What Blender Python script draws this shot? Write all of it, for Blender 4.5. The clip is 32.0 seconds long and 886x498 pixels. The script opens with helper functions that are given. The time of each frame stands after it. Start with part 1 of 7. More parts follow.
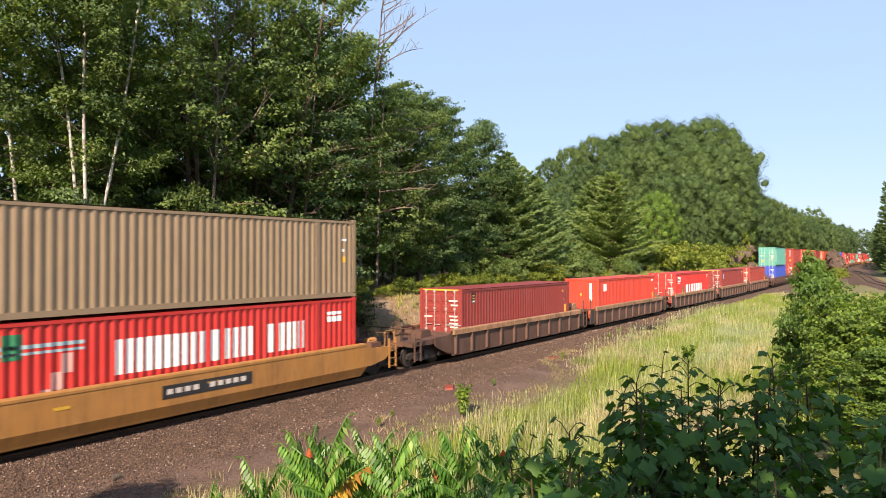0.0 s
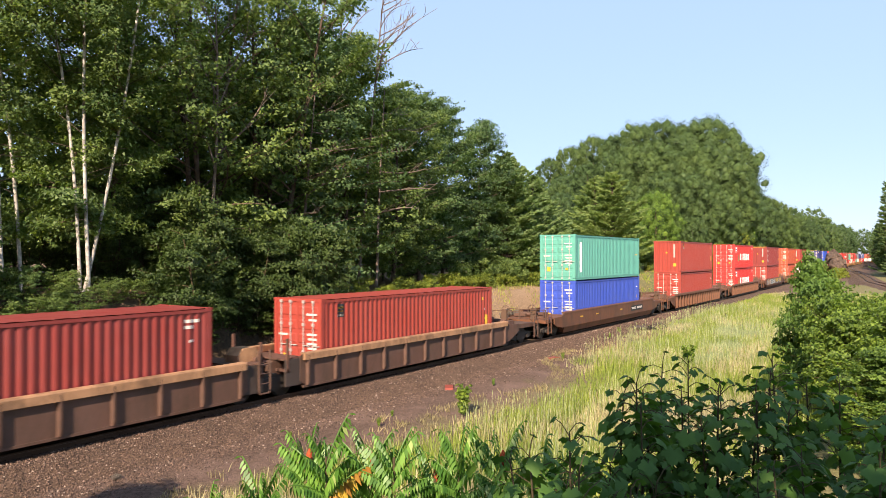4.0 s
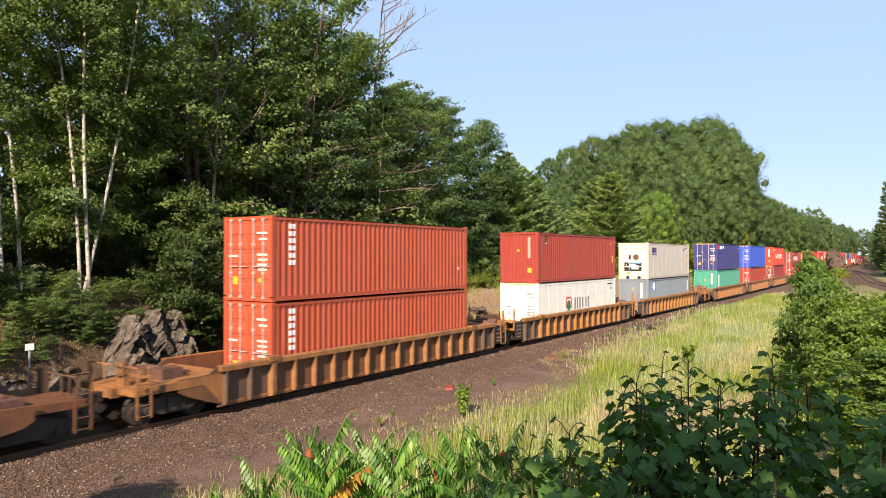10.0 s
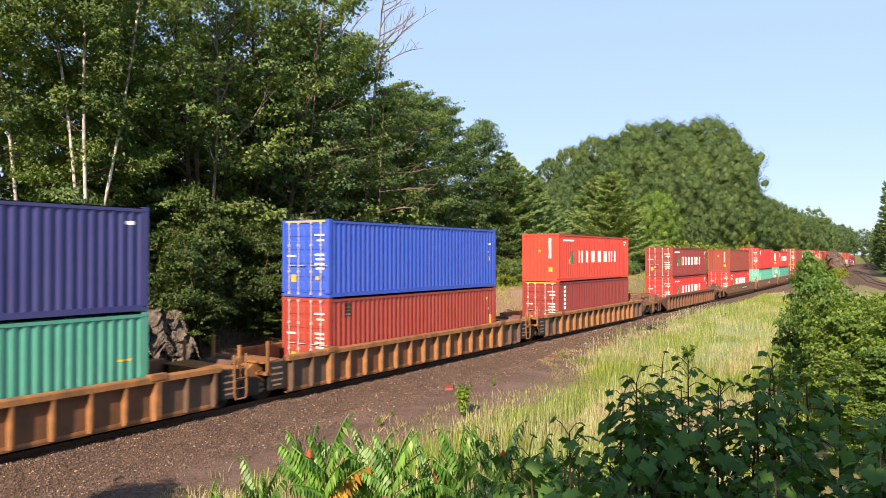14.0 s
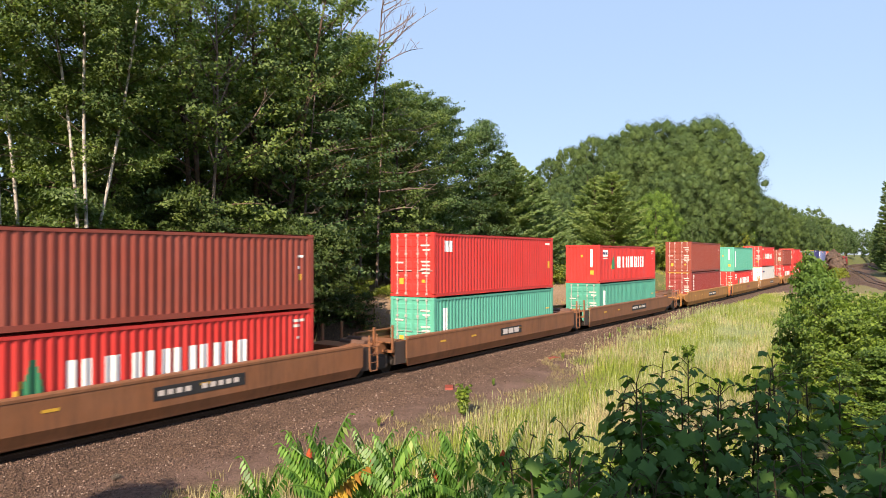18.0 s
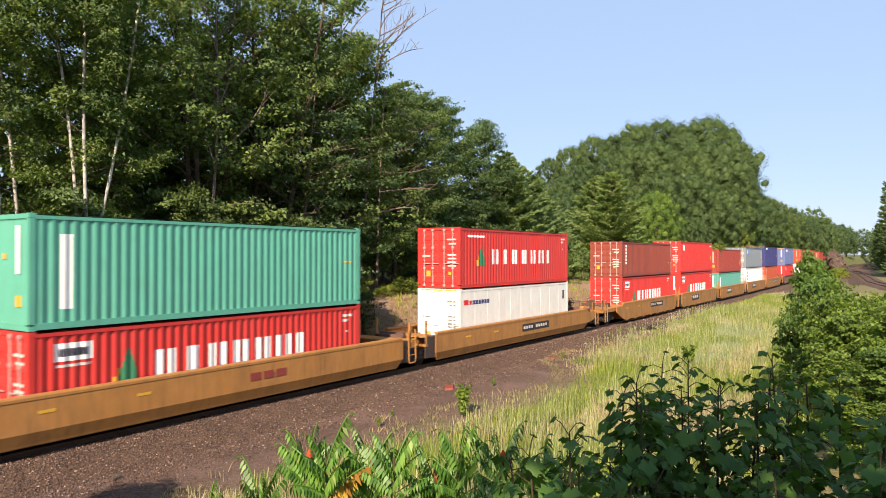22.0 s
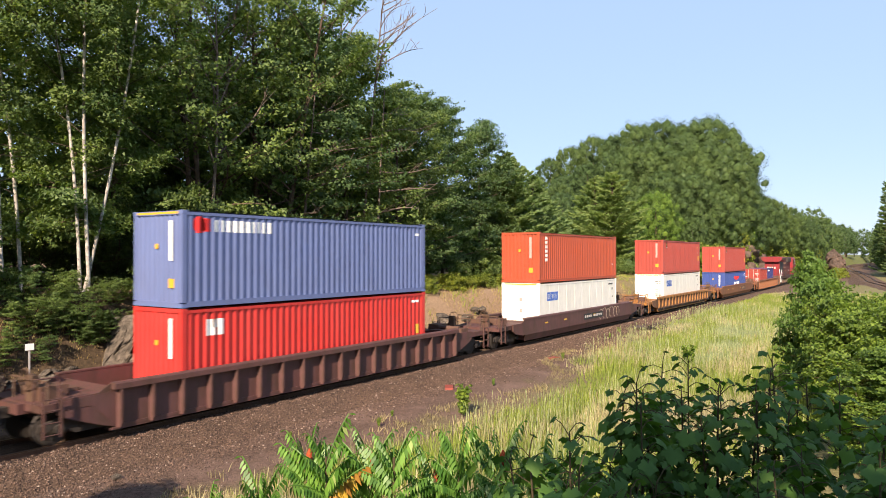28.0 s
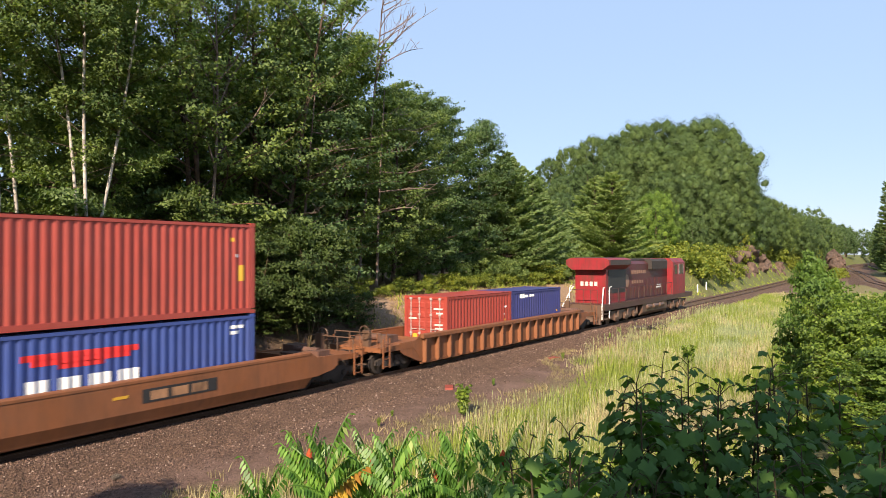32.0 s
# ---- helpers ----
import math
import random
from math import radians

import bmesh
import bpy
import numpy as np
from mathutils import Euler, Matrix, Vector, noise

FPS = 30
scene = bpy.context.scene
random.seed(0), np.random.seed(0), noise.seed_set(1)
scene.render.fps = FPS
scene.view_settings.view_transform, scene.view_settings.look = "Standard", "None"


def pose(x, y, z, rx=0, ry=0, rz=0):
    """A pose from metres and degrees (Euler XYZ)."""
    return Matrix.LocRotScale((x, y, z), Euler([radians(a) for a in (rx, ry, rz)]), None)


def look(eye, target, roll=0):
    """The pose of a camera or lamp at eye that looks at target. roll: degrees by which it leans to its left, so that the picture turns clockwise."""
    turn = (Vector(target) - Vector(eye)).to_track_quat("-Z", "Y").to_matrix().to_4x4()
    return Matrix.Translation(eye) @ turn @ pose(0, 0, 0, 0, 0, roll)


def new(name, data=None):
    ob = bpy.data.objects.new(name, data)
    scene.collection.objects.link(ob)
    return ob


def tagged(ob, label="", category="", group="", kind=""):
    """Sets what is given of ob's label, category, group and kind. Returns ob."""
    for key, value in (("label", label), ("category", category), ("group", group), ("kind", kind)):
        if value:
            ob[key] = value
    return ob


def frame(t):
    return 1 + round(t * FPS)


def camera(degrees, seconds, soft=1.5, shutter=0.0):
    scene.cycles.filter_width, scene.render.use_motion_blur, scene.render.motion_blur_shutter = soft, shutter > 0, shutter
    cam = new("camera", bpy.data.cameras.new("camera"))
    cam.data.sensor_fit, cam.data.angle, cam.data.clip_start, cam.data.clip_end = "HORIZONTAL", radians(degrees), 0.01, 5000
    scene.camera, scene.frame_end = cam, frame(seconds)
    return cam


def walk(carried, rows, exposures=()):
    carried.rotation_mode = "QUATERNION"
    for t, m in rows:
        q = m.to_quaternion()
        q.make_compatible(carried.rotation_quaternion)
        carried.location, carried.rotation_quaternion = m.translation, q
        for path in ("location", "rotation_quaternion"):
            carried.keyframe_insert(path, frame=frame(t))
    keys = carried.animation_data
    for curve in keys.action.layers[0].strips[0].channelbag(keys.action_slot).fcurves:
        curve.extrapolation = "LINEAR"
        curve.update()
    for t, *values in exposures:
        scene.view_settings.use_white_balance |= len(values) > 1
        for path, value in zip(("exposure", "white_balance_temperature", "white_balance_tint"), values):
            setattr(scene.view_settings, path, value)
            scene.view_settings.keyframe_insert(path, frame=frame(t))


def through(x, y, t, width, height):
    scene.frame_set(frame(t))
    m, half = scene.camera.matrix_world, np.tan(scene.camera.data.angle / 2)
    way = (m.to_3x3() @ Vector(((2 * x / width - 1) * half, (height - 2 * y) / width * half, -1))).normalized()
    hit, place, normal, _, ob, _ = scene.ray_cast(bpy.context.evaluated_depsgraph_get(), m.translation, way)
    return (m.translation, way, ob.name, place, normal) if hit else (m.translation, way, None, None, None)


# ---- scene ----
# World: x runs along the near track towards the far end, y across it, z up from the rail head.
HORIZONTAL = 64.18
EYE = (0.0, 0.0, 4.82)
YAW, PITCH = 0.97451, 0.00974
AIM = (EYE[0] + math.sin(YAW) * math.cos(PITCH), EYE[1] + math.cos(YAW) * math.cos(PITCH), EYE[2] + math.sin(PITCH))
cam = camera(HORIZONTAL, 32.0, soft=0.9, shutter=0.16)
stand = look(EYE, AIM)
walk(cam, [(0, stand), (32, stand)], exposures=[(0, 1, 7150, 18), (1, 1.1, 7150, 18), (3.2, 1.12, 7150, 18), (6, 0.95, 7150, 18), (7, 0.9, 7150, 18), (8.6, 0.97, 7150, 18), (9.2, 1.02, 7150, 18), (10.2, 0.98, 7150, 18), (11, 0.87, 7150, 18), (12, 0.76, 7150, 18), (13, 0.8, 7150, 18), (14, 1.05, 7150, 18), (17, 0.9, 7150, 18), (18.5, 0.97, 7150, 18), (21, 0.97, 7150, 18), (22, 0.90, 7150, 19), (23, 0.94, 7150, 18), (24.2, 0.70, 7090, 20), (25.3, 0.75, 7090, 20), (28, 1, 7150, 18), (29, 1.08, 7150, 18), (29.6, 0.85, 7150, 18), (30, 0.88, 7150, 18), (31, 0.8, 7150, 18), (32, 0.95, 7150, 18)])

SPEED = 19.974          # metres a second, towards -x
TRACK_Y = 19.16         # centre of the near, straight track
BEND_A, BEND_B, BEND_K = 30.0, 150.0, 2.834e-4
FAR_A, FAR_K = 430.0, 9.0e-4


def track_point(u):
    """Place and heading of the main track's centre line, u metres along it."""
    q = min(max(0.0, u - BEND_A), BEND_B - BEND_A)
    e = max(0.0, u - BEND_B)
    th = BEND_K * (BEND_B - BEND_A)
    x, y, h = u - BEND_K ** 2 * q ** 3 / 6, TRACK_Y + BEND_K * q * q / 2, BEND_K * q
    if e:
        x, y = x - e * th * th / 2, y + e * th
    f = max(0.0, u - FAR_A)
    if f:
        y -= FAR_K * f * f / 2
        x -= FAR_K ** 2 * f ** 3 / 6
        h -= FAR_K * f
    return x, y, h


def track_y(x):
    return track_point(x)[1]


# ---- world, sun ----
SUN_TRAVEL = Vector((0.800, 0.256, -0.535)).normalized()
world = bpy.data.worlds.new("world")
scene.world = world
world.use_nodes = True
wn = world.node_tree.nodes
wl = world.node_tree.links
sky = wn.new("ShaderNodeTexSky")
sky.sky_type = "NISHITA"
sky.sun_disc = False
sky.sun_elevation = math.asin(-SUN_TRAVEL.z)
sky.sun_rotation = math.atan2(-SUN_TRAVEL.x, -SUN_TRAVEL.y)
sky.air_density, sky.dust_density, sky.ozone_density = 1.0, 0.2, 2.2
haze = wn.new("ShaderNodeMix")
haze.data_type = "RGBA"
haze.inputs[0].default_value = 0.8
haze.inputs[7].default_value = (2.16, 3.36, 5.15, 1)
wl.new(sky.outputs[0], haze.inputs[6])
wl.new(haze.outputs[2], wn["Background"].inputs[0])
wn["Background"].inputs[1].default_value = 0.108
sun = new("sun", bpy.data.lights.new("sun", "SUN"))
sun.data.energy, sun.data.angle, sun.data.color = 5.0, radians(0.55), (1.0, 0.90, 0.73)
sun.matrix_world = look((0, 0, 60), Vector((0, 0, 60)) + SUN_TRAVEL)


# ---- materials ----
def nodes_of(name):
    m = bpy.data.materials.new(name)
    m.use_nodes = True
    n, l = m.node_tree.nodes, m.node_tree.links
    return m, n, l, n["Principled BSDF"]


def noise_node(n, l, scale, detail=4.0, rough=0.6, coords="Object", stretch=None):
    tc = n.new("ShaderNodeTexCoord")
    mp = n.new("ShaderNodeMapping")
    if stretch:
        mp.inputs["Scale"].default_value = stretch
    tex = n.new("ShaderNodeTexNoise")
    tex.inputs["Scale"].default_value = scale
    tex.inputs["Detail"].default_value = detail
    tex.inputs["Roughness"].default_value = rough
    l.new(tc.outputs[coords], mp.inputs[0])
    l.new(mp.outputs[0], tex.inputs["Vector"])
    return tex.outputs[0]


def ramp_node(n, l, fac, a, b, ca, cb):
    r = n.new("ShaderNodeValToRGB")
    r.color_ramp.elements[0].position, r.color_ramp.elements[1].position = a, b
    r.color_ramp.elements[0].color, r.color_ramp.elements[1].color = (*ca, 1), (*cb, 1)
    l.new(fac, r.inputs[0])
    return r.outputs[0]


def mix_node(n, l, fac, a, b, blend="MIX"):
    m = n.new("ShaderNodeMix")
    m.data_type, m.blend_type = "RGBA", blend
    for value, socket in ((fac, m.inputs[0]), (a, m.inputs[6]), (b, m.inputs[7])):
        if isinstance(value, (int, float)):
            socket.default_value = value
        elif isinstance(value, tuple):
            socket.default_value = (*value, 1)
        else:
            l.new(value, socket)
    return m.outputs[2]


def bump_node(n, l, height, strength, distance, bsdf):
    b = n.new("ShaderNodeBump")
    b.inputs["Strength"].default_value, b.inputs["Distance"].default_value = strength, distance
    l.new(height, b.inputs["Height"])
    l.new(b.outputs[0], bsdf.inputs["Normal"])


def paint(name, rgb, rough=0.5, dirt=0.35, rust=0.12, metal=0.0, grime=0.0):
    """Weathered paint: fading in broad patches, streaks that run down, specks of rust."""
    m, n, l, p = nodes_of(name)
    broad = noise_node(n, l, 0.7, 3)
    streak = noise_node(n, l, 2.2, 5, 0.65, "Object", (3.0, 3.0, 0.25))
    fine = noise_node(n, l, 26, 5, 0.7)
    faded = tuple(min(1, c * 0.97 + 0.012) for c in rgb)
    dark = tuple(c * 0.52 + 0.012 for c in rgb)
    c = mix_node(n, l, ramp_node(n, l, broad, 0.35, 0.7, (0, 0, 0), (1, 1, 1)), rgb, faded)
    sm = ramp_node(n, l, streak, 0.5, 0.75, (0, 0, 0), (dirt, dirt, dirt))
    c = mix_node(n, l, sm, c, dark)
    if grime:
        soot = noise_node(n, l, 1.6, 6, 0.7, "Object", (1.0, 1.0, 0.5))
        c = mix_node(n, l, ramp_node(n, l, soot, 0.42, 0.66, (0, 0, 0), (grime, grime, grime)), c, (0.060, 0.036, 0.024))
    rm = ramp_node(n, l, fine, 0.66, 0.72, (0, 0, 0), (rust, rust, rust))
    c = mix_node(n, l, rm, c, (0.16, 0.065, 0.03))
    l.new(c, p.inputs["Base Color"])
    p.inputs["Roughness"].default_value, p.inputs["Metallic"].default_value = rough, metal
    p.inputs["Specular IOR Level"].default_value = 0.35
    bump_node(n, l, fine, 0.12, 0.004, p)
    return m


def rough_matter(name, a, b, scale, bump=0.5, dist=0.03, rough=0.9, detail=6.0, coords="Object"):
    m, n, l, p = nodes_of(name)
    big = noise_node(n, l, scale * 0.12, 3, 0.6, coords)
    small = noise_node(n, l, scale, detail, 0.7, coords)
    c1 = ramp_node(n, l, small, 0.3, 0.72, a, b)
    c2 = ramp_node(n, l, big, 0.35, 0.7, (0.72, 0.72, 0.72), (1.15, 1.12, 1.08))
    l.new(mix_node(n, l, 1.0, c1, c2, "MULTIPLY"), p.inputs["Base Color"])
    p.inputs["Roughness"].default_value = rough
    p.inputs["Specular IOR Level"].default_value = 0.2
    bump_node(n, l, small, bump, dist, p)
    return m


def leaf_matter(name, a, b, through=0.3, rough=0.55, pale=None):
    """Leaves: every island a tone of its own, some light shining through."""
    m, n, l, p = nodes_of(name)
    g = n.new("ShaderNodeNewGeometry")
    r = n.new("ShaderNodeValToRGB")
    r.color_ramp.elements[0].color, r.color_ramp.elements[1].color = (*a, 1), (*b, 1)
    if pale:
        e = r.color_ramp.elements.new(0.95)
        e.color = (*b, 1)
        r.color_ramp.elements[2].color = (*pale, 1)
    l.new(g.outputs["Random Per Island"], r.inputs[0])
    wide = noise_node(n, l, 0.45, 2)
    tone = ramp_node(n, l, wide, 0.3, 0.7, (0.78, 0.82, 0.8), (1.2, 1.15, 1.0))
    oi = n.new("ShaderNodeObjectInfo")
    tree = ramp_node(n, l, oi.outputs["Random"], 0.0, 1.0, (0.82, 0.86, 0.9), (1.18, 1.1, 0.95))
    c = mix_node(n, l, 1.0, r.outputs[0], tone, "MULTIPLY")
    c = mix_node(n, l, 1.0, c, tree, "MULTIPLY")
    l.new(c, p.inputs["Base Color"])
    p.inputs["Roughness"].default_value = rough
    p.inputs["Specular IOR Level"].default_value = 0.3
    t = n.new("ShaderNodeBsdfTranslucent")
    l.new(mix_node(n, l, 1.0, c, (1.25, 1.35, 0.5), "MULTIPLY"), t.inputs[0])
    mx = n.new("ShaderNodeMixShader")
    mx.inputs[0].default_value = through
    l.new(p.outputs[0], mx.inputs[1])
    l.new(t.outputs[0], mx.inputs[2])
    l.new(mx.outputs[0], n["Material Output"].inputs[0])
    return m


def stone_matter(name, a, b, pale):
    """Loose stones: every one its own brown, a few much paler."""
    m, n, l, p = nodes_of(name)
    g = n.new("ShaderNodeNewGeometry")
    r = n.new("ShaderNodeValToRGB")
    r.color_ramp.elements[0].color, r.color_ramp.elements[1].color = (*a, 1), (*pale, 1)
    for at, c in ((0.93, b), (0.97, tuple(0.5 * (u + v) for u, v in zip(b, pale)))):
        r.color_ramp.elements.new(at).color = (*c, 1)
    l.new(g.outputs["Random Per Island"], r.inputs[0])
    grain = ramp_node(n, l, noise_node(n, l, 60, 4), 0.3, 0.7, (0.75, 0.75, 0.75), (1.15, 1.13, 1.1))
    l.new(mix_node(n, l, 1.0, r.outputs[0], grain, "MULTIPLY"), p.inputs["Base Color"])
    p.inputs["Roughness"].default_value = 0.9
    p.inputs["Specular IOR Level"].default_value = 0.2
    return m


PAINTS = {
    "red": (0.55, 0.034, 0.029), "scarlet": (0.58, 0.055, 0.033), "maroon": (0.240, 0.036, 0.031), "brickred": (0.31, 0.045, 0.032),
    "orange": (0.41, 0.073, 0.033), "salmon": (0.36, 0.060, 0.045), "brown": (0.25, 0.050, 0.032), "teal": (0.09, 0.33, 0.27),
    "green": (0.060, 0.290, 0.215), "mint": (0.082, 0.365, 0.268), "blue": (0.035, 0.075, 0.40), "navy": (0.035, 0.04, 0.155), "royal": (0.03, 0.085, 0.46),
    "lightblue": (0.115, 0.155, 0.32), "grey": (0.185, 0.220, 0.255), "cream": (0.63, 0.555, 0.485), "white": (0.82, 0.79, 0.72),
    "offwhite": (0.70, 0.71, 0.69), "tan": (0.28, 0.195, 0.12), "midblue": (0.042, 0.078, 0.27),
    "well_brown": (0.155, 0.056, 0.025), "well_dark": (0.115, 0.056, 0.040), "well_sill": (0.40, 0.21, 0.11), "well_yellow": (0.36, 0.15, 0.036), "well_gold": (0.40, 0.178, 0.046),
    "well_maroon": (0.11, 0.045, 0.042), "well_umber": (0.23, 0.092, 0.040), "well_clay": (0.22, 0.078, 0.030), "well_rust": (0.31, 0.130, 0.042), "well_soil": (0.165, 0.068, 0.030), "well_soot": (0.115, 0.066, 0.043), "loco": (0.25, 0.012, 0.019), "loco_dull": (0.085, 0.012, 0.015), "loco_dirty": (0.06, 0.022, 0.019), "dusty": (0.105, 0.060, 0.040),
}
MAT = {}
for key, rgb in PAINTS.items():
    well = key.startswith("well")
    MAT[key] = paint("paint_" + key, rgb, 0.62 if well else 0.5, 0.75 if well or key.startswith("loco") else 0.3, 0.6 if well else 0.10, 0.0, 0.3 if key in ("well_gold", "well_umber", "well_clay") else 0.7 if well or key.startswith("loco") else 0.12)
MAT["cream_edge"] = paint("rust_worn_cream", (0.60, 0.50, 0.41), 0.6, 0.6, 0.85, 0.0, 0.28)
MAT["steel"] = paint("dark_steel", (0.034, 0.026, 0.022), 0.75, 0.5, 0.5)
MAT["rail"] = paint("rail_steel", (0.16, 0.09, 0.06), 0.45, 0.4, 0.3, 0.5)
MAT["galvanised"] = paint("galvanised_bars", (0.46, 0.43, 0.41), 0.5, 0.3, 0.1, 0.3)
MAT["mark_white"] = paint("white_marking", (0.82, 0.82, 0.80), 0.55, 0.2, 0.05)
MAT["mark_yellow"] = paint("yellow_marking", (0.62, 0.34, 0.035), 0.55, 0.3, 0.1)
MAT["mark_dull"] = paint("sooty_pale_marking", (0.27, 0.15, 0.10), 0.6, 0.6, 0.3)
MAT["mark_faint"] = paint("worn_white_marking", (0.60, 0.53, 0.49), 0.6, 0.6, 0.3)
MAT["mark_steel"] = paint("grey_marking", (0.22, 0.22, 0.22), 0.6, 0.4, 0.1)
MAT["mark_sky"] = paint("sky_blue_marking", (0.22, 0.42, 0.66), 0.55, 0.2, 0.05)
MAT["mark_black"] = paint("black_marking", (0.02, 0.02, 0.022), 0.55, 0.2, 0.05)
MAT["mark_green"] = paint("green_marking", (0.02, 0.17, 0.08), 0.55, 0.2, 0.05)
MAT["mark_red"] = paint("red_marking", (0.65, 0.03, 0.03), 0.55, 0.2, 0.05)
MAT["mark_blue"] = paint("blue_marking", (0.05, 0.14, 0.50), 0.55, 0.2, 0.05)
MAT["mark_pale"] = paint("pale_blue_marking", (0.30, 0.40, 0.44), 0.55, 0.6, 0.3)
MAT["mark_ochre"] = paint("ochre_marking", (0.5, 0.33, 0.06), 0.55, 0.3, 0.1)
MAT["mark_gold"] = paint("gold_brown_marking", (0.40, 0.20, 0.035), 0.55, 0.5, 0.2)
MAT["mark_rose"] = paint("faded_pink_marking", (0.55, 0.30, 0.27), 0.55, 0.3, 0.1)
MAT["mark_cream"] = paint("faded_cream_marking", (0.42, 0.30, 0.22), 0.6, 0.5, 0.1)
MAT["mark_grime"] = paint("brown_black_marking", (0.05, 0.035, 0.03), 0.6, 0.5, 0.2)
MAT["glass"] = paint("cab_glass", (0.02, 0.025, 0.03), 0.08, 0.1, 0.0)
MAT["wood"] = rough_matter("tie_wood", (0.05, 0.035, 0.025), (0.13, 0.10, 0.075), 9, 0.5, 0.02)
MAT["ballast"] = rough_matter("ballast_stone", (0.052, 0.033, 0.024), (0.19, 0.12, 0.084), 14, 0.9, 0.05)
MAT["stone"] = stone_matter("loose_stone", (0.042, 0.028, 0.022), (0.165, 0.105, 0.080), (0.36, 0.28, 0.23))
MAT["rock"] = rough_matter("grey_rock", (0.022, 0.018, 0.015), (0.25, 0.205, 0.17), 4.5, 1.0, 0.14)
MAT["redrock"] = rough_matter("rusty_rock", (0.045, 0.034, 0.028), (0.20, 0.135, 0.105), 2.0, 0.9, 0.12)
MAT["bark"] = rough_matter("dark_bark", (0.045, 0.032, 0.024), (0.19, 0.13, 0.095), 7, 0.8, 0.04)
MAT["birch"] = rough_matter("birch_bark", (0.16, 0.14, 0.125), (0.74, 0.69, 0.63), 4.5, 0.3, 0.01)
MAT["deadwood"] = rough_matter("bare_dead_wood", (0.10, 0.075, 0.062), (0.30, 0.23, 0.195), 5, 0.5, 0.02)
MAT["stem"] = rough_matter("green_stem", (0.038, 0.030, 0.017), (0.105, 0.080, 0.042), 12, 0.3, 0.01)
MAT["leaf_birch"] = leaf_matter("birch_leaf", (0.072, 0.122, 0.044), (0.190, 0.268, 0.092), 0.42)
MAT["leaf_oak"] = leaf_matter("oak_leaf", (0.070, 0.120, 0.044), (0.186, 0.266, 0.090), 0.42)
MAT["leaf_dark"] = leaf_matter("dark_leaf", (0.064, 0.118, 0.050), (0.146, 0.226, 0.090), 0.40)
# leaf green darkened to stand in for shade at the wood's edge
MAT["leaf_shaded"] = leaf_matter("shade_darkened_leaf", (0.036, 0.066, 0.019), (0.088, 0.132, 0.038), 0.34)
MAT["leaf_lime"] = leaf_matter("fresh_green_leaf", (0.066, 0.135, 0.028), (0.150, 0.245, 0.050), 0.35)
MAT["leaf_far"] = leaf_matter("hill_leaf", (0.053, 0.094, 0.031), (0.076, 0.124, 0.040), 0.22)
MAT["leaf_brush"] = leaf_matter("brush_leaf", (0.085, 0.14, 0.024), (0.26, 0.29, 0.05), 0.32)
MAT["leaf_bush"] = leaf_matter("bush_leaf", (0.052, 0.104, 0.022), (0.225, 0.325, 0.062), 0.42)
# the pale tone paints glossy highlights onto a few sumac leaflets
MAT["leaf_sumac"] = leaf_matter("sumac_leaf", (0.050, 0.145, 0.026), (0.165, 0.330, 0.070), 0.35, 0.42, (0.50, 0.52, 0.30))
MAT["leaf_turned"] = leaf_matter("turned_leaf", (0.30, 0.10, 0.02), (0.60, 0.36, 0.04), 0.35)
MAT["leaf_lobed"] = leaf_matter("lobed_leaf", (0.030, 0.088, 0.018), (0.086, 0.180, 0.034), 0.30, 0.6)
MAT["needle"] = leaf_matter("pine_needle", (0.110, 0.175, 0.066), (0.220, 0.300, 0.125), 0.42)
MAT["grass_green"] = leaf_matter("green_grass", (0.135, 0.205, 0.036), (0.320, 0.375, 0.090), 0.32)
MAT["grass_dry"] = leaf_matter("dry_grass", (0.27, 0.235, 0.145), (0.56, 0.485, 0.335), 0.3, 0.55, (0.76, 0.68, 0.52))
MAT["grass_sage"] = leaf_matter("sage_grass", (0.16, 0.22, 0.13), (0.36, 0.40, 0.26), 0.25)
MAT["grass_slope"] = leaf_matter("slope_grass", (0.20, 0.155, 0.085), (0.42, 0.33, 0.19), 0.25)
MAT["litter"] = leaf_matter("dry_litter", (0.16, 0.115, 0.055), (0.34, 0.25, 0.12), 0.2)
MAT["seed"] = rough_matter("sumac_fruit", (0.22, 0.03, 0.015), (0.48, 0.11, 0.04), 40, 0.6, 0.01)


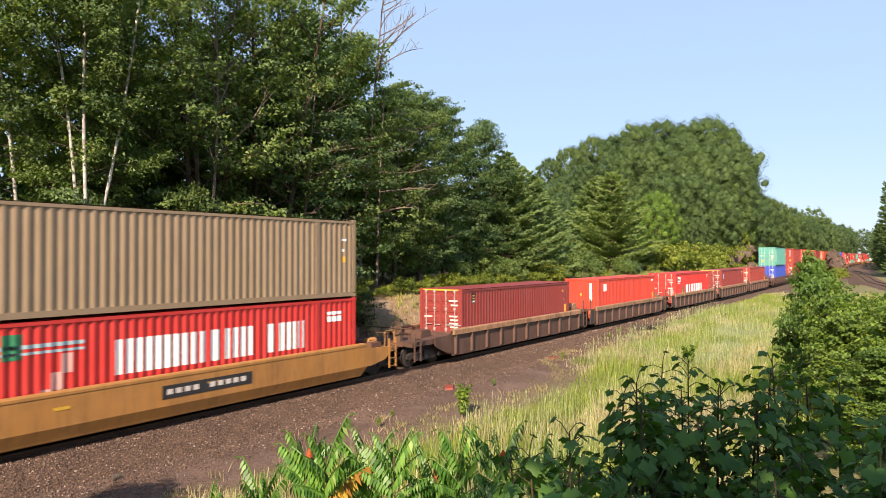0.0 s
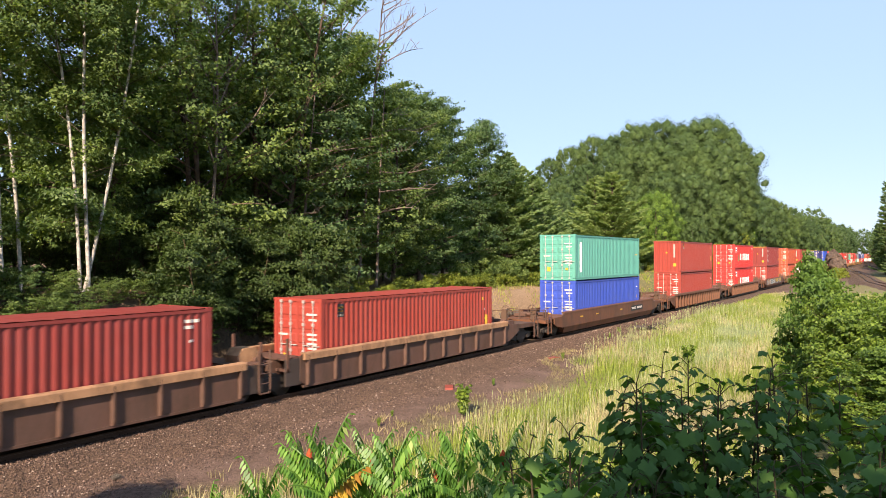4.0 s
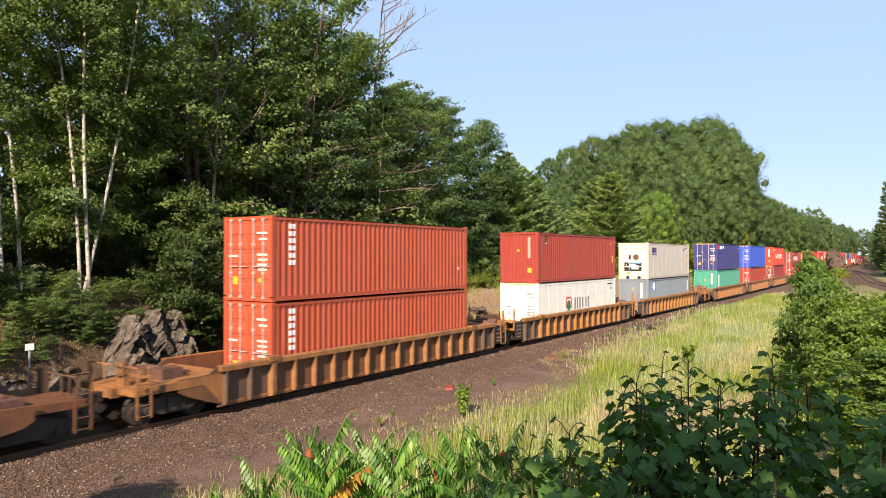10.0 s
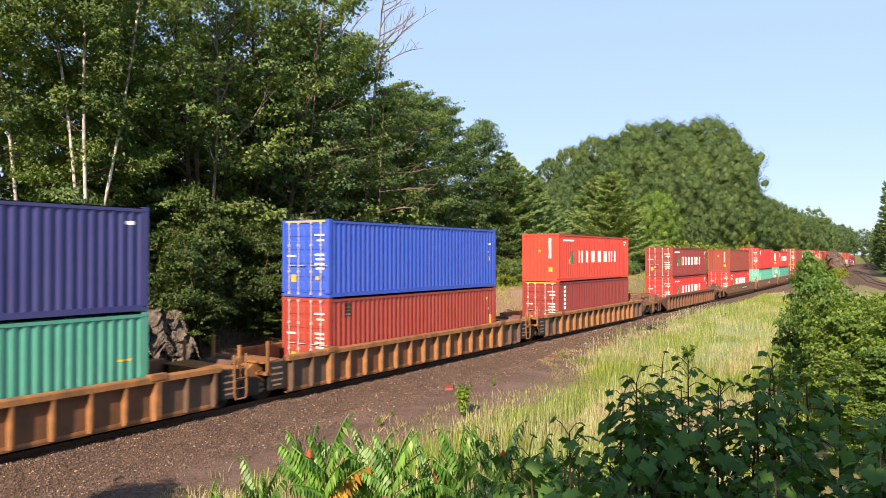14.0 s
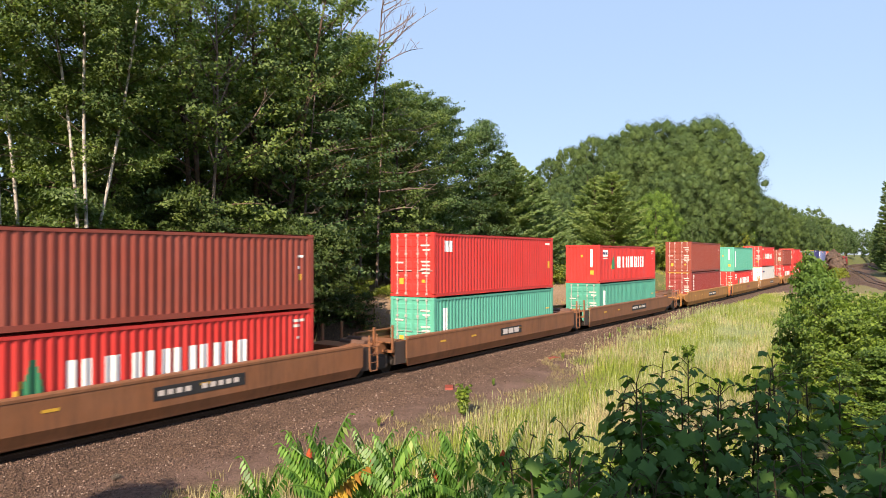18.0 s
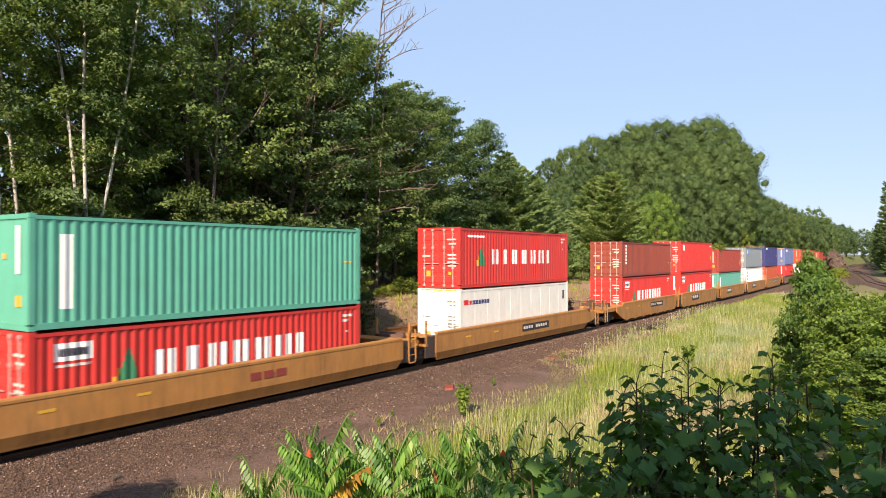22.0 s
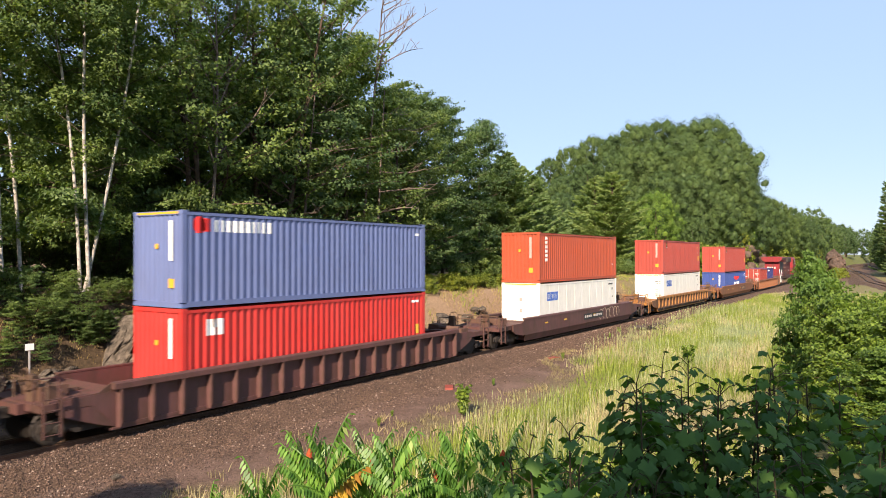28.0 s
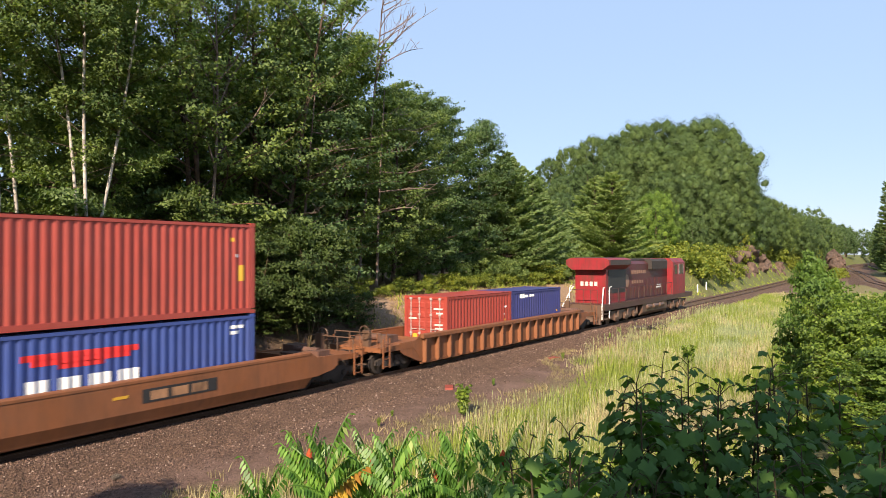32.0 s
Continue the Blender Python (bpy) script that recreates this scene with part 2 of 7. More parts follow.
# ---- shapes ----
class Shape:
    """A list of corners and faces that becomes one mesh."""

    def __init__(self):
        self.v, self.f = [], []

    def add(self, verts, faces):
        k = len(self.v)
        self.v += [tuple(p) for p in verts]
        self.f += [tuple(i + k for i in face) for face in faces]
        return self

    def box(self, x0, x1, y0, y1, z0, z1):
        return self.add([(x, y, z) for x in (x0, x1) for y in (y0, y1) for z in (z0, z1)],
                        [(0, 1, 3, 2), (4, 6, 7, 5), (0, 4, 5, 1), (2, 3, 7, 6), (0, 2, 6, 4), (1, 5, 7, 3)])

    def plate(self, outline, y0, y1):
        """A plate in the x-z plane, outline anticlockwise seen from -y, between y0 and y1."""
        k = len(outline)
        self.add([(x, y0, z) for x, z in outline] + [(x, y1, z) for x, z in outline],
                 [tuple(range(k)), tuple(range(2 * k - 1, k - 1, -1))] + [(i, i + k, (i + 1) % k + k, (i + 1) % k) for i in range(k)])
        return self

    def extrude_x(self, profile, x0, x1):
        """A bar along x with the closed profile of (y, z)."""
        k = len(profile)
        self.add([(x0, y, z) for y, z in profile] + [(x1, y, z) for y, z in profile],
                 [tuple(range(k - 1, -1, -1)), tuple(range(k, 2 * k))] + [(i, (i + 1) % k, (i + 1) % k + k, i + k) for i in range(k)])
        return self

    def tube(self, points, radii, sides=6, cap=True):
        pts = [Vector(p) for p in points]
        rings = []
        for i, p in enumerate(pts):
            d = (pts[min(i + 1, len(pts) - 1)] - pts[max(i - 1, 0)]).normalized()
            a = d.cross(Vector((0, 0, 1)) if abs(d.z) < 0.9 else Vector((1, 0, 0))).normalized()
            b = d.cross(a)
            rings.append([p + (a * math.cos(t) + b * math.sin(t)) * radii[i] for t in [j * math.tau / sides for j in range(sides)]])
        faces = [(i * sides + j, i * sides + (j + 1) % sides, (i + 1) * sides + (j + 1) % sides, (i + 1) * sides + j)
                 for i in range(len(pts) - 1) for j in range(sides)]
        if cap:
            faces += [tuple(range(sides - 1, -1, -1)), tuple(range((len(pts) - 1) * sides, len(pts) * sides))]
        return self.add([v for r in rings for v in r], faces)

    def rod(self, a, b, r, sides=6):
        return self.tube([a, b], [r, r], sides)

    def wheel_y(self, x, z, r, y0, y1, sides=16):
        return self.tube([(x, y0, z), (x, y1, z)], [r, r], sides)

    def mesh(self, name, smooth=False):
        me = bpy.data.meshes.new(name)
        me.from_pydata(self.v, [], self.f)
        if smooth:
            me.shade_smooth()
        me.update()
        return me


def part(name, mesh, material, parent=None, m=None, label=""):
    """One mesh object under a thing or a part; alike pieces share their mesh."""
    if isinstance(mesh, Shape):
        mesh = mesh.mesh(name)
    if not mesh.materials:
        mesh.materials.append(None)
    ob = new(name, mesh)
    ob.material_slots[0].link = "OBJECT"
    ob.material_slots[0].material = material
    if m is not None:
        ob.matrix_basis = m
    ob.parent = parent
    return tagged(ob, label) if label else ob


def quads(name, verts, count=4):
    """A mesh of separate faces with count corners each, from an array of corners."""
    verts = np.asarray(verts, dtype=np.float32).reshape(-1, 3)
    k = len(verts) // count
    me = bpy.data.meshes.new(name)
    me.vertices.add(len(verts))
    me.vertices.foreach_set("co", verts.ravel())
    me.loops.add(k * count)
    me.loops.foreach_set("vertex_index", np.arange(k * count, dtype=np.int32))
    me.polygons.add(k)
    me.polygons.foreach_set("loop_start", np.arange(0, k * count, count, dtype=np.int32))
    me.update(calc_edges=True)
    return me


def smooth01(a, b, v):
    t = min(1.0, max(0.0, (v - a) / (b - a)))
    return t * t * (3 - 2 * t)


# ---- ground, banks, tracks ----
def ground_z(x, y):
    """Height of the ground: a flat track bed, a rock bank behind it, a grassy hollow and the knoll of the viewpoint before it."""
    c = track_y(max(-60.0, min(x, 430.0)))
    d = y - c
    if d > 0:
        bank = 2.9 * smooth01(3.0, 6.5, d) + 0.05 * max(0.0, min(d - 6.5, 60.0))
        z = -0.55 + bank * (0.55 + 0.45 * smooth01(-20, 12, x)) + 1.6 * smooth01(70, 120, x) * smooth01(3.5, 9, d)
        z += 15.0 * math.exp(-(((x - 165) / 42) ** 2 + ((y - 68) / 26) ** 2)) * smooth01(9, 22, d)
    else:
        z = -0.5 - 0.35 * smooth01(4.0, 9.0, -d)
        z += 0.5 * smooth01(9.0, 14.0, -d)
    if d > 3.6:
        z += 1.1 * smooth01(4.3, 6.2, d) * smooth01(0.0, 8.0, x) * (1 - smooth01(16.5, 20.0, x))
    r = math.hypot(x - 0.0, y + 1.0)
    z += 3.5 * (1.0 - smooth01(1.6, 9.0, r))
    z += 2.2 * (1.0 - smooth01(-1.0, 5.5, y)) * smooth01(8, 16, x) * (1 - smooth01(45, 70, x))
    z += 0.06 * noise.noise((x * 0.35, y * 0.35, 0)) + 0.25 * noise.noise((x * 0.06, y * 0.06, 3.0)) * smooth01(4.0, 8.0, abs(d))
    return z


def spread(lo, hi, near_lo, near_hi, step, grow):
    out = [near_lo]
    while out[-1] < near_hi:
        out.append(out[-1] + step)
    s, v = step, out[-1]
    while v < hi:
        s *= grow
        v = min(hi, v + s)
        out.append(v)
    s, v = step, near_lo
    front = []
    while v > lo:
        s *= grow
        v = max(lo, v - s)
        front.append(v)
    return front[::-1] + out


def ground_matter():
    """Cinder and gravel by the track, dry soil and thatch under the grass."""
    m, n, l, p = nodes_of("ground_soil")
    tc = n.new("ShaderNodeTexCoord")
    sep = n.new("ShaderNodeSeparateXYZ")
    l.new(tc.outputs["Object"], sep.inputs[0])
    fine = noise_node(n, l, 9.0, 8, 0.75)
    mid = noise_node(n, l, 0.55, 4, 0.6)
    grit = ramp_node(n, l, fine, 0.34, 0.72, (0.056, 0.036, 0.028), (0.190, 0.122, 0.092))
    dust = mix_node(n, l, ramp_node(n, l, mid, 0.45, 0.68, (0, 0, 0), (0.7, 0.7, 0.7)), grit, (0.20, 0.130, 0.104))
    thatch = ramp_node(n, l, fine, 0.3, 0.7, (0.09, 0.085, 0.035), (0.27, 0.23, 0.11))
    edge = n.new("ShaderNodeMath")
    edge.operation = "MULTIPLY_ADD"
    edge.inputs[1].default_value, edge.inputs[2].default_value = 0.16, 0.0
    l.new(sep.outputs[1], edge.inputs[0])
    wob = n.new("ShaderNodeMath")
    wob.operation = "ADD"
    l.new(edge.outputs[0], wob.inputs[0])
    l.new(mid, wob.inputs[1])
    near = n.new("ShaderNodeMapRange")
    near.inputs[1].default_value, near.inputs[2].default_value = 2.35, 2.75
    l.new(wob.outputs[0], near.inputs[0])
    back = n.new("ShaderNodeMapRange")
    back.inputs[1].default_value, back.inputs[2].default_value = 4.02, 4.3
    back.inputs[3].default_value, back.inputs[4].default_value = 1.0, 0.0
    l.new(wob.outputs[0], back.inputs[0])
    both = n.new("ShaderNodeMath")
    both.operation = "MULTIPLY"
    l.new(near.outputs[0], both.inputs[0])
    l.new(back.outputs[0], both.inputs[1])
    litter = ramp_node(n, l, fine, 0.3, 0.72, (0.028, 0.021, 0.014), (0.15, 0.10, 0.062))
    beyond = n.new("ShaderNodeMapRange")
    beyond.inputs[1].default_value, beyond.inputs[2].default_value = 3.6, 3.7
    l.new(wob.outputs[0], beyond.inputs[0])
    tan = ramp_node(n, l, fine, 0.3, 0.7, (0.15, 0.098, 0.062), (0.42, 0.285, 0.185))
    slope = n.new("ShaderNodeMapRange")
    slope.inputs[1].default_value, slope.inputs[2].default_value = 27.0, 31.0
    l.new(sep.outputs[0], slope.inputs[0])
    shady = n.new("ShaderNodeMapRange")
    shady.inputs[1].default_value, shady.inputs[2].default_value = 62.0, 80.0
    l.new(sep.outputs[0], shady.inputs[0])
    turf = ramp_node(n, l, fine, 0.3, 0.7, (0.06, 0.075, 0.024), (0.19, 0.20, 0.075))
    tan = mix_node(n, l, shady.outputs[0], tan, turf)
    floor = mix_node(n, l, beyond.outputs[0], thatch, mix_node(n, l, slope.outputs[0], litter, tan))
    l.new(mix_node(n, l, both.outputs[0], floor, dust), p.inputs["Base Color"])
    p.inputs["Roughness"].default_value = 0.95
    p.inputs["Specular IOR Level"].default_value = 0.15
    bump_node(n, l, fine, 0.8, 0.05, p)
    return m


MAT["ground"] = ground_matter()
gx, gy = spread(-700, 3200, -12, 150, 1.1, 1.13), spread(-1500, 3000, -14, 44, 0.8, 1.13)
gs = Shape()
gs.v = [(x, y, ground_z(x, y)) for x in gx for y in gy]
ny = len(gy)
gs.f = [(i * ny + j, (i + 1) * ny + j, (i + 1) * ny + j + 1, i * ny + j + 1) for i in range(len(gx) - 1) for j in range(ny - 1)]
ground = part("ground", gs.mesh("ground", True), MAT["ground"])
tagged(ground, "brown cinder and gravel ground with dry grassy soil", "ground", kind="structure")


def sweep(profile, path, closed=True):
    """A profile of (side, z) carried along a path of (x, y, heading)."""
    s, k = Shape(), len(profile)
    for x, y, h in path:
        sx, sy = -math.sin(h), math.cos(h)
        s.v += [(x + sx * a, y + sy * a, b) for a, b in profile]
    last = k if closed else k - 1
    for i in range(len(path) - 1):
        s.f += [(i * k + j, (i + 1) * k + j, (i + 1) * k + (j + 1) % k, i * k + (j + 1) % k) for j in range(last)]
    return s


MAIN = [track_point(u) for u in spread(-260, 760, 20, 160, 6, 1.06)]


def side_track(u):
    """The second track, which swings away in front of the hill and joins far off."""
    x = -60 + 700 * u / 430.0
    y = 26.3 - 20.6 * (1 - smooth01(95, 385, x)) - 0.105 * max(0.0, 158 - x) - 0.0006 * max(0.0, x - 560) ** 2
    return x, y


side_pts = [side_track(u) for u in range(60, 431, 6)]
SIDE = []
for i, (x, y) in enumerate(side_pts):
    a, b = side_pts[max(0, i - 1)], side_pts[min(len(side_pts) - 1, i + 1)]
    SIDE.append((x, y, math.atan2(b[1] - a[1], b[0] - a[0])))

BED = [(-3.7, -0.80), (-2.6, -0.42), (-1.72, -0.10), (-1.1, -0.10), (-0.95, -0.15), (0.95, -0.15), (1.1, -0.10), (1.72, -0.10), (2.6, -0.42), (3.7, -0.80)]
RAIL = [(-0.07, -0.18), (0.07, -0.18), (0.07, -0.16), (0.012, -0.14), (0.012, -0.04), (0.037, -0.03), (0.037, 0.0), (-0.037, 0.0), (-0.037, -0.03), (-0.012, -0.04), (-0.012, -0.14), (-0.07, -0.16)]
for path, what in ((MAIN, "main"), (SIDE, "siding")):
    bed = part("ballast_bed", sweep(BED, path, False), MAT["ballast"])
    tagged(bed, "brown crushed stone ballast bed under the rails", "ballast", kind="structure")
    for off in (-0.7535, 0.7535):
        rail = part("rail", sweep([(a + off, b) for a, b in RAIL], path), MAT["rail"])
        tagged(rail, "rusty steel rail with a worn bright head", "rail", kind="structure")
    ties = Shape()
    step = 0.55 if what == "main" else 0.8
    u, length = (20.0, 190.0) if what == "main" else (150.0, 430.0)
    while u < length:
        if what == "main":
            x, y, h = track_point(u)
        else:
            x, y = side_track(u)
            h = 0.0
        c, s = math.cos(h), math.sin(h)
        k = len(ties.v)
        ties.box(-0.11, 0.11, -1.3, 1.3, -0.3, -0.135)
        ties.v[k:] = [(x + c * a - s * b, y + s * a + c * b, z) for a, b, z in ties.v[k:]]
        u += step
    tie = part("wooden_ties", ties, MAT["wood"])
    tagged(tie, "weathered dark wooden railway ties", "ties", kind="stuff")


# ---- the train: containers ----
FLOOR = 0.36            # the wells' floor above the rail
WIDE = 2.438
WAVE = 0.278


def wave_y(x):
    """Depth of the pressed side wall at x: flat outer and inner lands with sloped webs."""
    t = (x / WAVE) % 1.0
    if t < 0.26:
        return 0.0
    if t < 0.5:
        return 0.036 * (t - 0.26) / 0.24
    if t < 0.76:
        return 0.036
    return 0.036 * (1 - (t - 0.76) / 0.24)


def wave_stops(x0, x1):
    stops = {round(x0, 4), round(x1, 4)}
    k = math.floor(x0 / WAVE)
    while k * WAVE < x1:
        for t in (0.0, 0.26, 0.5, 0.76):
            x = (k + t) * WAVE
            if x0 < x < x1:
                stops.add(round(x, 4))
        k += 1
    return sorted(stops)


def wave_sheet(x0, x1, z0, z1, off, shape=None, flip=False, slant=0.0):
    """A pressed sheet in the x-z plane, its outer lands at y = off; flip faces it to +y."""
    s = shape or Shape()
    xs = wave_stops(x0, x1)
    sign = -1 if flip else 1
    verts, k = [], len(xs)
    for x in xs:
        y = off + sign * wave_y(x)
        verts += [(x, y, z0), (x + slant, y, z1)]
    s.add(verts, [(2 * i, 2 * i + 2, 2 * i + 3, 2 * i + 1) if not flip else (2 * i + 1, 2 * i + 3, 2 * i + 2, 2 * i) for i in range(k - 1)])
    return s


MESHES = {}


def cached(key, make):
    if key not in MESHES:
        MESHES[key] = make()
    return MESHES[key]


def frame_mesh(length, high):
    s = Shape()
    w, l = WIDE / 2, length
    for x in (0, l - 0.16):
        for y in (-w, w - 0.14):
            s.box(x, x + 0.16, y, y + 0.14, 0.16, high - 0.12)
    for y0, y1 in ((-w, -w + 0.07), (w - 0.07, w)):
        s.box(0.16, l - 0.16, y0, y1, high - 0.14, high - 0.05)
        s.box(0.16, l - 0.16, y0, y1, 0.02, 0.18)
    for x0 in (0.0, l - 0.1):
        s.box(x0, x0 + 0.1, -w + 0.14, w - 0.14, 0.0, 0.16)
        s.box(x0, x0 + 0.1, -w + 0.14, w - 0.14, high - 0.13, high - 0.01)
    s.box(0.1, l - 0.1, -w + 0.07, w - 0.07, 0.10, 0.15)
    if length > 13:
        for x in (1.98, length - 2.14):
            s.box(x, x + 0.16, -w - 0.004, -w + 0.07, 0.16, high - 0.12)
    return s.mesh("frame")


def casting_mesh():
    s = Shape()
    s.box(0, 0.18, 0, 0.165, 0, 0.12)
    return s.mesh("corner_casting")


def side_mesh(length, high, flat):
    s = Shape()
    if flat:
        n, y = int(length / 1.2), -WIDE / 2 + 0.015
        stops = [(0.16, y)]
        for i in range(1, n):
            x = 0.16 + i * (length - 0.32) / n
            stops += [(x - 0.012, y), (x - 0.006, y + 0.012), (x + 0.006, y + 0.012), (x + 0.012, y)]
        stops.append((length - 0.16, y))
        s.add([(x, d, z) for x, d in stops for z in (0.17, high - 0.13)], [(2 * i, 2 * i + 2, 2 * i + 3, 2 * i + 1) for i in range(len(stops) - 1)])
    else:
        wave_sheet(0.16, length - 0.16, 0.17, high - 0.13, -WIDE / 2 + 0.012, s)
    return s.mesh("side_panel")


def roof_mesh(length, high):
    """A roof sheet with a low pressed rib every 0.6 m."""
    w, n = WIDE / 2 - 0.03, int(length / 0.6)
    stops = [(0.1, 0.026)]
    for i in range(n):
        a = 0.1 + i * (length - 0.2) / n
        b = a + (length - 0.2) / n
        m = a + 0.42 * (b - a)
        stops += [(m, 0.026), (m + 0.05, 0.018), (b - 0.05, 0.018), (b, 0.026)]
    s = Shape().add([(x, y, high - d) for x, d in stops for y in (-w, w)], [(2 * i, 2 * i + 2, 2 * i + 3, 2 * i + 1) for i in range(len(stops) - 1)])
    return s.mesh("roof")


def end_mesh(high, deep=0.045):
    """A pressed blank end wall, waves upright; faces -x at x = 0.02."""
    s = Shape()
    w = WIDE / 2 - 0.14
    n = 9
    verts, x0 = [], 0.02
    for i in range(n):
        a = -w + i * 2 * w / n
        b = 2 * w / n
        for t, d in ((0.0, 0), (0.3, 0), (0.45, deep), (0.8, deep), (0.98, 0)):
            verts += [(x0 + d, a + t * b, 0.16), (x0 + d, a + t * b, high - 0.13)]
    verts += [(x0, w, 0.16), (x0, w, high - 0.13)]
    k = len(verts) // 2
    s.add(verts, [(2 * i, 2 * i + 1, 2 * i + 3, 2 * i + 2) for i in range(k - 1)])
    return s.mesh("end_wall")


def door_mesh(high):
    """One door leaf with four pressed panels, hinged at y = 0 and reaching to +y; faces -x."""
    s = Shape()
    w, z0, z1 = WIDE / 2 - 0.145, 0.17, high - 0.14
    s.box(0.03, 0.06, 0, w, z0, z1)
    bands = 5
    for i in range(bands):
        a = z0 + 0.06 + i * (z1 - z0 - 0.06) / bands
        b = a + (z1 - z0 - 0.06) / bands - 0.14
        s.add([(0.03, 0.06, a), (0.03, w - 0.06, a), (0.03, w - 0.06, b), (0.03, 0.06, b),
               (0.008, 0.09, a + 0.05), (0.008, w - 0.09, a + 0.05), (0.008, w - 0.09, b - 0.05), (0.008, 0.09, b - 0.05)],
              [(4, 7, 6, 5), (0, 4, 5, 1), (1, 5, 6, 2), (2, 6, 7, 3), (3, 7, 4, 0)])
    return s.mesh("door")


def rod_mesh(high):
    s = Shape()
    s.rod((-0.02, 0, 0.1), (-0.02, 0, high - 0.08), 0.021, 6)
    for z in (0.13, high * 0.33, high * 0.67, high - 0.12):
        s.box(-0.045, 0.01, -0.05, 0.05, z - 0.05, z + 0.05)
    s.box(-0.05, -0.02, -0.34, 0.02, high * 0.40, high * 0.40 + 0.03)
    return s.mesh("lock_rod")


def machine_mesh():
    """The cooling unit in a refrigerated container's end, a frame round a dark bay."""
    s = Shape()
    s.box(-0.01, 0.02, -0.95, 0.95, 0.25, 0.36)
    s.box(-0.01, 0.02, -0.95, 0.95, 0.95, 1.02)
    s.box(-0.01, 0.02, -0.95, -0.88, 0.3, 2.55)
    s.box(-0.01, 0.02, 0.88, 0.95, 0.3, 2.55)
    s.box(-0.01, 0.02, -0.95, 0.95, 2.47, 2.55)
    return s.mesh("cooling_unit_frame")


def bars(spec, off, high):
    """Marking bars on a pressed side: rows of (x, width, z, height)."""
    s = Shape()
    for x, w, z, h in spec:
        wave_sheet(x, x + w, z, z + h, -WIDE / 2 + 0.012 - off, s)
    return s.mesh("marking")


def flat_bar(x, w, z, h):
    return Shape().box(x, x + w, -WIDE / 2 + 0.008, -WIDE / 2 + 0.02, z, z + h).mesh("marking")


def word_bars(x, z, h, count, w, gap):
    return [(x + i * (w + gap), w, z, h) for i in range(count)]


def paired_bars(x, z, h, wide, strokes, fill):
    """Plain upright bars in place of a trade name: one or two to each sign, over the name's width."""
    pitch = wide / (len(strokes) - 1 + fill * (0.5 if strokes[-1] == 1 else 1.0))
    w, out = pitch * fill, []
    for i, k in enumerate(strokes):
        at = x + i * pitch
        if k == 2:
            out += [(at, w * 0.40, z, h), (at + w * 0.60, w * 0.40, z, h)]
        elif i == len(strokes) - 1:
            out += [(at, w * 0.5, z, h)]
        else:
            out += [(at + w * 0.16, w * 0.68, z, h)]
    return out


def disc_mark(x, z, r):
    """A round mark in seven rows."""
    rows = [(-1 + 2 * (i + 0.5) / 7) for i in range(7)]
    return [(x - r * math.sqrt(1 - q * q), 2 * r * math.sqrt(1 - q * q), z + r * q - r / 7, 2 * r / 7) for q in rows]


def cone_mark(x, z, h):
    """A tapering mark in five steps, like a fir tree."""
    return [(x + 0.045 * h * i, h * (0.62 - 0.09 * i), z + h * i / 6, h / 6) for i in range(6)]


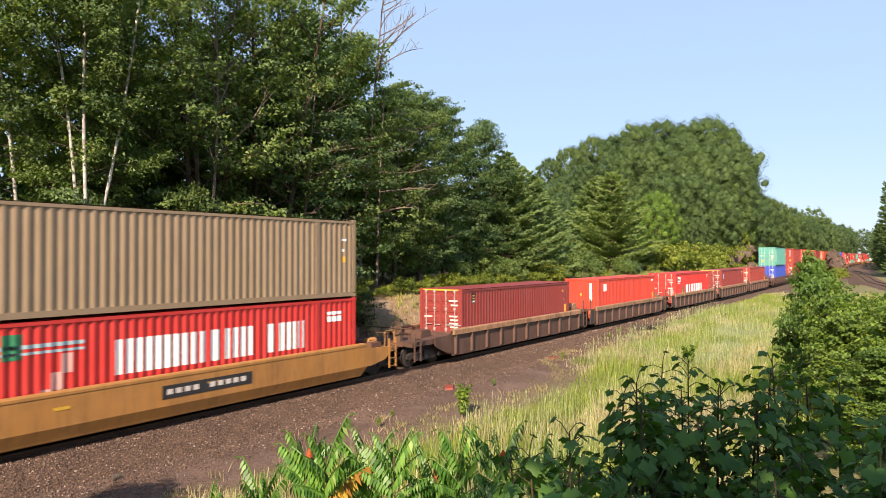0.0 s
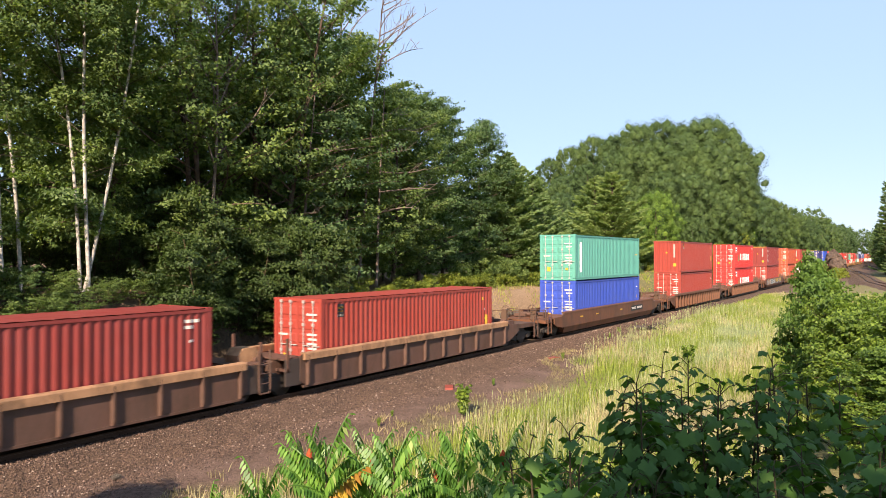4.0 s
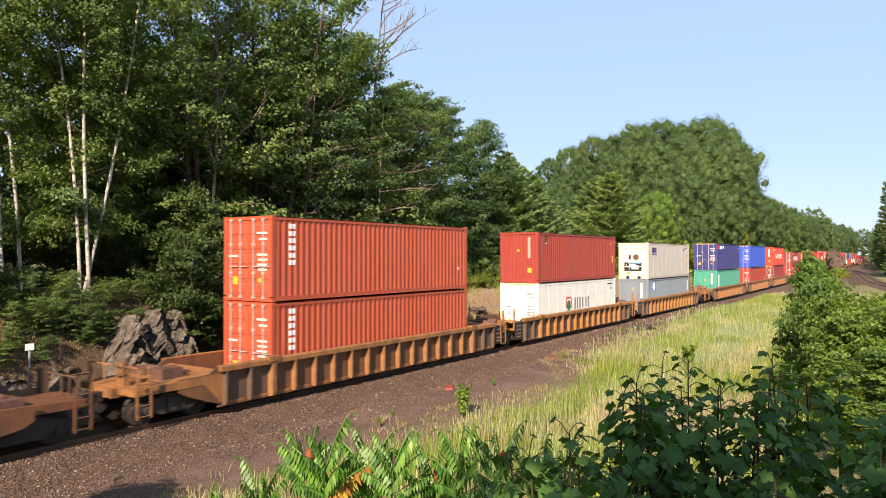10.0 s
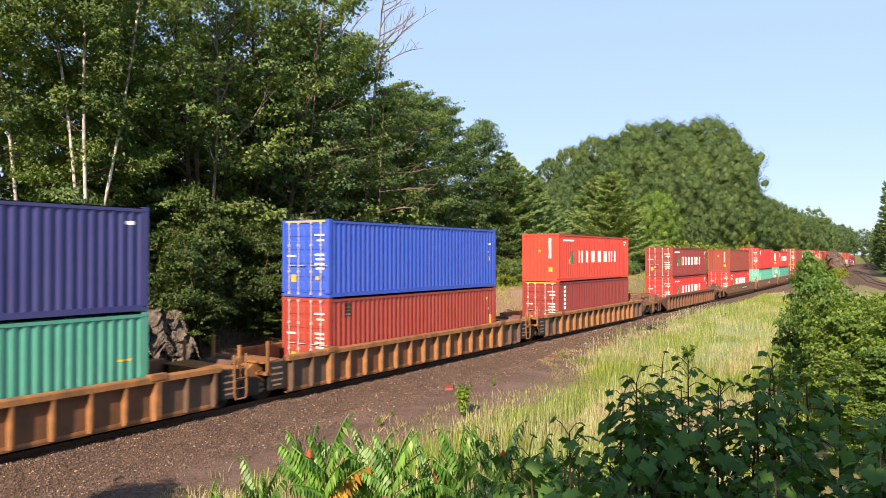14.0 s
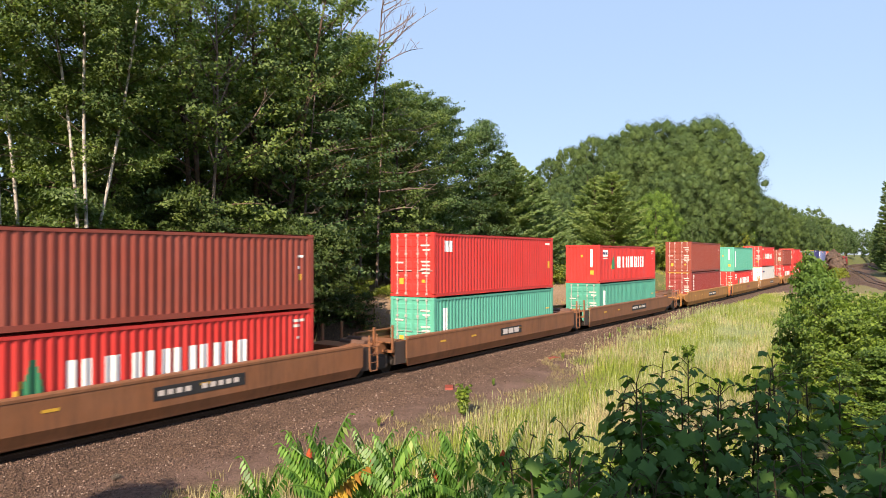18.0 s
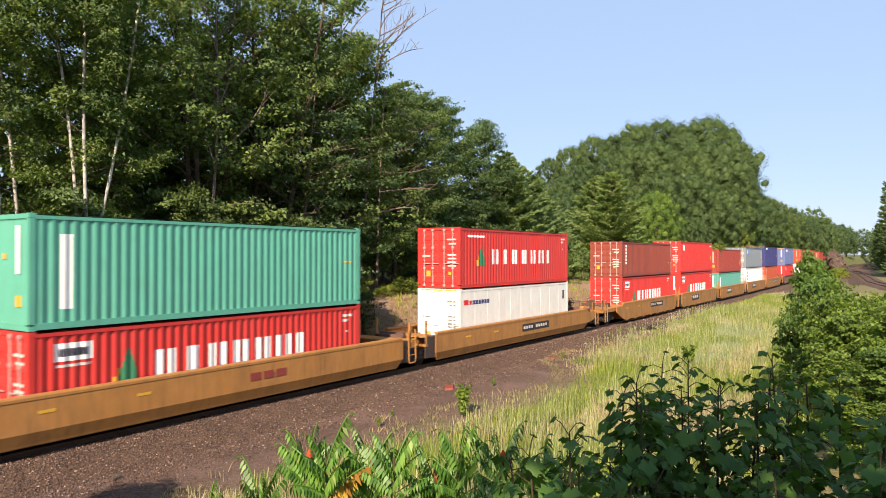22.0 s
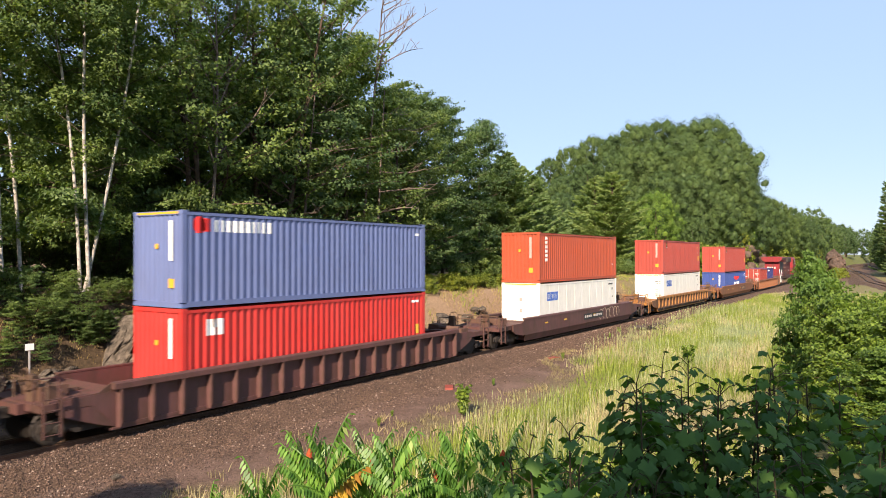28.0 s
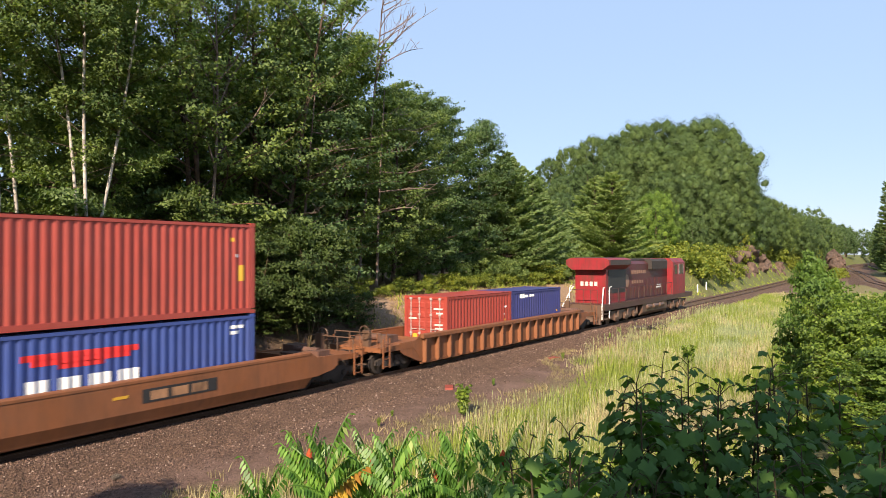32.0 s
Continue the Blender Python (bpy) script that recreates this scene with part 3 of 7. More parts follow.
def side_marks(kind, high, length):
    """The plain marks on a container's long side, as colour and bars."""
    out = []
    code = [(length - 0.95, 0.5, high - 0.42, 0.1), (length - 0.95, 0.34, high - 0.60, 0.1), (length - 0.8, 0.18, high - 1.0, 0.08)]
    if kind in ("name", "name_big"):
        big = kind == "name_big"
        z, h, first, wide, fir = (0.385 * high, 0.75, 3.03, 6.6, 1.7) if big else (1.0, 0.80, 3.45, 5.75, 2.32)
        out += [("mark_green", cone_mark(fir, z - 0.08, 1.0)), ("mark_yellow", [(fir - 0.14, 0.13, z - 0.08, 0.30), (fir - 0.02, 0.09, z + 0.22, 0.22)])]
        out += [("mark_white", paired_bars(first, z, h, wide, (2, 1, 2, 2, 2, 2, 1), 0.56 if big else 0.74)), ("mark_faint", code)]
        if big:
            out += [("mark_white", [(0.75, 1.5, high - 0.46, 0.1)])]
        else:
            out += [("mark_white", [(0.62, 1.0, high - 0.80, 0.46)]), ("navy", [(0.72, 0.8, high - 0.68, 0.2)]), ("mark_faint", [(0.66, 0.92, high - 0.95, 0.07)])]
    elif kind == "patch":
        out += [("mark_black", [(0.85, 0.42, high - 0.72, 0.5)]), ("mark_yellow", [(0.9, 0.3, high - 0.40, 0.07), (0.9, 0.3, high - 0.52, 0.05)]),
                ("mark_white", [(0.9, 0.3, high - 0.68, 0.08), (length - 0.75, 0.12, high - 1.1, 0.1)]), ("mark_yellow", [(length - 0.62, 0.22, high - 1.85, 0.5), (length - 0.95, 0.14, high - 0.6, 0.12)])]
    elif kind == "square":
        out += [("mark_white", [(0.85, 0.34, high - 0.86, 0.5), (1.3, 0.22, high - 0.86, 0.5), (1.08, 0.2, high - 0.62, 0.26)] + code[:1]),
                ("mark_yellow", [(length - 0.62, 0.2, high - 1.75, 0.4)])]
    elif kind == "column":
        out += [("mark_white", [(0.8, 0.27, high - 0.42 - 0.25 * i, 0.17) for i in range(6)]), ("mark_white", [(length - 0.8, 0.16, 0.9, 0.1)])]
    elif kind == "column_wide":
        out += [("mark_white", [(0.78, 0.30, 0.5, high - 1.0)]), ("mark_yellow", [(length - 0.9, 0.4, high * 0.55, 0.06)])]
    elif kind == "three":
        out += [("mark_white", [(0.82, 0.28, high - 0.86 - 0.68 * i, 0.40) for i in range(3)]), ("mark_yellow", [(length - 0.7, 0.26, 0.75, 0.42), (length - 0.95, 0.14, high - 0.8, 0.12)])]
    elif kind == "dot":
        out += [("mark_sky", disc_mark(1.1, high - 0.72, 0.27)), ("mark_faint", code)]
    elif kind == "bird":
        out += [("mark_white", [(0.9, 0.55, high - 0.42, 0.22), (1.4, 0.5, high - 0.4, 0.14), (2.1, 0.5, high - 0.38, 0.12)]), ("mark_yellow", [(length - 0.55, 0.2, high - 1.4, 0.12)])]
    elif kind == "chain":
        out += [("mark_red", disc_mark(0.62, high - 0.42, 0.25) + [(0.62, 0.4, high - 0.62, 0.40)]), ("mark_white", paired_bars(1.15, high - 0.62, 0.36, 2.3, (2, 2, 2, 2, 2), 0.86) + [(length - 0.7, 0.3, high - 0.5, 0.1)])]
    elif kind == "anchor":
        out += [("mark_blue", [(0.85, 0.4, high - 0.88, 0.58), (1.65, 0.4, high - 0.88, 0.58)]), ("mark_white", [(1.26, 0.38, high - 0.88, 0.58), (0.98, 0.27, high - 0.72, 0.24), (1.66, 0.2, high - 0.76, 0.3)]), ("mark_faint", [(length - 0.6, 0.2, high - 1.3, 0.9)])]
    elif kind == "wing":
        out += [("mark_red", [(5.0, 3.1, high - 0.72, 0.16), (5.25, 2.6, high - 0.86, 0.15), (5.9, 1.25, high - 0.98, 0.14)]),
                ("mark_white", word_bars(5.1, high - 1.62, 0.42, 4, 0.62, 0.18) + code[:2])]
    elif kind == "store":
        out += [("mark_white", paired_bars(6.45, 1.25, 0.95, 4.7, (2, 2, 2, 2, 2, 1, 2, 2), 0.84) + paired_bars(11.75, 1.25, 0.95, 1.75, (1, 1, 2, 2), 0.84)),
                ("mark_pale", [(2.0, 3.6, 2.2, 0.1), (2.0, 3.6, 2.05, 0.07)]), ("mark_green", [(3.6, 0.5, 1.95, 0.62)]),
                ("mark_rose", [(2.3, 0.3, 1.2, 0.5), (2.1, 0.3, 0.75, 0.45), (5.0, 0.3, 1.5, 0.5), (4.75, 0.3, 1.1, 0.45), (4.5, 0.3, 0.75, 0.4)]),
                ("mark_white", [(length - 1.5, 0.7, high - 0.6, 0.12), (length - 1.5, 0.7, high - 0.85, 0.2)])]
    elif kind == "disc":
        out += [("mark_red", [(3.75, 0.14, 1.3, 0.55), (3.85, 0.72, 1.85, 0.1), (4.55, 0.14, 1.25, 0.58)]), ("mark_green", disc_mark(4.2, 1.42, 0.3)), ("mark_steel", [(5.06, 0.22, 1.15, 0.72), (5.45, 0.18, 1.15, 0.72), (5.82, 0.22, 1.15, 0.72), (6.25, 0.2, 1.2, 0.62), (6.8, 0.2, 1.2, 0.62), (7.2, 0.22, 1.15, 0.72)]),
                ("mark_black", [(length - 1.5, 0.9, high - 0.4, 0.09), (length - 0.9, 0.16, high - 0.75, 0.14)])]
    elif kind == "panel":
        out += [("navy", [(1.0, 1.15, high - 1.0, 0.62)]), ("mark_yellow", [(1.55, 0.55, high - 0.62, 0.14)]), ("mark_white", [(1.1, 0.9, high - 0.92, 0.16)]),
                ("mark_blue", [(length - 2.1, 0.55, high - 0.62, 0.2)]), ("mark_black", [(length - 1.4, 0.6, high - 0.45, 0.09), (length - 0.9, 0.12, high - 1.1, 0.14)]), ("mark_yellow", [(length - 0.95, 0.2, high - 1.9, 0.24), (length - 0.95, 0.2, high - 1.35, 0.14)])]
    elif kind == "blocks":
        out += [("mark_blue", [(1.0, 0.46, high - 1.05, 0.5), (1.5, 0.46, high - 1.05, 0.5), (2.0, 0.46, high - 1.05, 0.5)]), ("mark_white", [(1.12, 0.2, high - 0.95, 0.3), (1.62, 0.22, high - 0.92, 0.26), (2.12, 0.14, high - 0.95, 0.3)]),
                ("mark_black", [(length - 1.5, 0.8, high - 0.42, 0.09), (length - 0.85, 0.14, high - 0.78, 0.14), (length - 0.8, 0.1, high - 1.3, 0.1)])]
    elif kind == "chain_blue":
        out += [("mark_red", [(0.35, 0.42, high - 0.78, 0.24), (0.85, 0.22, high - 0.78, 0.2)]), ("navy", word_bars(1.15, high - 0.78, 0.2, 6, 0.22, 0.05)), ("mark_black", [(length - 0.8, 0.24, high - 1.0, 0.5)])]
    elif kind == "plain_code":
        out += [("mark_white", [(length - 0.75, 0.25, high - 0.8, 0.08), (length - 0.75, 0.12, high - 1.2, 0.1)]), ("mark_yellow", [(length - 0.72, 0.16, high - 1.6, 0.22)])]
    elif kind == "letters":
        out += [("mark_black", [(1.0, 0.26, high - 0.72 - 0.42 * i, 0.26) for i in range(5)]), ("mark_black", [(length - 0.8, 0.16, high - 1.2, 0.5)])]
    return [(c, b) for c, b in out if b]


def container(s, base, high, colour, end, marks, length=12.192, name=""):
    """A steel box container whose near end stands s metres along the train, base metres above the rail."""
    root = new("shipping_container")
    mat = MAT[colour]
    flat = end in ("cooler", "cooler_door", "cooler_blank")
    w = WIDE / 2
    part("frame", cached(("frame", length, high), lambda: frame_mesh(length, high)), MAT["cream_edge"] if end == "cooler" else mat, root)
    side = cached(("side", length, high, flat), lambda: side_mesh(length, high, flat))
    part("side_panel", side, mat, root)
    part("side_panel", side, mat, root, Matrix.Translation((length, 0, 0)) @ Matrix.Rotation(math.pi, 4, "Z"))
    if flat:
        part("lower_rail", cached(("lower_rail", length), lambda: Shape().box(0.17, length - 0.17, -w + 0.002, -w + 0.014, 0.19, 0.30).mesh("lower_rail")), mat, root)
    part("roof", cached(("roof", length, high), lambda: roof_mesh(length, high)), mat, root)
    blank = cached(("end", high), lambda: end_mesh(high))
    turned = Matrix.Translation((length, 0, 0)) @ Matrix.Rotation(math.pi, 4, "Z")
    cast = cached("cast", casting_mesh)
    for x in (-0.006, length - 0.174):
        for y in (-w - 0.006, w - 0.159):
            for z in (-0.002, high - 0.118):
                part("corner_casting", cast, mat, root, Matrix.Translation((x, y, z)))
    if end in ("door", "cooler_door"):
        leaf = cached(("door", high), lambda: door_mesh(high))
        part("door", leaf, mat, root, Matrix.Translation((0, -w + 0.14, 0)))
        part("door", leaf, mat, root, Matrix.Translation((0, 0.003, 0)))
        rod = cached(("rod", high), lambda: rod_mesh(high))
        for y in (-0.82, -0.33, 0.33, 0.82):
            part("lock_rod", rod, mat if flat else MAT["galvanised"], root, Matrix.Translation((0, y, 0)))
        for y0, y1, z in ((-0.98, -0.48, high - 0.62), (-0.98, -0.60, high - 0.82), (-0.98, -0.5, high - 1.35), (-0.98, -0.55, high - 1.52), (-0.98, -0.5, high - 1.69), (-0.98, -0.55, high - 1.86), (0.5, 0.95, 1.5)):
            part("marking", cached(("door_bar", y0, y1, z), lambda: Shape().box(-0.004, 0.004, y0, y1, z, z + 0.075).mesh("marking")), MAT["mark_steel" if colour in ("white", "offwhite", "cream") else "mark_faint"], root)
        part("marking", cached("door_plate", lambda: Shape().box(-0.006, 0.004, 0.48, 0.72, 0.55, 0.83).mesh("marking")), MAT["mark_yellow"], root)
        part("marking", cached("door_tag", lambda: Shape().box(-0.006, 0.004, -0.72, -0.55, 0.64, 0.78).mesh("marking")), MAT["mark_yellow"], root)
        part("end_wall", blank, mat, root, turned)
    elif end == "cooler_blank":
        part("end_wall", cached(("flat", high), lambda: Shape().box(0.03, 0.06, -w + 0.14, w - 0.14, 0.16, high - 0.12).mesh("end_wall")), mat, root)
        part("marking", cached("blank_marks", lambda: Shape().box(0.024, 0.031, -0.1, 0.08, 1.85, 2.05).mesh("marking")), MAT["mark_rose"], root)
        part("marking", cached("blank_lower", lambda: Shape().box(0.024, 0.031, -0.1, 0.08, 1.2, 1.4).mesh("marking")), MAT["mark_rose"], root)
        part("drip_tray", cached("tray", lambda: Shape().box(0.0, 0.031, -0.55, 0.65, 0.18, 0.48).mesh("drip_tray")), MAT["mark_blue"], root)
        part("end_wall", blank, mat, root, turned)
    elif end == "cooler":
        part("end_wall", cached(("flat", high), lambda: Shape().box(0.03, 0.06, -w + 0.14, w - 0.14, 0.16, high - 0.12).mesh("end_wall")), mat, root)
        unit = part("cooling_unit_frame", cached("machine", machine_mesh), mat, root)
        bay = part("machinery_bay", Shape().box(0.016, 0.029, -0.66, 0.76, 0.62, 1.32), MAT["mark_black"], unit, None, "dark open bay of the cooling machinery")
        part("visor", Shape().box(-0.03, 0.014, -0.62, 0.44, 1.24, 1.36), MAT["mark_sky"], bay, None, "pale blue cover strip")
        part("compressor", Shape().tube([(0.0, -0.42, 0.9), (0.0, 0.12, 0.9)], [0.17, 0.17], 12), MAT["white"], bay, None, "white compressor drum")
        part("control_box", Shape().box(-0.02, 0.014, -0.16, 0.34, 1.02, 1.2), MAT["cream"], bay)
        part("pipe", Shape().tube([(0.0, 0.3, 0.66), (0.0, 0.32, 0.9), (0.0, 0.55, 0.95), (0.0, 0.6, 1.2)], [0.03] * 4, 6), MAT["galvanised"], bay)
        fan = part("fan_grille", cached("fan", lambda: Shape().tube([(0.012, -0.2, 1.74), (0.029, -0.2, 1.74)], [0.25, 0.25], 18).mesh("fan_grille")), MAT["dusty"], unit)
        part("grille_ring", Shape().tube([(0.0, -0.2 + 0.25 * math.cos(q * math.tau / 18), 1.74 + 0.25 * math.sin(q * math.tau / 18)) for q in range(19)], [0.02] * 19, 5, False), mat, fan)
        part("vent_slot", Shape().box(0.014, 0.029, 0.22, 0.4, 1.55, 1.9), MAT["mark_black"], unit)
        part("marking", Shape().box(0.012, 0.029, 0.28, 0.54, 0.32, 0.56), MAT["mark_yellow"], unit)
        part("marking", Shape().box(0.012, 0.029, 0.66, 0.74, 2.2, 2.36), MAT["mark_blue"], unit)
        for y in (-0.62, 0.3):
            part("fork_slot", Shape().tube([(-0.002, y + 0.16, 0.10), (0.0, y + 0.16, 0.10)], [0.14, 0.14], 10), MAT["mark_black"], unit)
        part("end_wall", blank, mat, root, turned)
    else:
        part("end_wall", blank, mat, root)
        part("end_wall", blank, mat, root, turned)
        strip = cached(("strip", high), lambda: Shape().box(0.008, 0.019, -0.72, -0.56, high - 1.5, high - 0.3).mesh("marking"))
        part("marking", strip, MAT["mark_rose" if colour in ("maroon", "brickred", "salmon", "orange", "brown") else "mark_white"], root)
        part("marking", cached("yellow_plate", lambda: Shape().box(0.008, 0.019, -0.80, -0.54, 0.58, 0.86).mesh("marking")), MAT["mark_yellow"], root)
        part("marking", cached("yellow_tag", lambda: Shape().box(0.008, 0.019, -0.02, 0.13, 1.76, 1.91).mesh("marking")), MAT["mark_yellow"], root)
    if high > 2.7 and colour in ("navy", "lightblue", "white", "royal", "maroon"):
        part("warning_stripe", cached(("stripe", high), lambda: Shape().box(-0.005, 0.001, -w + 0.2, w - 0.2, high - 0.10, high - 0.035).mesh("warning_stripe")), MAT["mark_yellow"], root, None, "worn yellow height stripe")
    for c, spec in side_marks(marks, high, length):
        for bar in spec:
            part("marking", cached(("bar", bar, flat), lambda: flat_bar(*bar) if flat else bars([bar], 0.006, high)), MAT[c], root)
    words = {"door": "with locking bars on its doors", "none": "with a blank end", "cooler": "with a cooling unit in its end", "cooler_door": "refrigerated, with white doors", "cooler_blank": "refrigerated, with a smooth white end"}[end]
    size = "long" if length > 13 else "short" if length < 8 else "high-cube" if high > 2.7 else "standard"
    tagged(root, f"{name or colour} {size} steel container {words}", "container", "containers on the train")
    RIDERS.append((root, s, base, length / 2, -length / 2))
    return root


RIDERS = []


# ---- the train: well cars ----
def side_plate(half, reach, inner, smooth, sheer=False, joints=("hook", "hook"), shallow=False):
    """One long side of a well car, near side at y = -1.5; half: length of the deep part, reach: of the whole side."""
    s = Shape()
    a, b, e = half, reach, inner + 0.32
    low, top = [], []
    for joint in joints:
        if joint == "pin":
            low.append([(e, 0.52), (e - 0.28, 0.24)])
            top.append([(e, 1.36), (e - 0.12, 1.43)])
        else:
            low.append([(b, 0.86), (b - 0.25, 0.72), (a + 0.35, 0.42), (a - 0.25, 0.24)])
            top.append([(b, 1.22), (inner + 0.55, 1.24), (inner + 0.25, 1.43)])
    outline = [(-x, z) for x, z in low[0]] + low[1][::-1] + top[1] + [(-x, z) for x, z in top[0][::-1]]
    if smooth and sheer:
        s.plate(outline, -1.50, -1.44)
        for k in range(7):
            s.box(-a + 0.6 + k * a * 0.28, -a + 0.95 + k * a * 0.28, -1.5, -1.4, 0.16, 0.24)
    elif smooth:
        outline = [(x, max(z, 0.58)) if z < 0.58 else (x, z) for x, z in outline]
        s.plate(outline, -1.50, -1.44)
        s.add([(-a - 0.1, -1.50, 0.58), (a + 0.1, -1.50, 0.58), (a - 0.15, -1.36, 0.22), (-a + 0.15, -1.36, 0.22),
               (-a - 0.1, -1.44, 0.58), (a + 0.1, -1.44, 0.58), (a - 0.15, -1.30, 0.22), (-a + 0.15, -1.30, 0.22)],
              [(3, 2, 1, 0), (4, 5, 6, 7), (2, 3, 7, 6), (0, 4, 7, 3), (1, 2, 6, 5)])
    else:
        if shallow:
            outline = [(x, max(z, shallow)) for x, z in outline]
        face = -1.42 if shallow else -1.35
        s.plate(outline, face, face + 0.04)
        s.box(-a, a, face - (0.03 if shallow == 0.33 else 0.11 if shallow else 0.025), face + 0.04, shallow - 0.06 if shallow else 0.20, shallow + 0.01 if shallow else 0.26)
        if shallow:
            s.box(-a + 0.4, a - 0.4, -1.22, -1.16, 0.24, shallow)
    return s


def top_sill(inner, smooth, lip):
    s = Shape()
    e = -1.53 if not smooth else -1.515
    s.extrude_x([(e, 1.43), (e, lip), (-1.36, lip), (-1.30, 1.43), (-1.30, 1.47), (e + 0.02, 1.47)], -inner - 0.2, inner + 0.2)
    return s


def rib_mesh(low, deep=0.10, wide=0.055):
    """An upright stiffener, tapered outwards and cut back at its foot."""
    s = Shape()
    back, front = -1.42 if deep < 0.12 else -1.35, -1.53
    s.add([(-wide, back, low), (wide, back, low), (wide, back, 1.40), (-wide, back, 1.40),
           (-wide * 0.55, front + 0.03, low + 0.01), (wide * 0.55, front + 0.03, low + 0.01), (wide * 0.55, front, low + 0.12), (-wide * 0.55, front, low + 0.12),
           (wide * 0.55, front, 1.39), (-wide * 0.55, front, 1.39)],
          [(4, 5, 6, 7), (7, 6, 8, 9), (0, 4, 7, 9, 3), (1, 2, 8, 6, 5), (3, 9, 8, 2), (0, 1, 5, 4)])
    return s.mesh("rib")


def ladder_mesh():
    s = Shape()
    for x in (0.0, 0.42):
        s.box(x - 0.025, x + 0.025, -1.53, -1.48, 0.35, 1.52)
    for z in (0.42, 0.72, 1.02, 1.30):
        s.rod((0.0, -1.505, z), (0.42, -1.505, z), 0.018, 5)
    return s.mesh("ladder")


def grab_mesh():
    s = Shape()
    s.tube([(0, -1.47, 1.75), (0, -1.5, 0.5), (0.05, -1.5, 0.36), (0.42, -1.5, 0.36), (0.47, -1.5, 0.5), (0.47, -1.47, 1.75)], [0.032] * 6, 6)
    for z in (0.68, 1.0, 1.3):
        s.rod((0.0, -1.485, z), (0.47, -1.485, z), 0.02, 5)
    s.rod((0, -1.47, 1.32), (0, -1.2, 1.32), 0.03, 5)
    s.rod((0.47, -1.47, 1.32), (0.47, -1.2, 1.32), 0.03, 5)
    return s.mesh("grab_ladder")


def rail_mesh():
    s = Shape()
    s.tube([(0, -1.3, 1.2), (0, -1.3, 1.74), (0.06, -1.3, 1.80), (0.55, -1.3, 1.80), (0.6, -1.3, 1.74), (0.6, -1.3, 1.2)], [0.02] * 6, 5)
    return s.mesh("handrail")


def bogie(parent, x, mat):
    frame = cached("bogie_frame", lambda: Shape().plate([(-1.35, 0.42), (-1.25, 0.36), (-0.95, 0.52), (-0.45, 0.28), (0.45, 0.28), (0.95, 0.52), (1.25, 0.36), (1.35, 0.42), (1.30, 0.62), (0.75, 0.72), (0.35, 0.86), (-0.35, 0.86), (-0.75, 0.72), (-1.30, 0.62)], -1.10, -0.94).box(-0.32, 0.32, -1.13, -0.92, 0.34, 0.5).box(-0.2, 0.2, -1.16, -1.1, 0.5, 0.74).mesh("side_frame"))
    wheel = cached("wheel", lambda: Shape().tube([(0, -0.80, 0.0), (0, -0.78, 0), (0, -0.69, 0), (0, -0.66, 0)], [0.36, 0.455, 0.455, 0.49], 20).mesh("wheel"))
    hub = cached("hub", lambda: Shape().wheel_y(0, 0, 0.12, -1.17, -1.08, 10).mesh("bearing_cap"))
    axle = cached("axle", lambda: Shape().wheel_y(0, 0, 0.08, -1.1, 1.1, 8).mesh("axle"))
    truck = part("bogie", cached("bolster", lambda: Shape().box(-0.28, 0.28, -1.15, 1.15, 0.5, 0.74).mesh("bogie")), MAT["steel"], parent, Matrix.Translation((x, 0, 0)), "grimy dark steel wheel truck")
    half_turn = Matrix.Rotation(math.pi, 4, "Z")
    for m in (Matrix.Identity(4), half_turn):
        part("side_frame", frame, MAT["steel"], truck, m)
        for dx in (-0.89, 0.89):
            at = m @ Matrix.Translation((dx, 0, 0.455))
            part("wheel", wheel, MAT["steel"], truck, at)
            part("bearing_cap", hub, MAT["steel"], truck, at)
    for dx in (-0.89, 0.89):
        part("axle", axle, MAT["steel"], truck, Matrix.Translation((dx, 0, 0.455)))


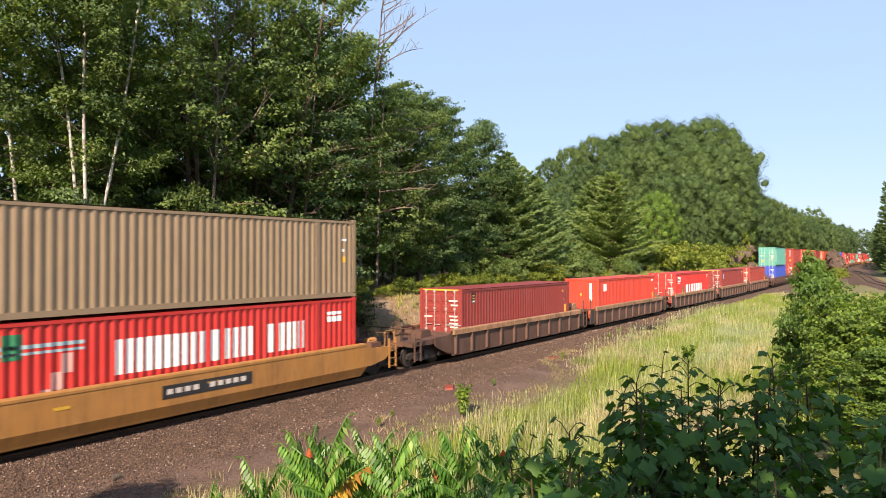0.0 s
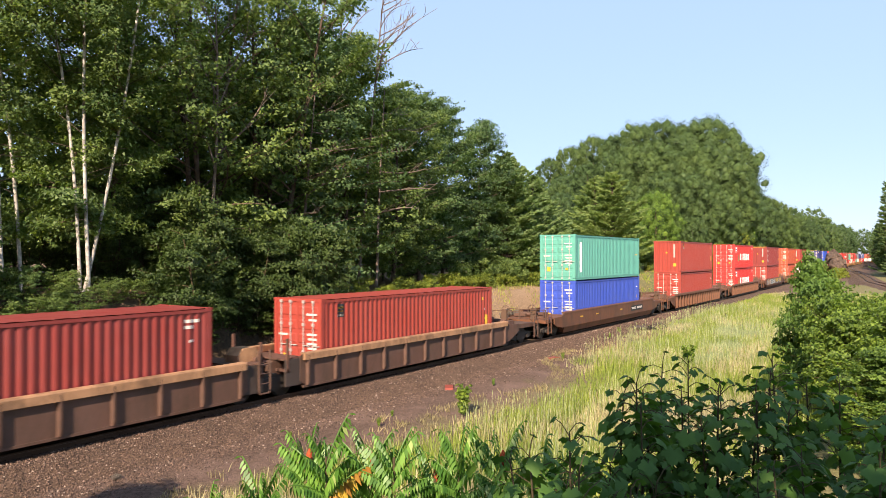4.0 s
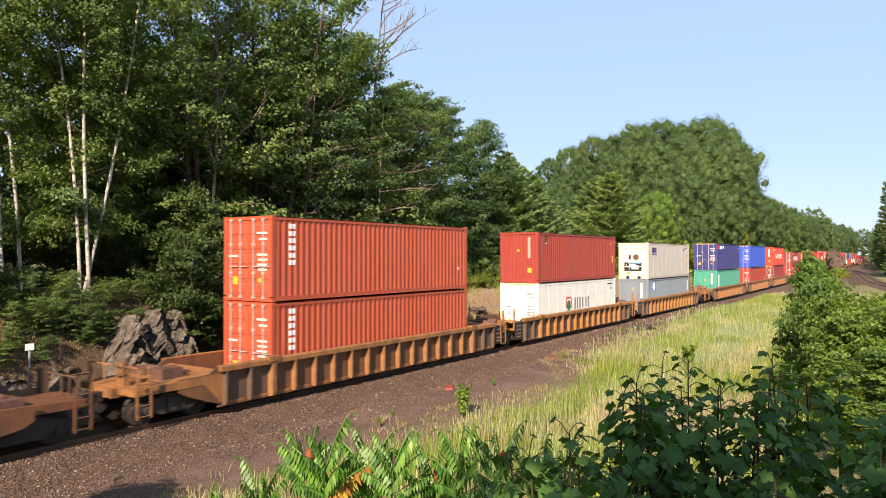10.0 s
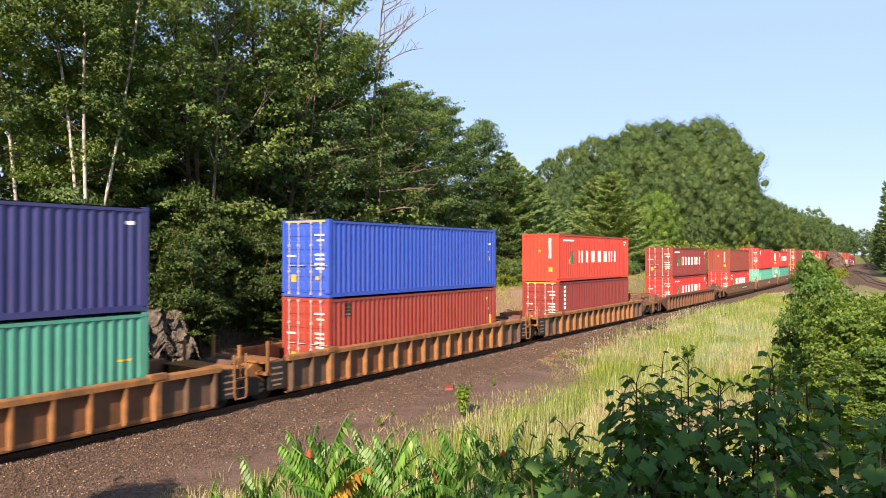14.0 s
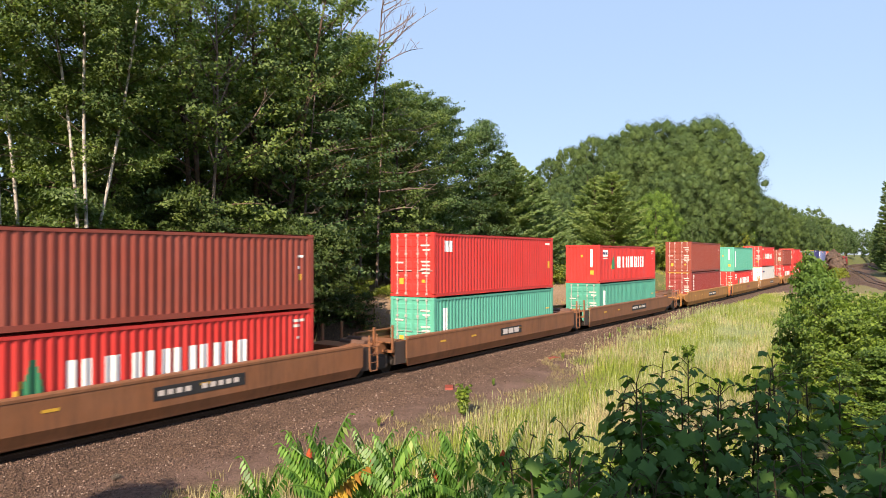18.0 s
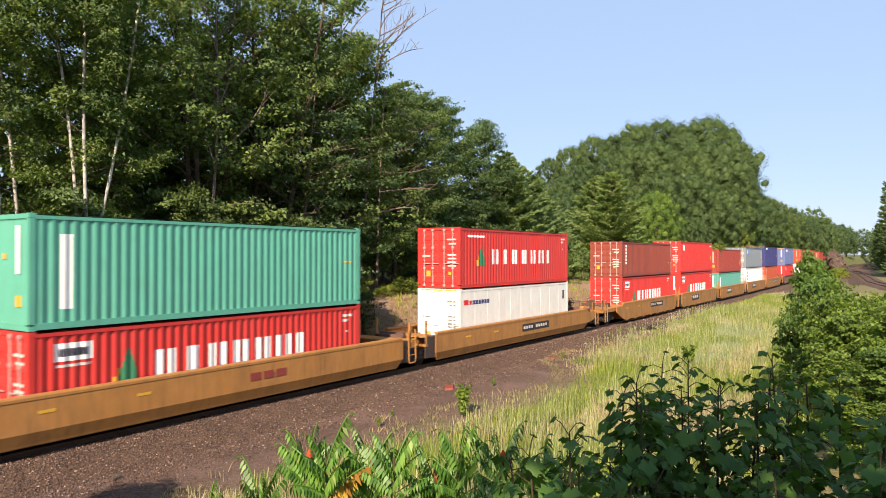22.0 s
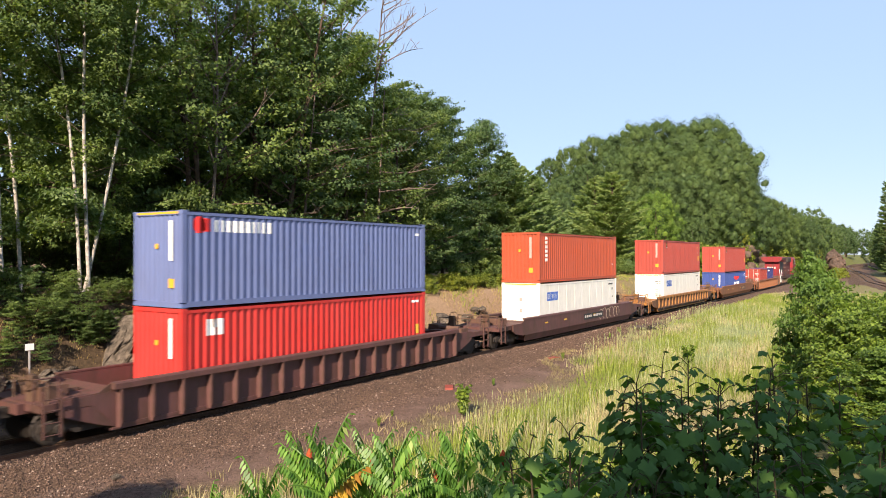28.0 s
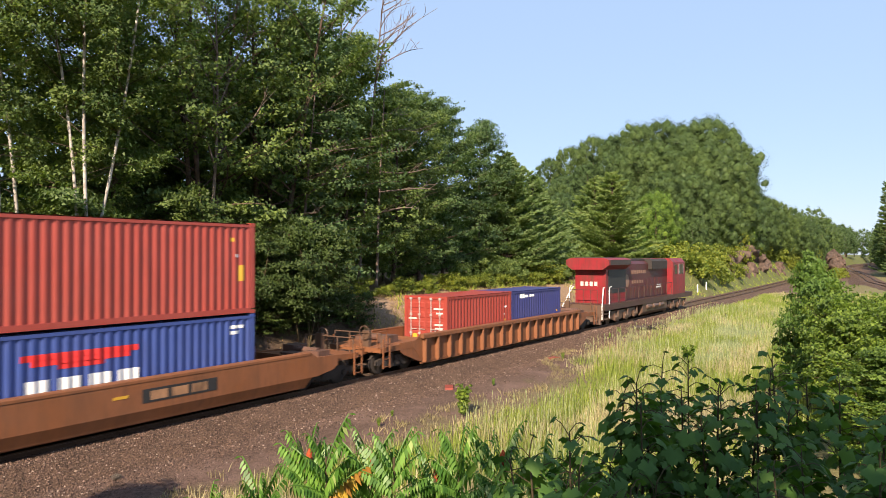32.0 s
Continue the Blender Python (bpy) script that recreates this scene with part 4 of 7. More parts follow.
def well_car(centre, style, colour, inner, left, right, left_joint, right_joint, plaque="", tone="brown", tank=False):
    """A well car; left and right: metres from the centre to its ends; a joint is 'pin' (a shared truck) or 'hook' (a coupler)."""
    root = new("well_car")
    mat = MAT[colour]
    smooth = style == "smooth"
    half_turn = Matrix.Rotation(math.pi, 4, "Z")
    reach = inner + 1.6
    lip = 1.36 if smooth else 1.22 if colour == "well_dark" else 1.29
    sill = cached(("sill", smooth, inner, lip), lambda: top_sill(inner, smooth, lip).mesh("top_sill"))
    shallow = 0.33 if colour == "well_dark" else 0.60 if plaque == "low" else 0
    rib = cached(("rib", shallow), lambda: rib_mesh(shallow or 0.25, 0.10 if shallow else 0.18))
    soiled = not smooth and colour in ("well_rust", "well_yellow")
    for m, near in ((Matrix.Identity(4), True), (half_turn, False)):
        joints = (left_joint, right_joint) if near else (right_joint, left_joint)
        plate = cached(("plate", smooth, inner, joints, shallow), lambda: side_plate(inner + 0.2, min(reach, 12), inner, smooth, inner < 6.5, joints, shallow).mesh("side_sill"))
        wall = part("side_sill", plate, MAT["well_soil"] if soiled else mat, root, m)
        part("top_sill", sill, MAT["well_sill"] if colour == "well_dark" else mat, wall)
        if not smooth and near:
            n = int(2 * inner / (1.28 if colour == "well_dark" else 0.94))
            for i in range(n + 1):
                x = -inner + i * 2 * inner / n
                spot = Matrix.Translation((x, 0, 0))
                if shallow or not soiled:
                    part("rib", rib, mat, wall, spot)
                elif abs(x) > 6.6:
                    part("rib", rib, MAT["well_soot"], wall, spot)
                elif abs(x) > 5.8:
                    part("rib", cached("end_rib", lambda: rib_mesh(0.22, 0.18, 0.15)), mat, wall, spot)
                    part("sill_bracket", cached("sill_bracket", lambda: Shape().box(-0.26, 0.26, -1.555, -1.32, 1.36, 1.52).mesh("sill_bracket")), mat, wall, spot)
                    out = math.copysign(1, x)
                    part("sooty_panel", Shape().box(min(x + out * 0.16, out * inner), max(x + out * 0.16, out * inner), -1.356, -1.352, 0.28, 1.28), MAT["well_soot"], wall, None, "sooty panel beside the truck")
                else:
                    part("rib", rib, mat, wall, spot)
    part("well_floor", Shape().box(-inner, inner, -1.38, 1.38, 0.26, 0.34), mat, root)
    for sign, end, joint in ((-1, left, left_joint), (1, right, right_joint)):
        m = Matrix.Identity(4) if sign > 0 else half_turn
        deck = Shape()
        deck.plate([(inner + 0.0, 0.34), (inner + 0.12, 0.34), (inner + 0.7, 0.95), (end - 0.3, 0.95), (end - 0.3, 1.14), (inner + 0.35, 1.22), (inner, 1.3)], -1.36 if joint == "hook" else -0.82, 1.36 if joint == "hook" else 0.82)
        deck.box(end - 0.55, end - 0.12, -0.55, 0.55, 0.86, 1.12)
        part("end_deck", deck, mat, root, m)
        extra = Shape()
        extra.box(inner + 0.5, inner + 1.1, -0.5, 0.35, 1.22, 1.30)
        extra.tube([(inner + 1.2, -0.9, 1.34), (inner + 1.2, 0.4, 1.34)], [0.13, 0.13], 10)
        if joint == "hook":
            extra.box(inner + 0.9, inner + 1.5, -1.2, -0.45, 1.14, 1.38).box(inner + 1.05, inner + 1.75, 0.2, 0.8, 1.14, 1.5)
        part("brake_gear", extra, MAT["well_dark"], root, m)
        if joint == "hook":
            truck_x = sign * (end - 1.75)
            bogie(root, truck_x, mat)
            lad = cached("ladder", ladder_mesh)
            part("ladder", lad, mat, root, Matrix.Translation((sign * (end - 0.5) - 0.21, 0, 0)))
            part("ladder", lad, mat, root, Matrix.Translation((sign * (end - 0.5) - 0.21, 0, 0)) @ Matrix.Translation((0.42, 0, 0)) @ half_turn)
            part("handrail", cached("handrail", rail_mesh), mat, root, Matrix.Translation((sign * (end - 0.45) - 0.3, 0, 0)))
            stand = part("brake_stand", cached(("brake_stand", round(end, 2)), lambda: Shape().box(end - 0.62, end - 0.44, 0.30, 0.62, 1.12, 1.80).rod((end - 0.5, -1.25, 1.14), (end - 0.5, -1.25, 1.72), 0.03, 5).rod((end - 0.5, -1.25, 1.7), (end - 0.5, 1.25, 1.7), 0.025, 5).rod((end - 0.5, 1.25, 1.14), (end - 0.5, 1.25, 1.72), 0.03, 5).rod((end - 0.5, -0.45, 1.14), (end - 0.5, -0.45, 1.7), 0.025, 5).mesh("brake_stand")), MAT["dusty"] if colour not in ("well_yellow", "well_rust") else mat, root, m, "rusty brake stand and end rail")
            wheel_ring = [(end - 0.36, 0.46 + 0.27 * math.cos(q * math.tau / 14), 1.72 + 0.27 * math.sin(q * math.tau / 14)) for q in range(15)]
            part("brake_wheel", Shape().tube(wheel_ring, [0.022] * 15, 5, False).rod(wheel_ring[0], wheel_ring[7], 0.014, 4).rod(wheel_ring[3], wheel_ring[10], 0.014, 4), MAT["dusty"], stand)
            clutter = Shape().tube([(end - 0.1, -0.4, 0.95), (end + 0.12, -0.45, 0.55), (end + 0.3, -0.3, 0.42), (end + 0.36, -0.1, 0.6)], [0.035] * 4, 5)
            part("brake_hose", clutter, MAT["mark_grime"], root, m)
            hook = Shape().box(end - 0.2, end + 0.28, -0.13, 0.13, 0.76, 1.02).box(end + 0.18, end + 0.42, -0.2, 0.12, 0.74, 1.06)
            part("coupler", hook, MAT["steel"], root, m)
            if tank and sign > 0:
                part("air_tank", Shape().tube([(end - 1.3, -0.75, 1.38), (end - 1.25, -0.75, 1.38), (end - 0.75, -0.75, 1.38), (end - 0.7, -0.75, 1.38)], [0.1, 0.16, 0.16, 0.1], 12), mat, root, m, "small orange air tank")
        else:
            if sign > 0:
                bogie(root, sign * end, mat)
            post = Shape().box(end - 0.62, end - 0.54, -1.42, -1.34, 0.9, 2.02).box(end - 0.62, end - 0.54, 1.34, 1.42, 0.9, 2.02)
            post.box(end - 0.66, end - 0.5, -1.42, 1.42, 0.9, 1.0)
            part("guide_post", post, mat, root, m)
            plate = cached(("end_panel", inner), lambda: Shape().box(inner + 0.26, inner + 0.98, -1.40, -1.34, 0.40, 1.30).mesh("end_panel"))
            for turn in (Matrix.Identity(4), Matrix.Translation((2 * inner + 1.24, 0, 0)) @ half_turn):
                panel = part("end_panel", plate, MAT["mark_black" if colour in ("well_yellow", "well_rust") else "mark_grime"], root, m @ turn, "grimy black end panel")
                if colour in ("well_yellow", "well_rust"):
                    for z, w in ((1.08, 0.42), (0.88, 0.50), (0.68, 0.46), (0.52, 0.36)):
                        part("marking", cached(("panel_row", inner, z), lambda: Shape().box(inner + 0.62 - w / 2, inner + 0.62 + w / 2, -1.406, -1.40, z, z + 0.06).mesh("marking")), MAT["mark_dull"], panel)
            part("walkway", Shape().box(inner + 0.12, end - 0.45, -1.34, 1.34, 1.285, 1.33), mat, root, m)
            part("knuckle_housing", Shape().plate([(end - 0.9, 0.62), (end - 0.15, 0.55), (end - 0.15, 1.1), (end - 0.4, 1.26), (end - 0.9, 1.2)], -0.9, 0.9), mat, root, m)
            if sign > 0 and colour == "well_dark":
                part("brake_box", Shape().plate([(inner + 0.5, 1.33), (inner + 1.35, 1.33), (inner + 1.35, 1.62), (inner + 1.2, 1.78), (inner + 0.72, 1.78), (inner + 0.5, 1.56)], -0.75, -0.1), MAT["well_sill"], root, m, "pale tan brake gear box")
            if sign > 0:
                part("grab_ladder", cached("grab_ladder", grab_mesh), mat, root, Matrix.Translation((inner + 0.72, 0, 0)))
    if plaque and plaque not in ("graffiti", "low"):
        y = -1.503 if smooth else -1.425
        crested = plaque == "crest" and inner < 6.5
        boarded = plaque != "crest" or crested or colour != "well_gold"
        x0, wide = (-3.3, 2.66) if crested else (0.3, 2.0) if plaque == "crest" and colour == "well_gold" else (1.94, 2.47) if colour == "well_clay" else (-0.6, 2.2) if plaque == "crest" else (-0.4, 3.2) if plaque == "number" else (3.4, 2.6)
        board = root if not boarded else part("name_board", Shape().box(x0, x0 + wide, y - 0.006, y, 0.66 if crested else 0.78, 1.16), MAT["mark_black"], root)
        if plaque == "crest":
            for x in (0.10, 0.37, 0.64):
                piece = cached(("crest_bar", round(x, 2), colour, inner), lambda: Shape().box(x0 + x * wide, x0 + (x + 0.22) * wide, y - 0.011, y - 0.006, 0.84, 1.09).mesh("marking"))
                part("marking", piece, MAT["maroon" if not boarded else "well_sill" if colour == "well_clay" else "mark_faint"], board)
        else:
            n = 4
            for i in range(10):
                if i != n:
                    w = (wide - 0.3) / 10
                    piece = cached(("number_bar", i, x0, smooth), lambda: Shape().box(x0 + 0.15 + i * w, x0 + 0.15 + (i + 0.66) * w, y - 0.011, y - 0.006, 0.90, 1.05).mesh("marking"))
                    part("marking", piece, MAT["mark_faint"], board)
        for i, x in enumerate((-6.0, -3.4, 1.1)):
            part("reflector_stripe", cached("stripe", lambda: Shape().box(0, 0.42, -1.509, -1.503, 1.0, 1.08).mesh("reflector_stripe")), MAT["mark_yellow"], root, Matrix.Translation((x, 0 if smooth else 0.078, 0)))
    if plaque == "graffiti":
        rng = random.Random(77)
        coat = 0

        def scrawl(points, tone):
            nonlocal coat
            coat += 1
            part("painted_scrawl", Shape().plate([(x, max(0.6, min(1.41, z))) for x, z in points], -1.5025 - 0.00012 * coat, -1.501), MAT[tone], root)

        def stroke(x0, z0, x1, z1, w, tone):
            dx, dz = x1 - x0, z1 - z0
            k = w / 2 / math.hypot(dx, dz)
            scrawl([(x0 + dz * k, z0 - dx * k), (x1 + dz * k * 0.8, z1 - dx * k * 0.8), (x1 - dz * k * 0.8, z1 + dx * k * 0.8), (x0 - dz * k, z0 + dx * k)], tone)

        def loop(x, z, r, w, tone, a0, a1):
            n = 10
            ring = [(x + (r + s * w / 2) * math.cos(t) * 0.8, z + (r + s * w / 2) * math.sin(t)) for s, order in ((1, range(n + 1)), (-1, range(n, -1, -1))) for t in [a0 + (a1 - a0) * q / n for q in order]]
            scrawl(ring, tone)

        for i in range(7):
            x = -7.3 + 1.15 * i
            scrawl([(x - 0.5 + rng.uniform(-0.1, 0.1), 0.62), (x + 0.55, 0.6 + rng.uniform(0, 0.1)), (x + 0.62, 1.3), (x - 0.2, 1.41), (x - 0.6, 1.2)], "well_yellow" if i % 2 else "mark_gold")
            scrawl([(x - 0.3, 0.64), (x + 0.5, 0.7), (x + 0.45, 1.1), (x + 0.1, 1.38), (x - 0.35, 1.25)], rng.choice(["mark_pale", "mark_cream", "offwhite", "well_umber"]))
            loop(x + rng.uniform(-0.1, 0.1), 1.0, 0.27, 0.13, rng.choice(["well_umber", "offwhite", "mark_grime", "mark_pale"]), rng.uniform(-2, 0), rng.uniform(2.5, 4.5))
            stroke(x - 0.42, 0.66, x - 0.36 + rng.uniform(-0.1, 0.1), 1.36, 0.2, rng.choice(["mark_pale", "offwhite", "mark_pale"]))
            stroke(x + 0.1, 0.8 + rng.uniform(-0.1, 0.3), x + 0.55, 0.9 + rng.uniform(-0.2, 0.3), 0.09, rng.choice(["offwhite", "mark_rose", "mark_black"]))
            stroke(x - 0.55, 0.62, x - 0.5, 1.3, 0.05, "mark_black")
        for i in range(7):
            x = 0.9 + 0.8 * i
            scrawl([(x - 0.45, 0.9), (x + 0.2, 0.84), (x + 0.5, 1.1), (x + 0.3, 1.4), (x - 0.4, 1.34)], "mark_gold" if i % 2 else "mark_ochre")
            loop(x, 1.05 + rng.uniform(-0.08, 0.08), 0.24, 0.22, rng.choice(["mark_ochre", "mark_ochre", "mark_gold"]), rng.uniform(-3, -1), rng.uniform(2.0, 3.5))
            stroke(x - 0.35, 1.0 + rng.uniform(-0.1, 0.2), x + 0.3, 1.2 + rng.uniform(-0.2, 0.15), 0.12, rng.choice(["mark_gold", "mark_ochre", "mark_cream"]))
            if i % 2 == 0:
                stroke(x - 0.3, 0.72, x + 0.35, 0.7, 0.14, "mark_pale")
        for x0, n in ((-4.4, 4), (-2.6, 4), (2.9, 3)):
            scrawl([(x0, 0.86), (x0 + 0.4 * n, 0.86), (x0 + 0.4 * n, 1.18), (x0, 1.18)], "mark_black")
            for q in range(n):
                stroke(x0 + 0.2 + 0.4 * q, 0.92, x0 + 0.2 + 0.4 * q, 1.12, 0.22, "offwhite")
    if colour == "well_maroon" and smooth:
        for i, (x, z, r) in enumerate(((2.5, 0.95, 0.33), (3.1, 1.0, 0.36), (3.75, 0.92, 0.32), (4.4, 1.02, 0.36), (5.1, 0.98, 0.34), (5.6, 1.0, 0.3))):
            arc = [-0.6 + 5.2 * q / 12 for q in range(13)]
            ring = [(x + (r + 0.03) * math.cos(t), z + (r + 0.03) * math.sin(t)) for t in arc] + [(x + (r - 0.03) * math.cos(t), z + (r - 0.03) * math.sin(t)) for t in arc[::-1]]
            part("painted_scrawl", Shape().plate(ring, -1.5025 - 0.0003 * i, -1.501), MAT["mark_cream"], root, None, "faded pale painted loop")
    how = "smooth-sided" if smooth else "ribbed"
    tagged(root, f"{tone} {how} steel well car on grimy trucks", "rail car", "well cars of the train")
    RIDERS.append((root, centre, 0.0, 0.0, 0.0))
    return root


# near end of every load along the train, the lower and the upper box, and the car under them
def load(s, under, over, car):
    """Boxes are 'colour end marks height' with height H or L; the car 'style colour inner' and so on."""
    base = FLOOR
    for spec in (under, over):
        if spec:
            colour, end, marks, tall = spec.split()
            high = 2.896 if tall == "H" else 2.591
            container(s, base, high, colour, end, marks, name=NAMES.get(colour, colour))
            base += high + 0.025


NAMES = {"mint": "pale mint-green", "maroon": "dark maroon", "brickred": "brick-red", "midblue": "mid-blue", "royal": "bright royal blue", "lightblue": "pale slate-blue", "offwhite": "greyish white",
         "green": "sea-green", "teal": "dull teal", "salmon": "faded salmon-red", "scarlet": "bright orange-red"}
LOADS = [
    (28.01, "maroon door patch H", "", "ribbed well_dark"), (45.06, "scarlet none square H", "", "ribbed well_dark"),
    (63.41, "red door name H", "", "ribbed well_dark"), (81.58, "maroon door dot H", "", "ribbed well_dark"),
    (98.52, "brickred door patch H", "", "ribbed well_dark"), (121.08, "blue door plain_code H", "teal door column_wide H", "smooth well_brown board"),
    (144.89, "brickred door plain_code H", "brickred none patch H", "ribbed well_brown"), (168.61, "red door name H", "red door name H", "ribbed well_brown"),
    (192.46, "brickred door patch H", "maroon none three H", "smooth well_brown graffiti"), (216.02, "orange door column H", "orange door column H", "ribbed well_rust"),
    (235.74, "white cooler_door disc H", "brickred none patch H", "ribbed well_yellow"), (255.38, "grey none anchor L", "cream cooler panel H", "ribbed well_yellow"),
    (279.19, "green none column_wide H", "navy door chain H", "ribbed well_rust"), (298.66, "brickred door patch H", "royal door plain_code H", "ribbed well_rust"),
    (318.37, "maroon door column H", "scarlet none name_big H", "ribbed well_rust"), (342.08, "red door name_big L", "maroon door name_big L", "ribbed well_brown"),
    (365.56, "red door name L", "brown none plain_code L", "smooth well_umber number"), (385.26, "mint door column_wide L", "red door square H", "smooth well_umber crest"),
    (404.75, "green door column_wide L", "red none name L", "smooth well_umber number"), (428.27, "maroon door column H", "brown door plain_code H", "smooth well_gold number"),
    (447.97, "red door name L", "mint none column_wide H", "smooth well_gold crest"), (467.28, "white cooler_door chain_blue H", "red door name_big H", "smooth well_gold number"),
    (489.02, "red door name H", "brown door column L", "smooth well_gold number"), (504.35, "red none name H", "red door square H", "smooth well_gold crest"),
    (519.62, "teal none column_wide L", "brickred none patch L", "smooth well_gold crest"), (535.23, "offwhite door letters H", "grey door anchor L", "smooth well_gold crest"),
    (550.50, "orange door column H", "navy none bird H", "smooth well_gold number"), (572.11, "red none square H", "lightblue none chain H", "ribbed well_maroon"),
    (595.44, "white cooler_blank blocks H", "orange none column H", "smooth well_maroon number"), (618.92, "white cooler_door blocks H", "salmon none patch H", "ribbed well_yellow low"),
    (642.52, "midblue none wing L", "salmon none patch H", "smooth well_clay crest"), (665.94, "", "", "ribbed well_clay"),
]
TONES = {"well_dark": "grimy dark brown", "well_brown": "rusty brown", "well_yellow": "yellow-ochre", "well_gold": "golden yellow", "well_maroon": "dark maroon", "well_umber": "dull umber brown", "well_clay": "clay-brown", "well_rust": "rusty orange-brown"}
container(4.33, FLOOR, 2.896, "red", "none", "store", 16.154)
container(4.33, FLOOR + 2.921, 2.896, "tan", "none", "plain_code", 16.154, "taupe")
for s, under, over, car in LOADS:
    load(s, under, over, car)
container(665.94, FLOOR, 2.591, "brickred", "door", "plain_code", 6.058, "brick-red")
container(665.94 + 6.13, FLOOR, 2.591, "navy", "none", "bird", 6.058, "navy blue")

centres = [12.4] + [s + 6.096 for s, *_ in LOADS]
kinds = ["smooth well_gold number"] + [car for *_, car in LOADS]
for i, (c, kind) in enumerate(zip(centres, kinds)):
    style, colour, *more = kind.split()
    before = c - centres[i - 1] if i else 23.6
    after = centres[i + 1] - c if i + 1 < len(centres) else 23.4
    joint = ["hook" if g > 20.6 else "pin" for g in (before, after)]
    ends = []
    for j, g, other in ((joint[0], before, i - 1), (joint[1], after, i + 1)):
        ends.append(g / 2 if j == "pin" else g / 2 - 0.35)
    inner = 8.15 if min(before, after) > 18.5 else 7.0 if min(before, after) > 16 else 6.35
    well_car(c, style, colour, inner, ends[0], ends[1], joint[0], joint[1], more[0] if more else "", TONES[colour], tank=colour in ("well_gold", "well_yellow") and "low" not in more)


# ---- the locomotive ----
def locomotive(s):
    """A diesel locomotive, its radiator end at s, the cab at the far end."""
    root = new("locomotive")
    red, dirty, dusty, black = MAT["loco"], MAT["loco_dirty"], MAT["dusty"], MAT["mark_black"]
    long = 23.0
    part("underframe", Shape().plate([(0.25, 1.12), (long - 0.3, 1.12), (long - 0.3, 1.52), (0.25, 1.52)], -1.52, 1.52), dirty, root)
    part("end_plate", Shape().box(0.1, 0.32, -1.45, 1.45, 0.45, 1.5).plate([(0.0, 0.2), (0.25, 0.2), (0.25, 0.6), (0.1, 0.6)], -1.3, 1.3), dusty, root)
    hood = Shape()
    hood.extrude_x([(-1.12, 1.52), (1.12, 1.52), (1.12, 4.30), (0.85, 4.52), (-0.85, 4.52), (-1.12, 4.30)], 1.55, 5.6)
    part("radiator_cabinet", hood, red, root)
    wing = Shape().extrude_x([(-1.12, 3.86), (1.12, 3.86), (1.56, 4.18), (1.56, 4.55), (1.2, 4.68), (-1.2, 4.68), (-1.56, 4.55), (-1.56, 4.18)], 0.95, 5.5)
    part("radiator", wing, red, root)
    part("radiator_grille", Shape().box(2.0, 5.5, -1.15, -1.115, 2.2, 3.84), black, root)
    part("radiator_grille", Shape().box(1.3, 5.45, -1.572, -1.55, 4.19, 4.54), MAT["mark_grime"], root)
    part("engine_hood", Shape().extrude_x([(-1.0, 1.52), (1.0, 1.52), (1.0, 4.2), (0.7, 4.45), (-0.7, 4.45), (-1.0, 4.2)], 5.6, 16.4), MAT["loco_dull"], root)
    part("roof_walk", Shape().box(5.5, 16.4, -0.72, 0.72, 4.45, 4.56).box(1.4, 5.4, -1.1, 1.1, 4.68, 4.72), MAT["steel"], root, None, "soot-blackened roof panel")
    part("blower_housing", Shape().extrude_x([(-1.32, 3.75), (1.32, 3.75), (1.32, 4.4), (1.1, 4.6), (-1.1, 4.6), (-1.32, 4.4)], 11.2, 15.4), MAT["steel"], root, None, "sooty dark blower housing")
    for i in range(10):
        part("hood_door", cached("hood_door", lambda: Shape().box(0, 0.86, -1.022, -1.0, 1.6, 3.05).box(0.08, 0.14, -1.045, -1.02, 2.2, 2.4).mesh("hood_door")), MAT["loco_dull"], root, Matrix.Translation((5.9 + i * 1.0, 0, 0)))
    cab = part("cab", Shape().extrude_x([(-1.52, 1.52), (1.52, 1.52), (1.52, 4.25), (1.2, 4.62), (-1.2, 4.62), (-1.52, 4.25)], 16.4, 20.2), red, root)
    part("window", Shape().box(16.9, 17.7, -1.535, -1.52, 3.25, 4.05), MAT["glass"], cab)
    part("window", Shape().box(18.3, 19.5, -1.535, -1.52, 3.25, 4.08), MAT["glass"], cab)
    part("window_frame", Shape().box(18.2, 18.28, -1.54, -1.52, 3.2, 4.12).box(19.52, 19.6, -1.54, -1.52, 3.2, 4.12), MAT["galvanised"], cab)
    part("nose", Shape().plate([(20.2, 1.52), (22.0, 1.52), (21.7, 3.1), (20.2, 3.35)], -1.05, 1.05), red, root)
    tank = Shape().extrude_x([(-1.2, 0.25), (1.2, 0.25), (1.45, 0.5), (1.45, 1.12), (-1.45, 1.12), (-1.45, 0.5)], 8.4, 14.8)
    part("fuel_tank", tank, dusty, root)
    for x in (9.3, 10.9, 12.5):
        part("air_reservoir", cached("reservoir", lambda: Shape().tube([(0, -1.42, 0.86), (0.08, -1.42, 0.86), (1.12, -1.42, 0.86), (1.2, -1.42, 0.86)], [0.1, 0.2, 0.2, 0.1], 10).mesh("air_reservoir")), dusty, root, Matrix.Translation((x, 0, 0)))
    wheel = cached("loco_wheel", lambda: Shape().tube([(0, -0.82, 0), (0, -0.8, 0), (0, -0.68, 0), (0, -0.66, 0)], [0.42, 0.52, 0.52, 0.56], 20).mesh("wheel"))
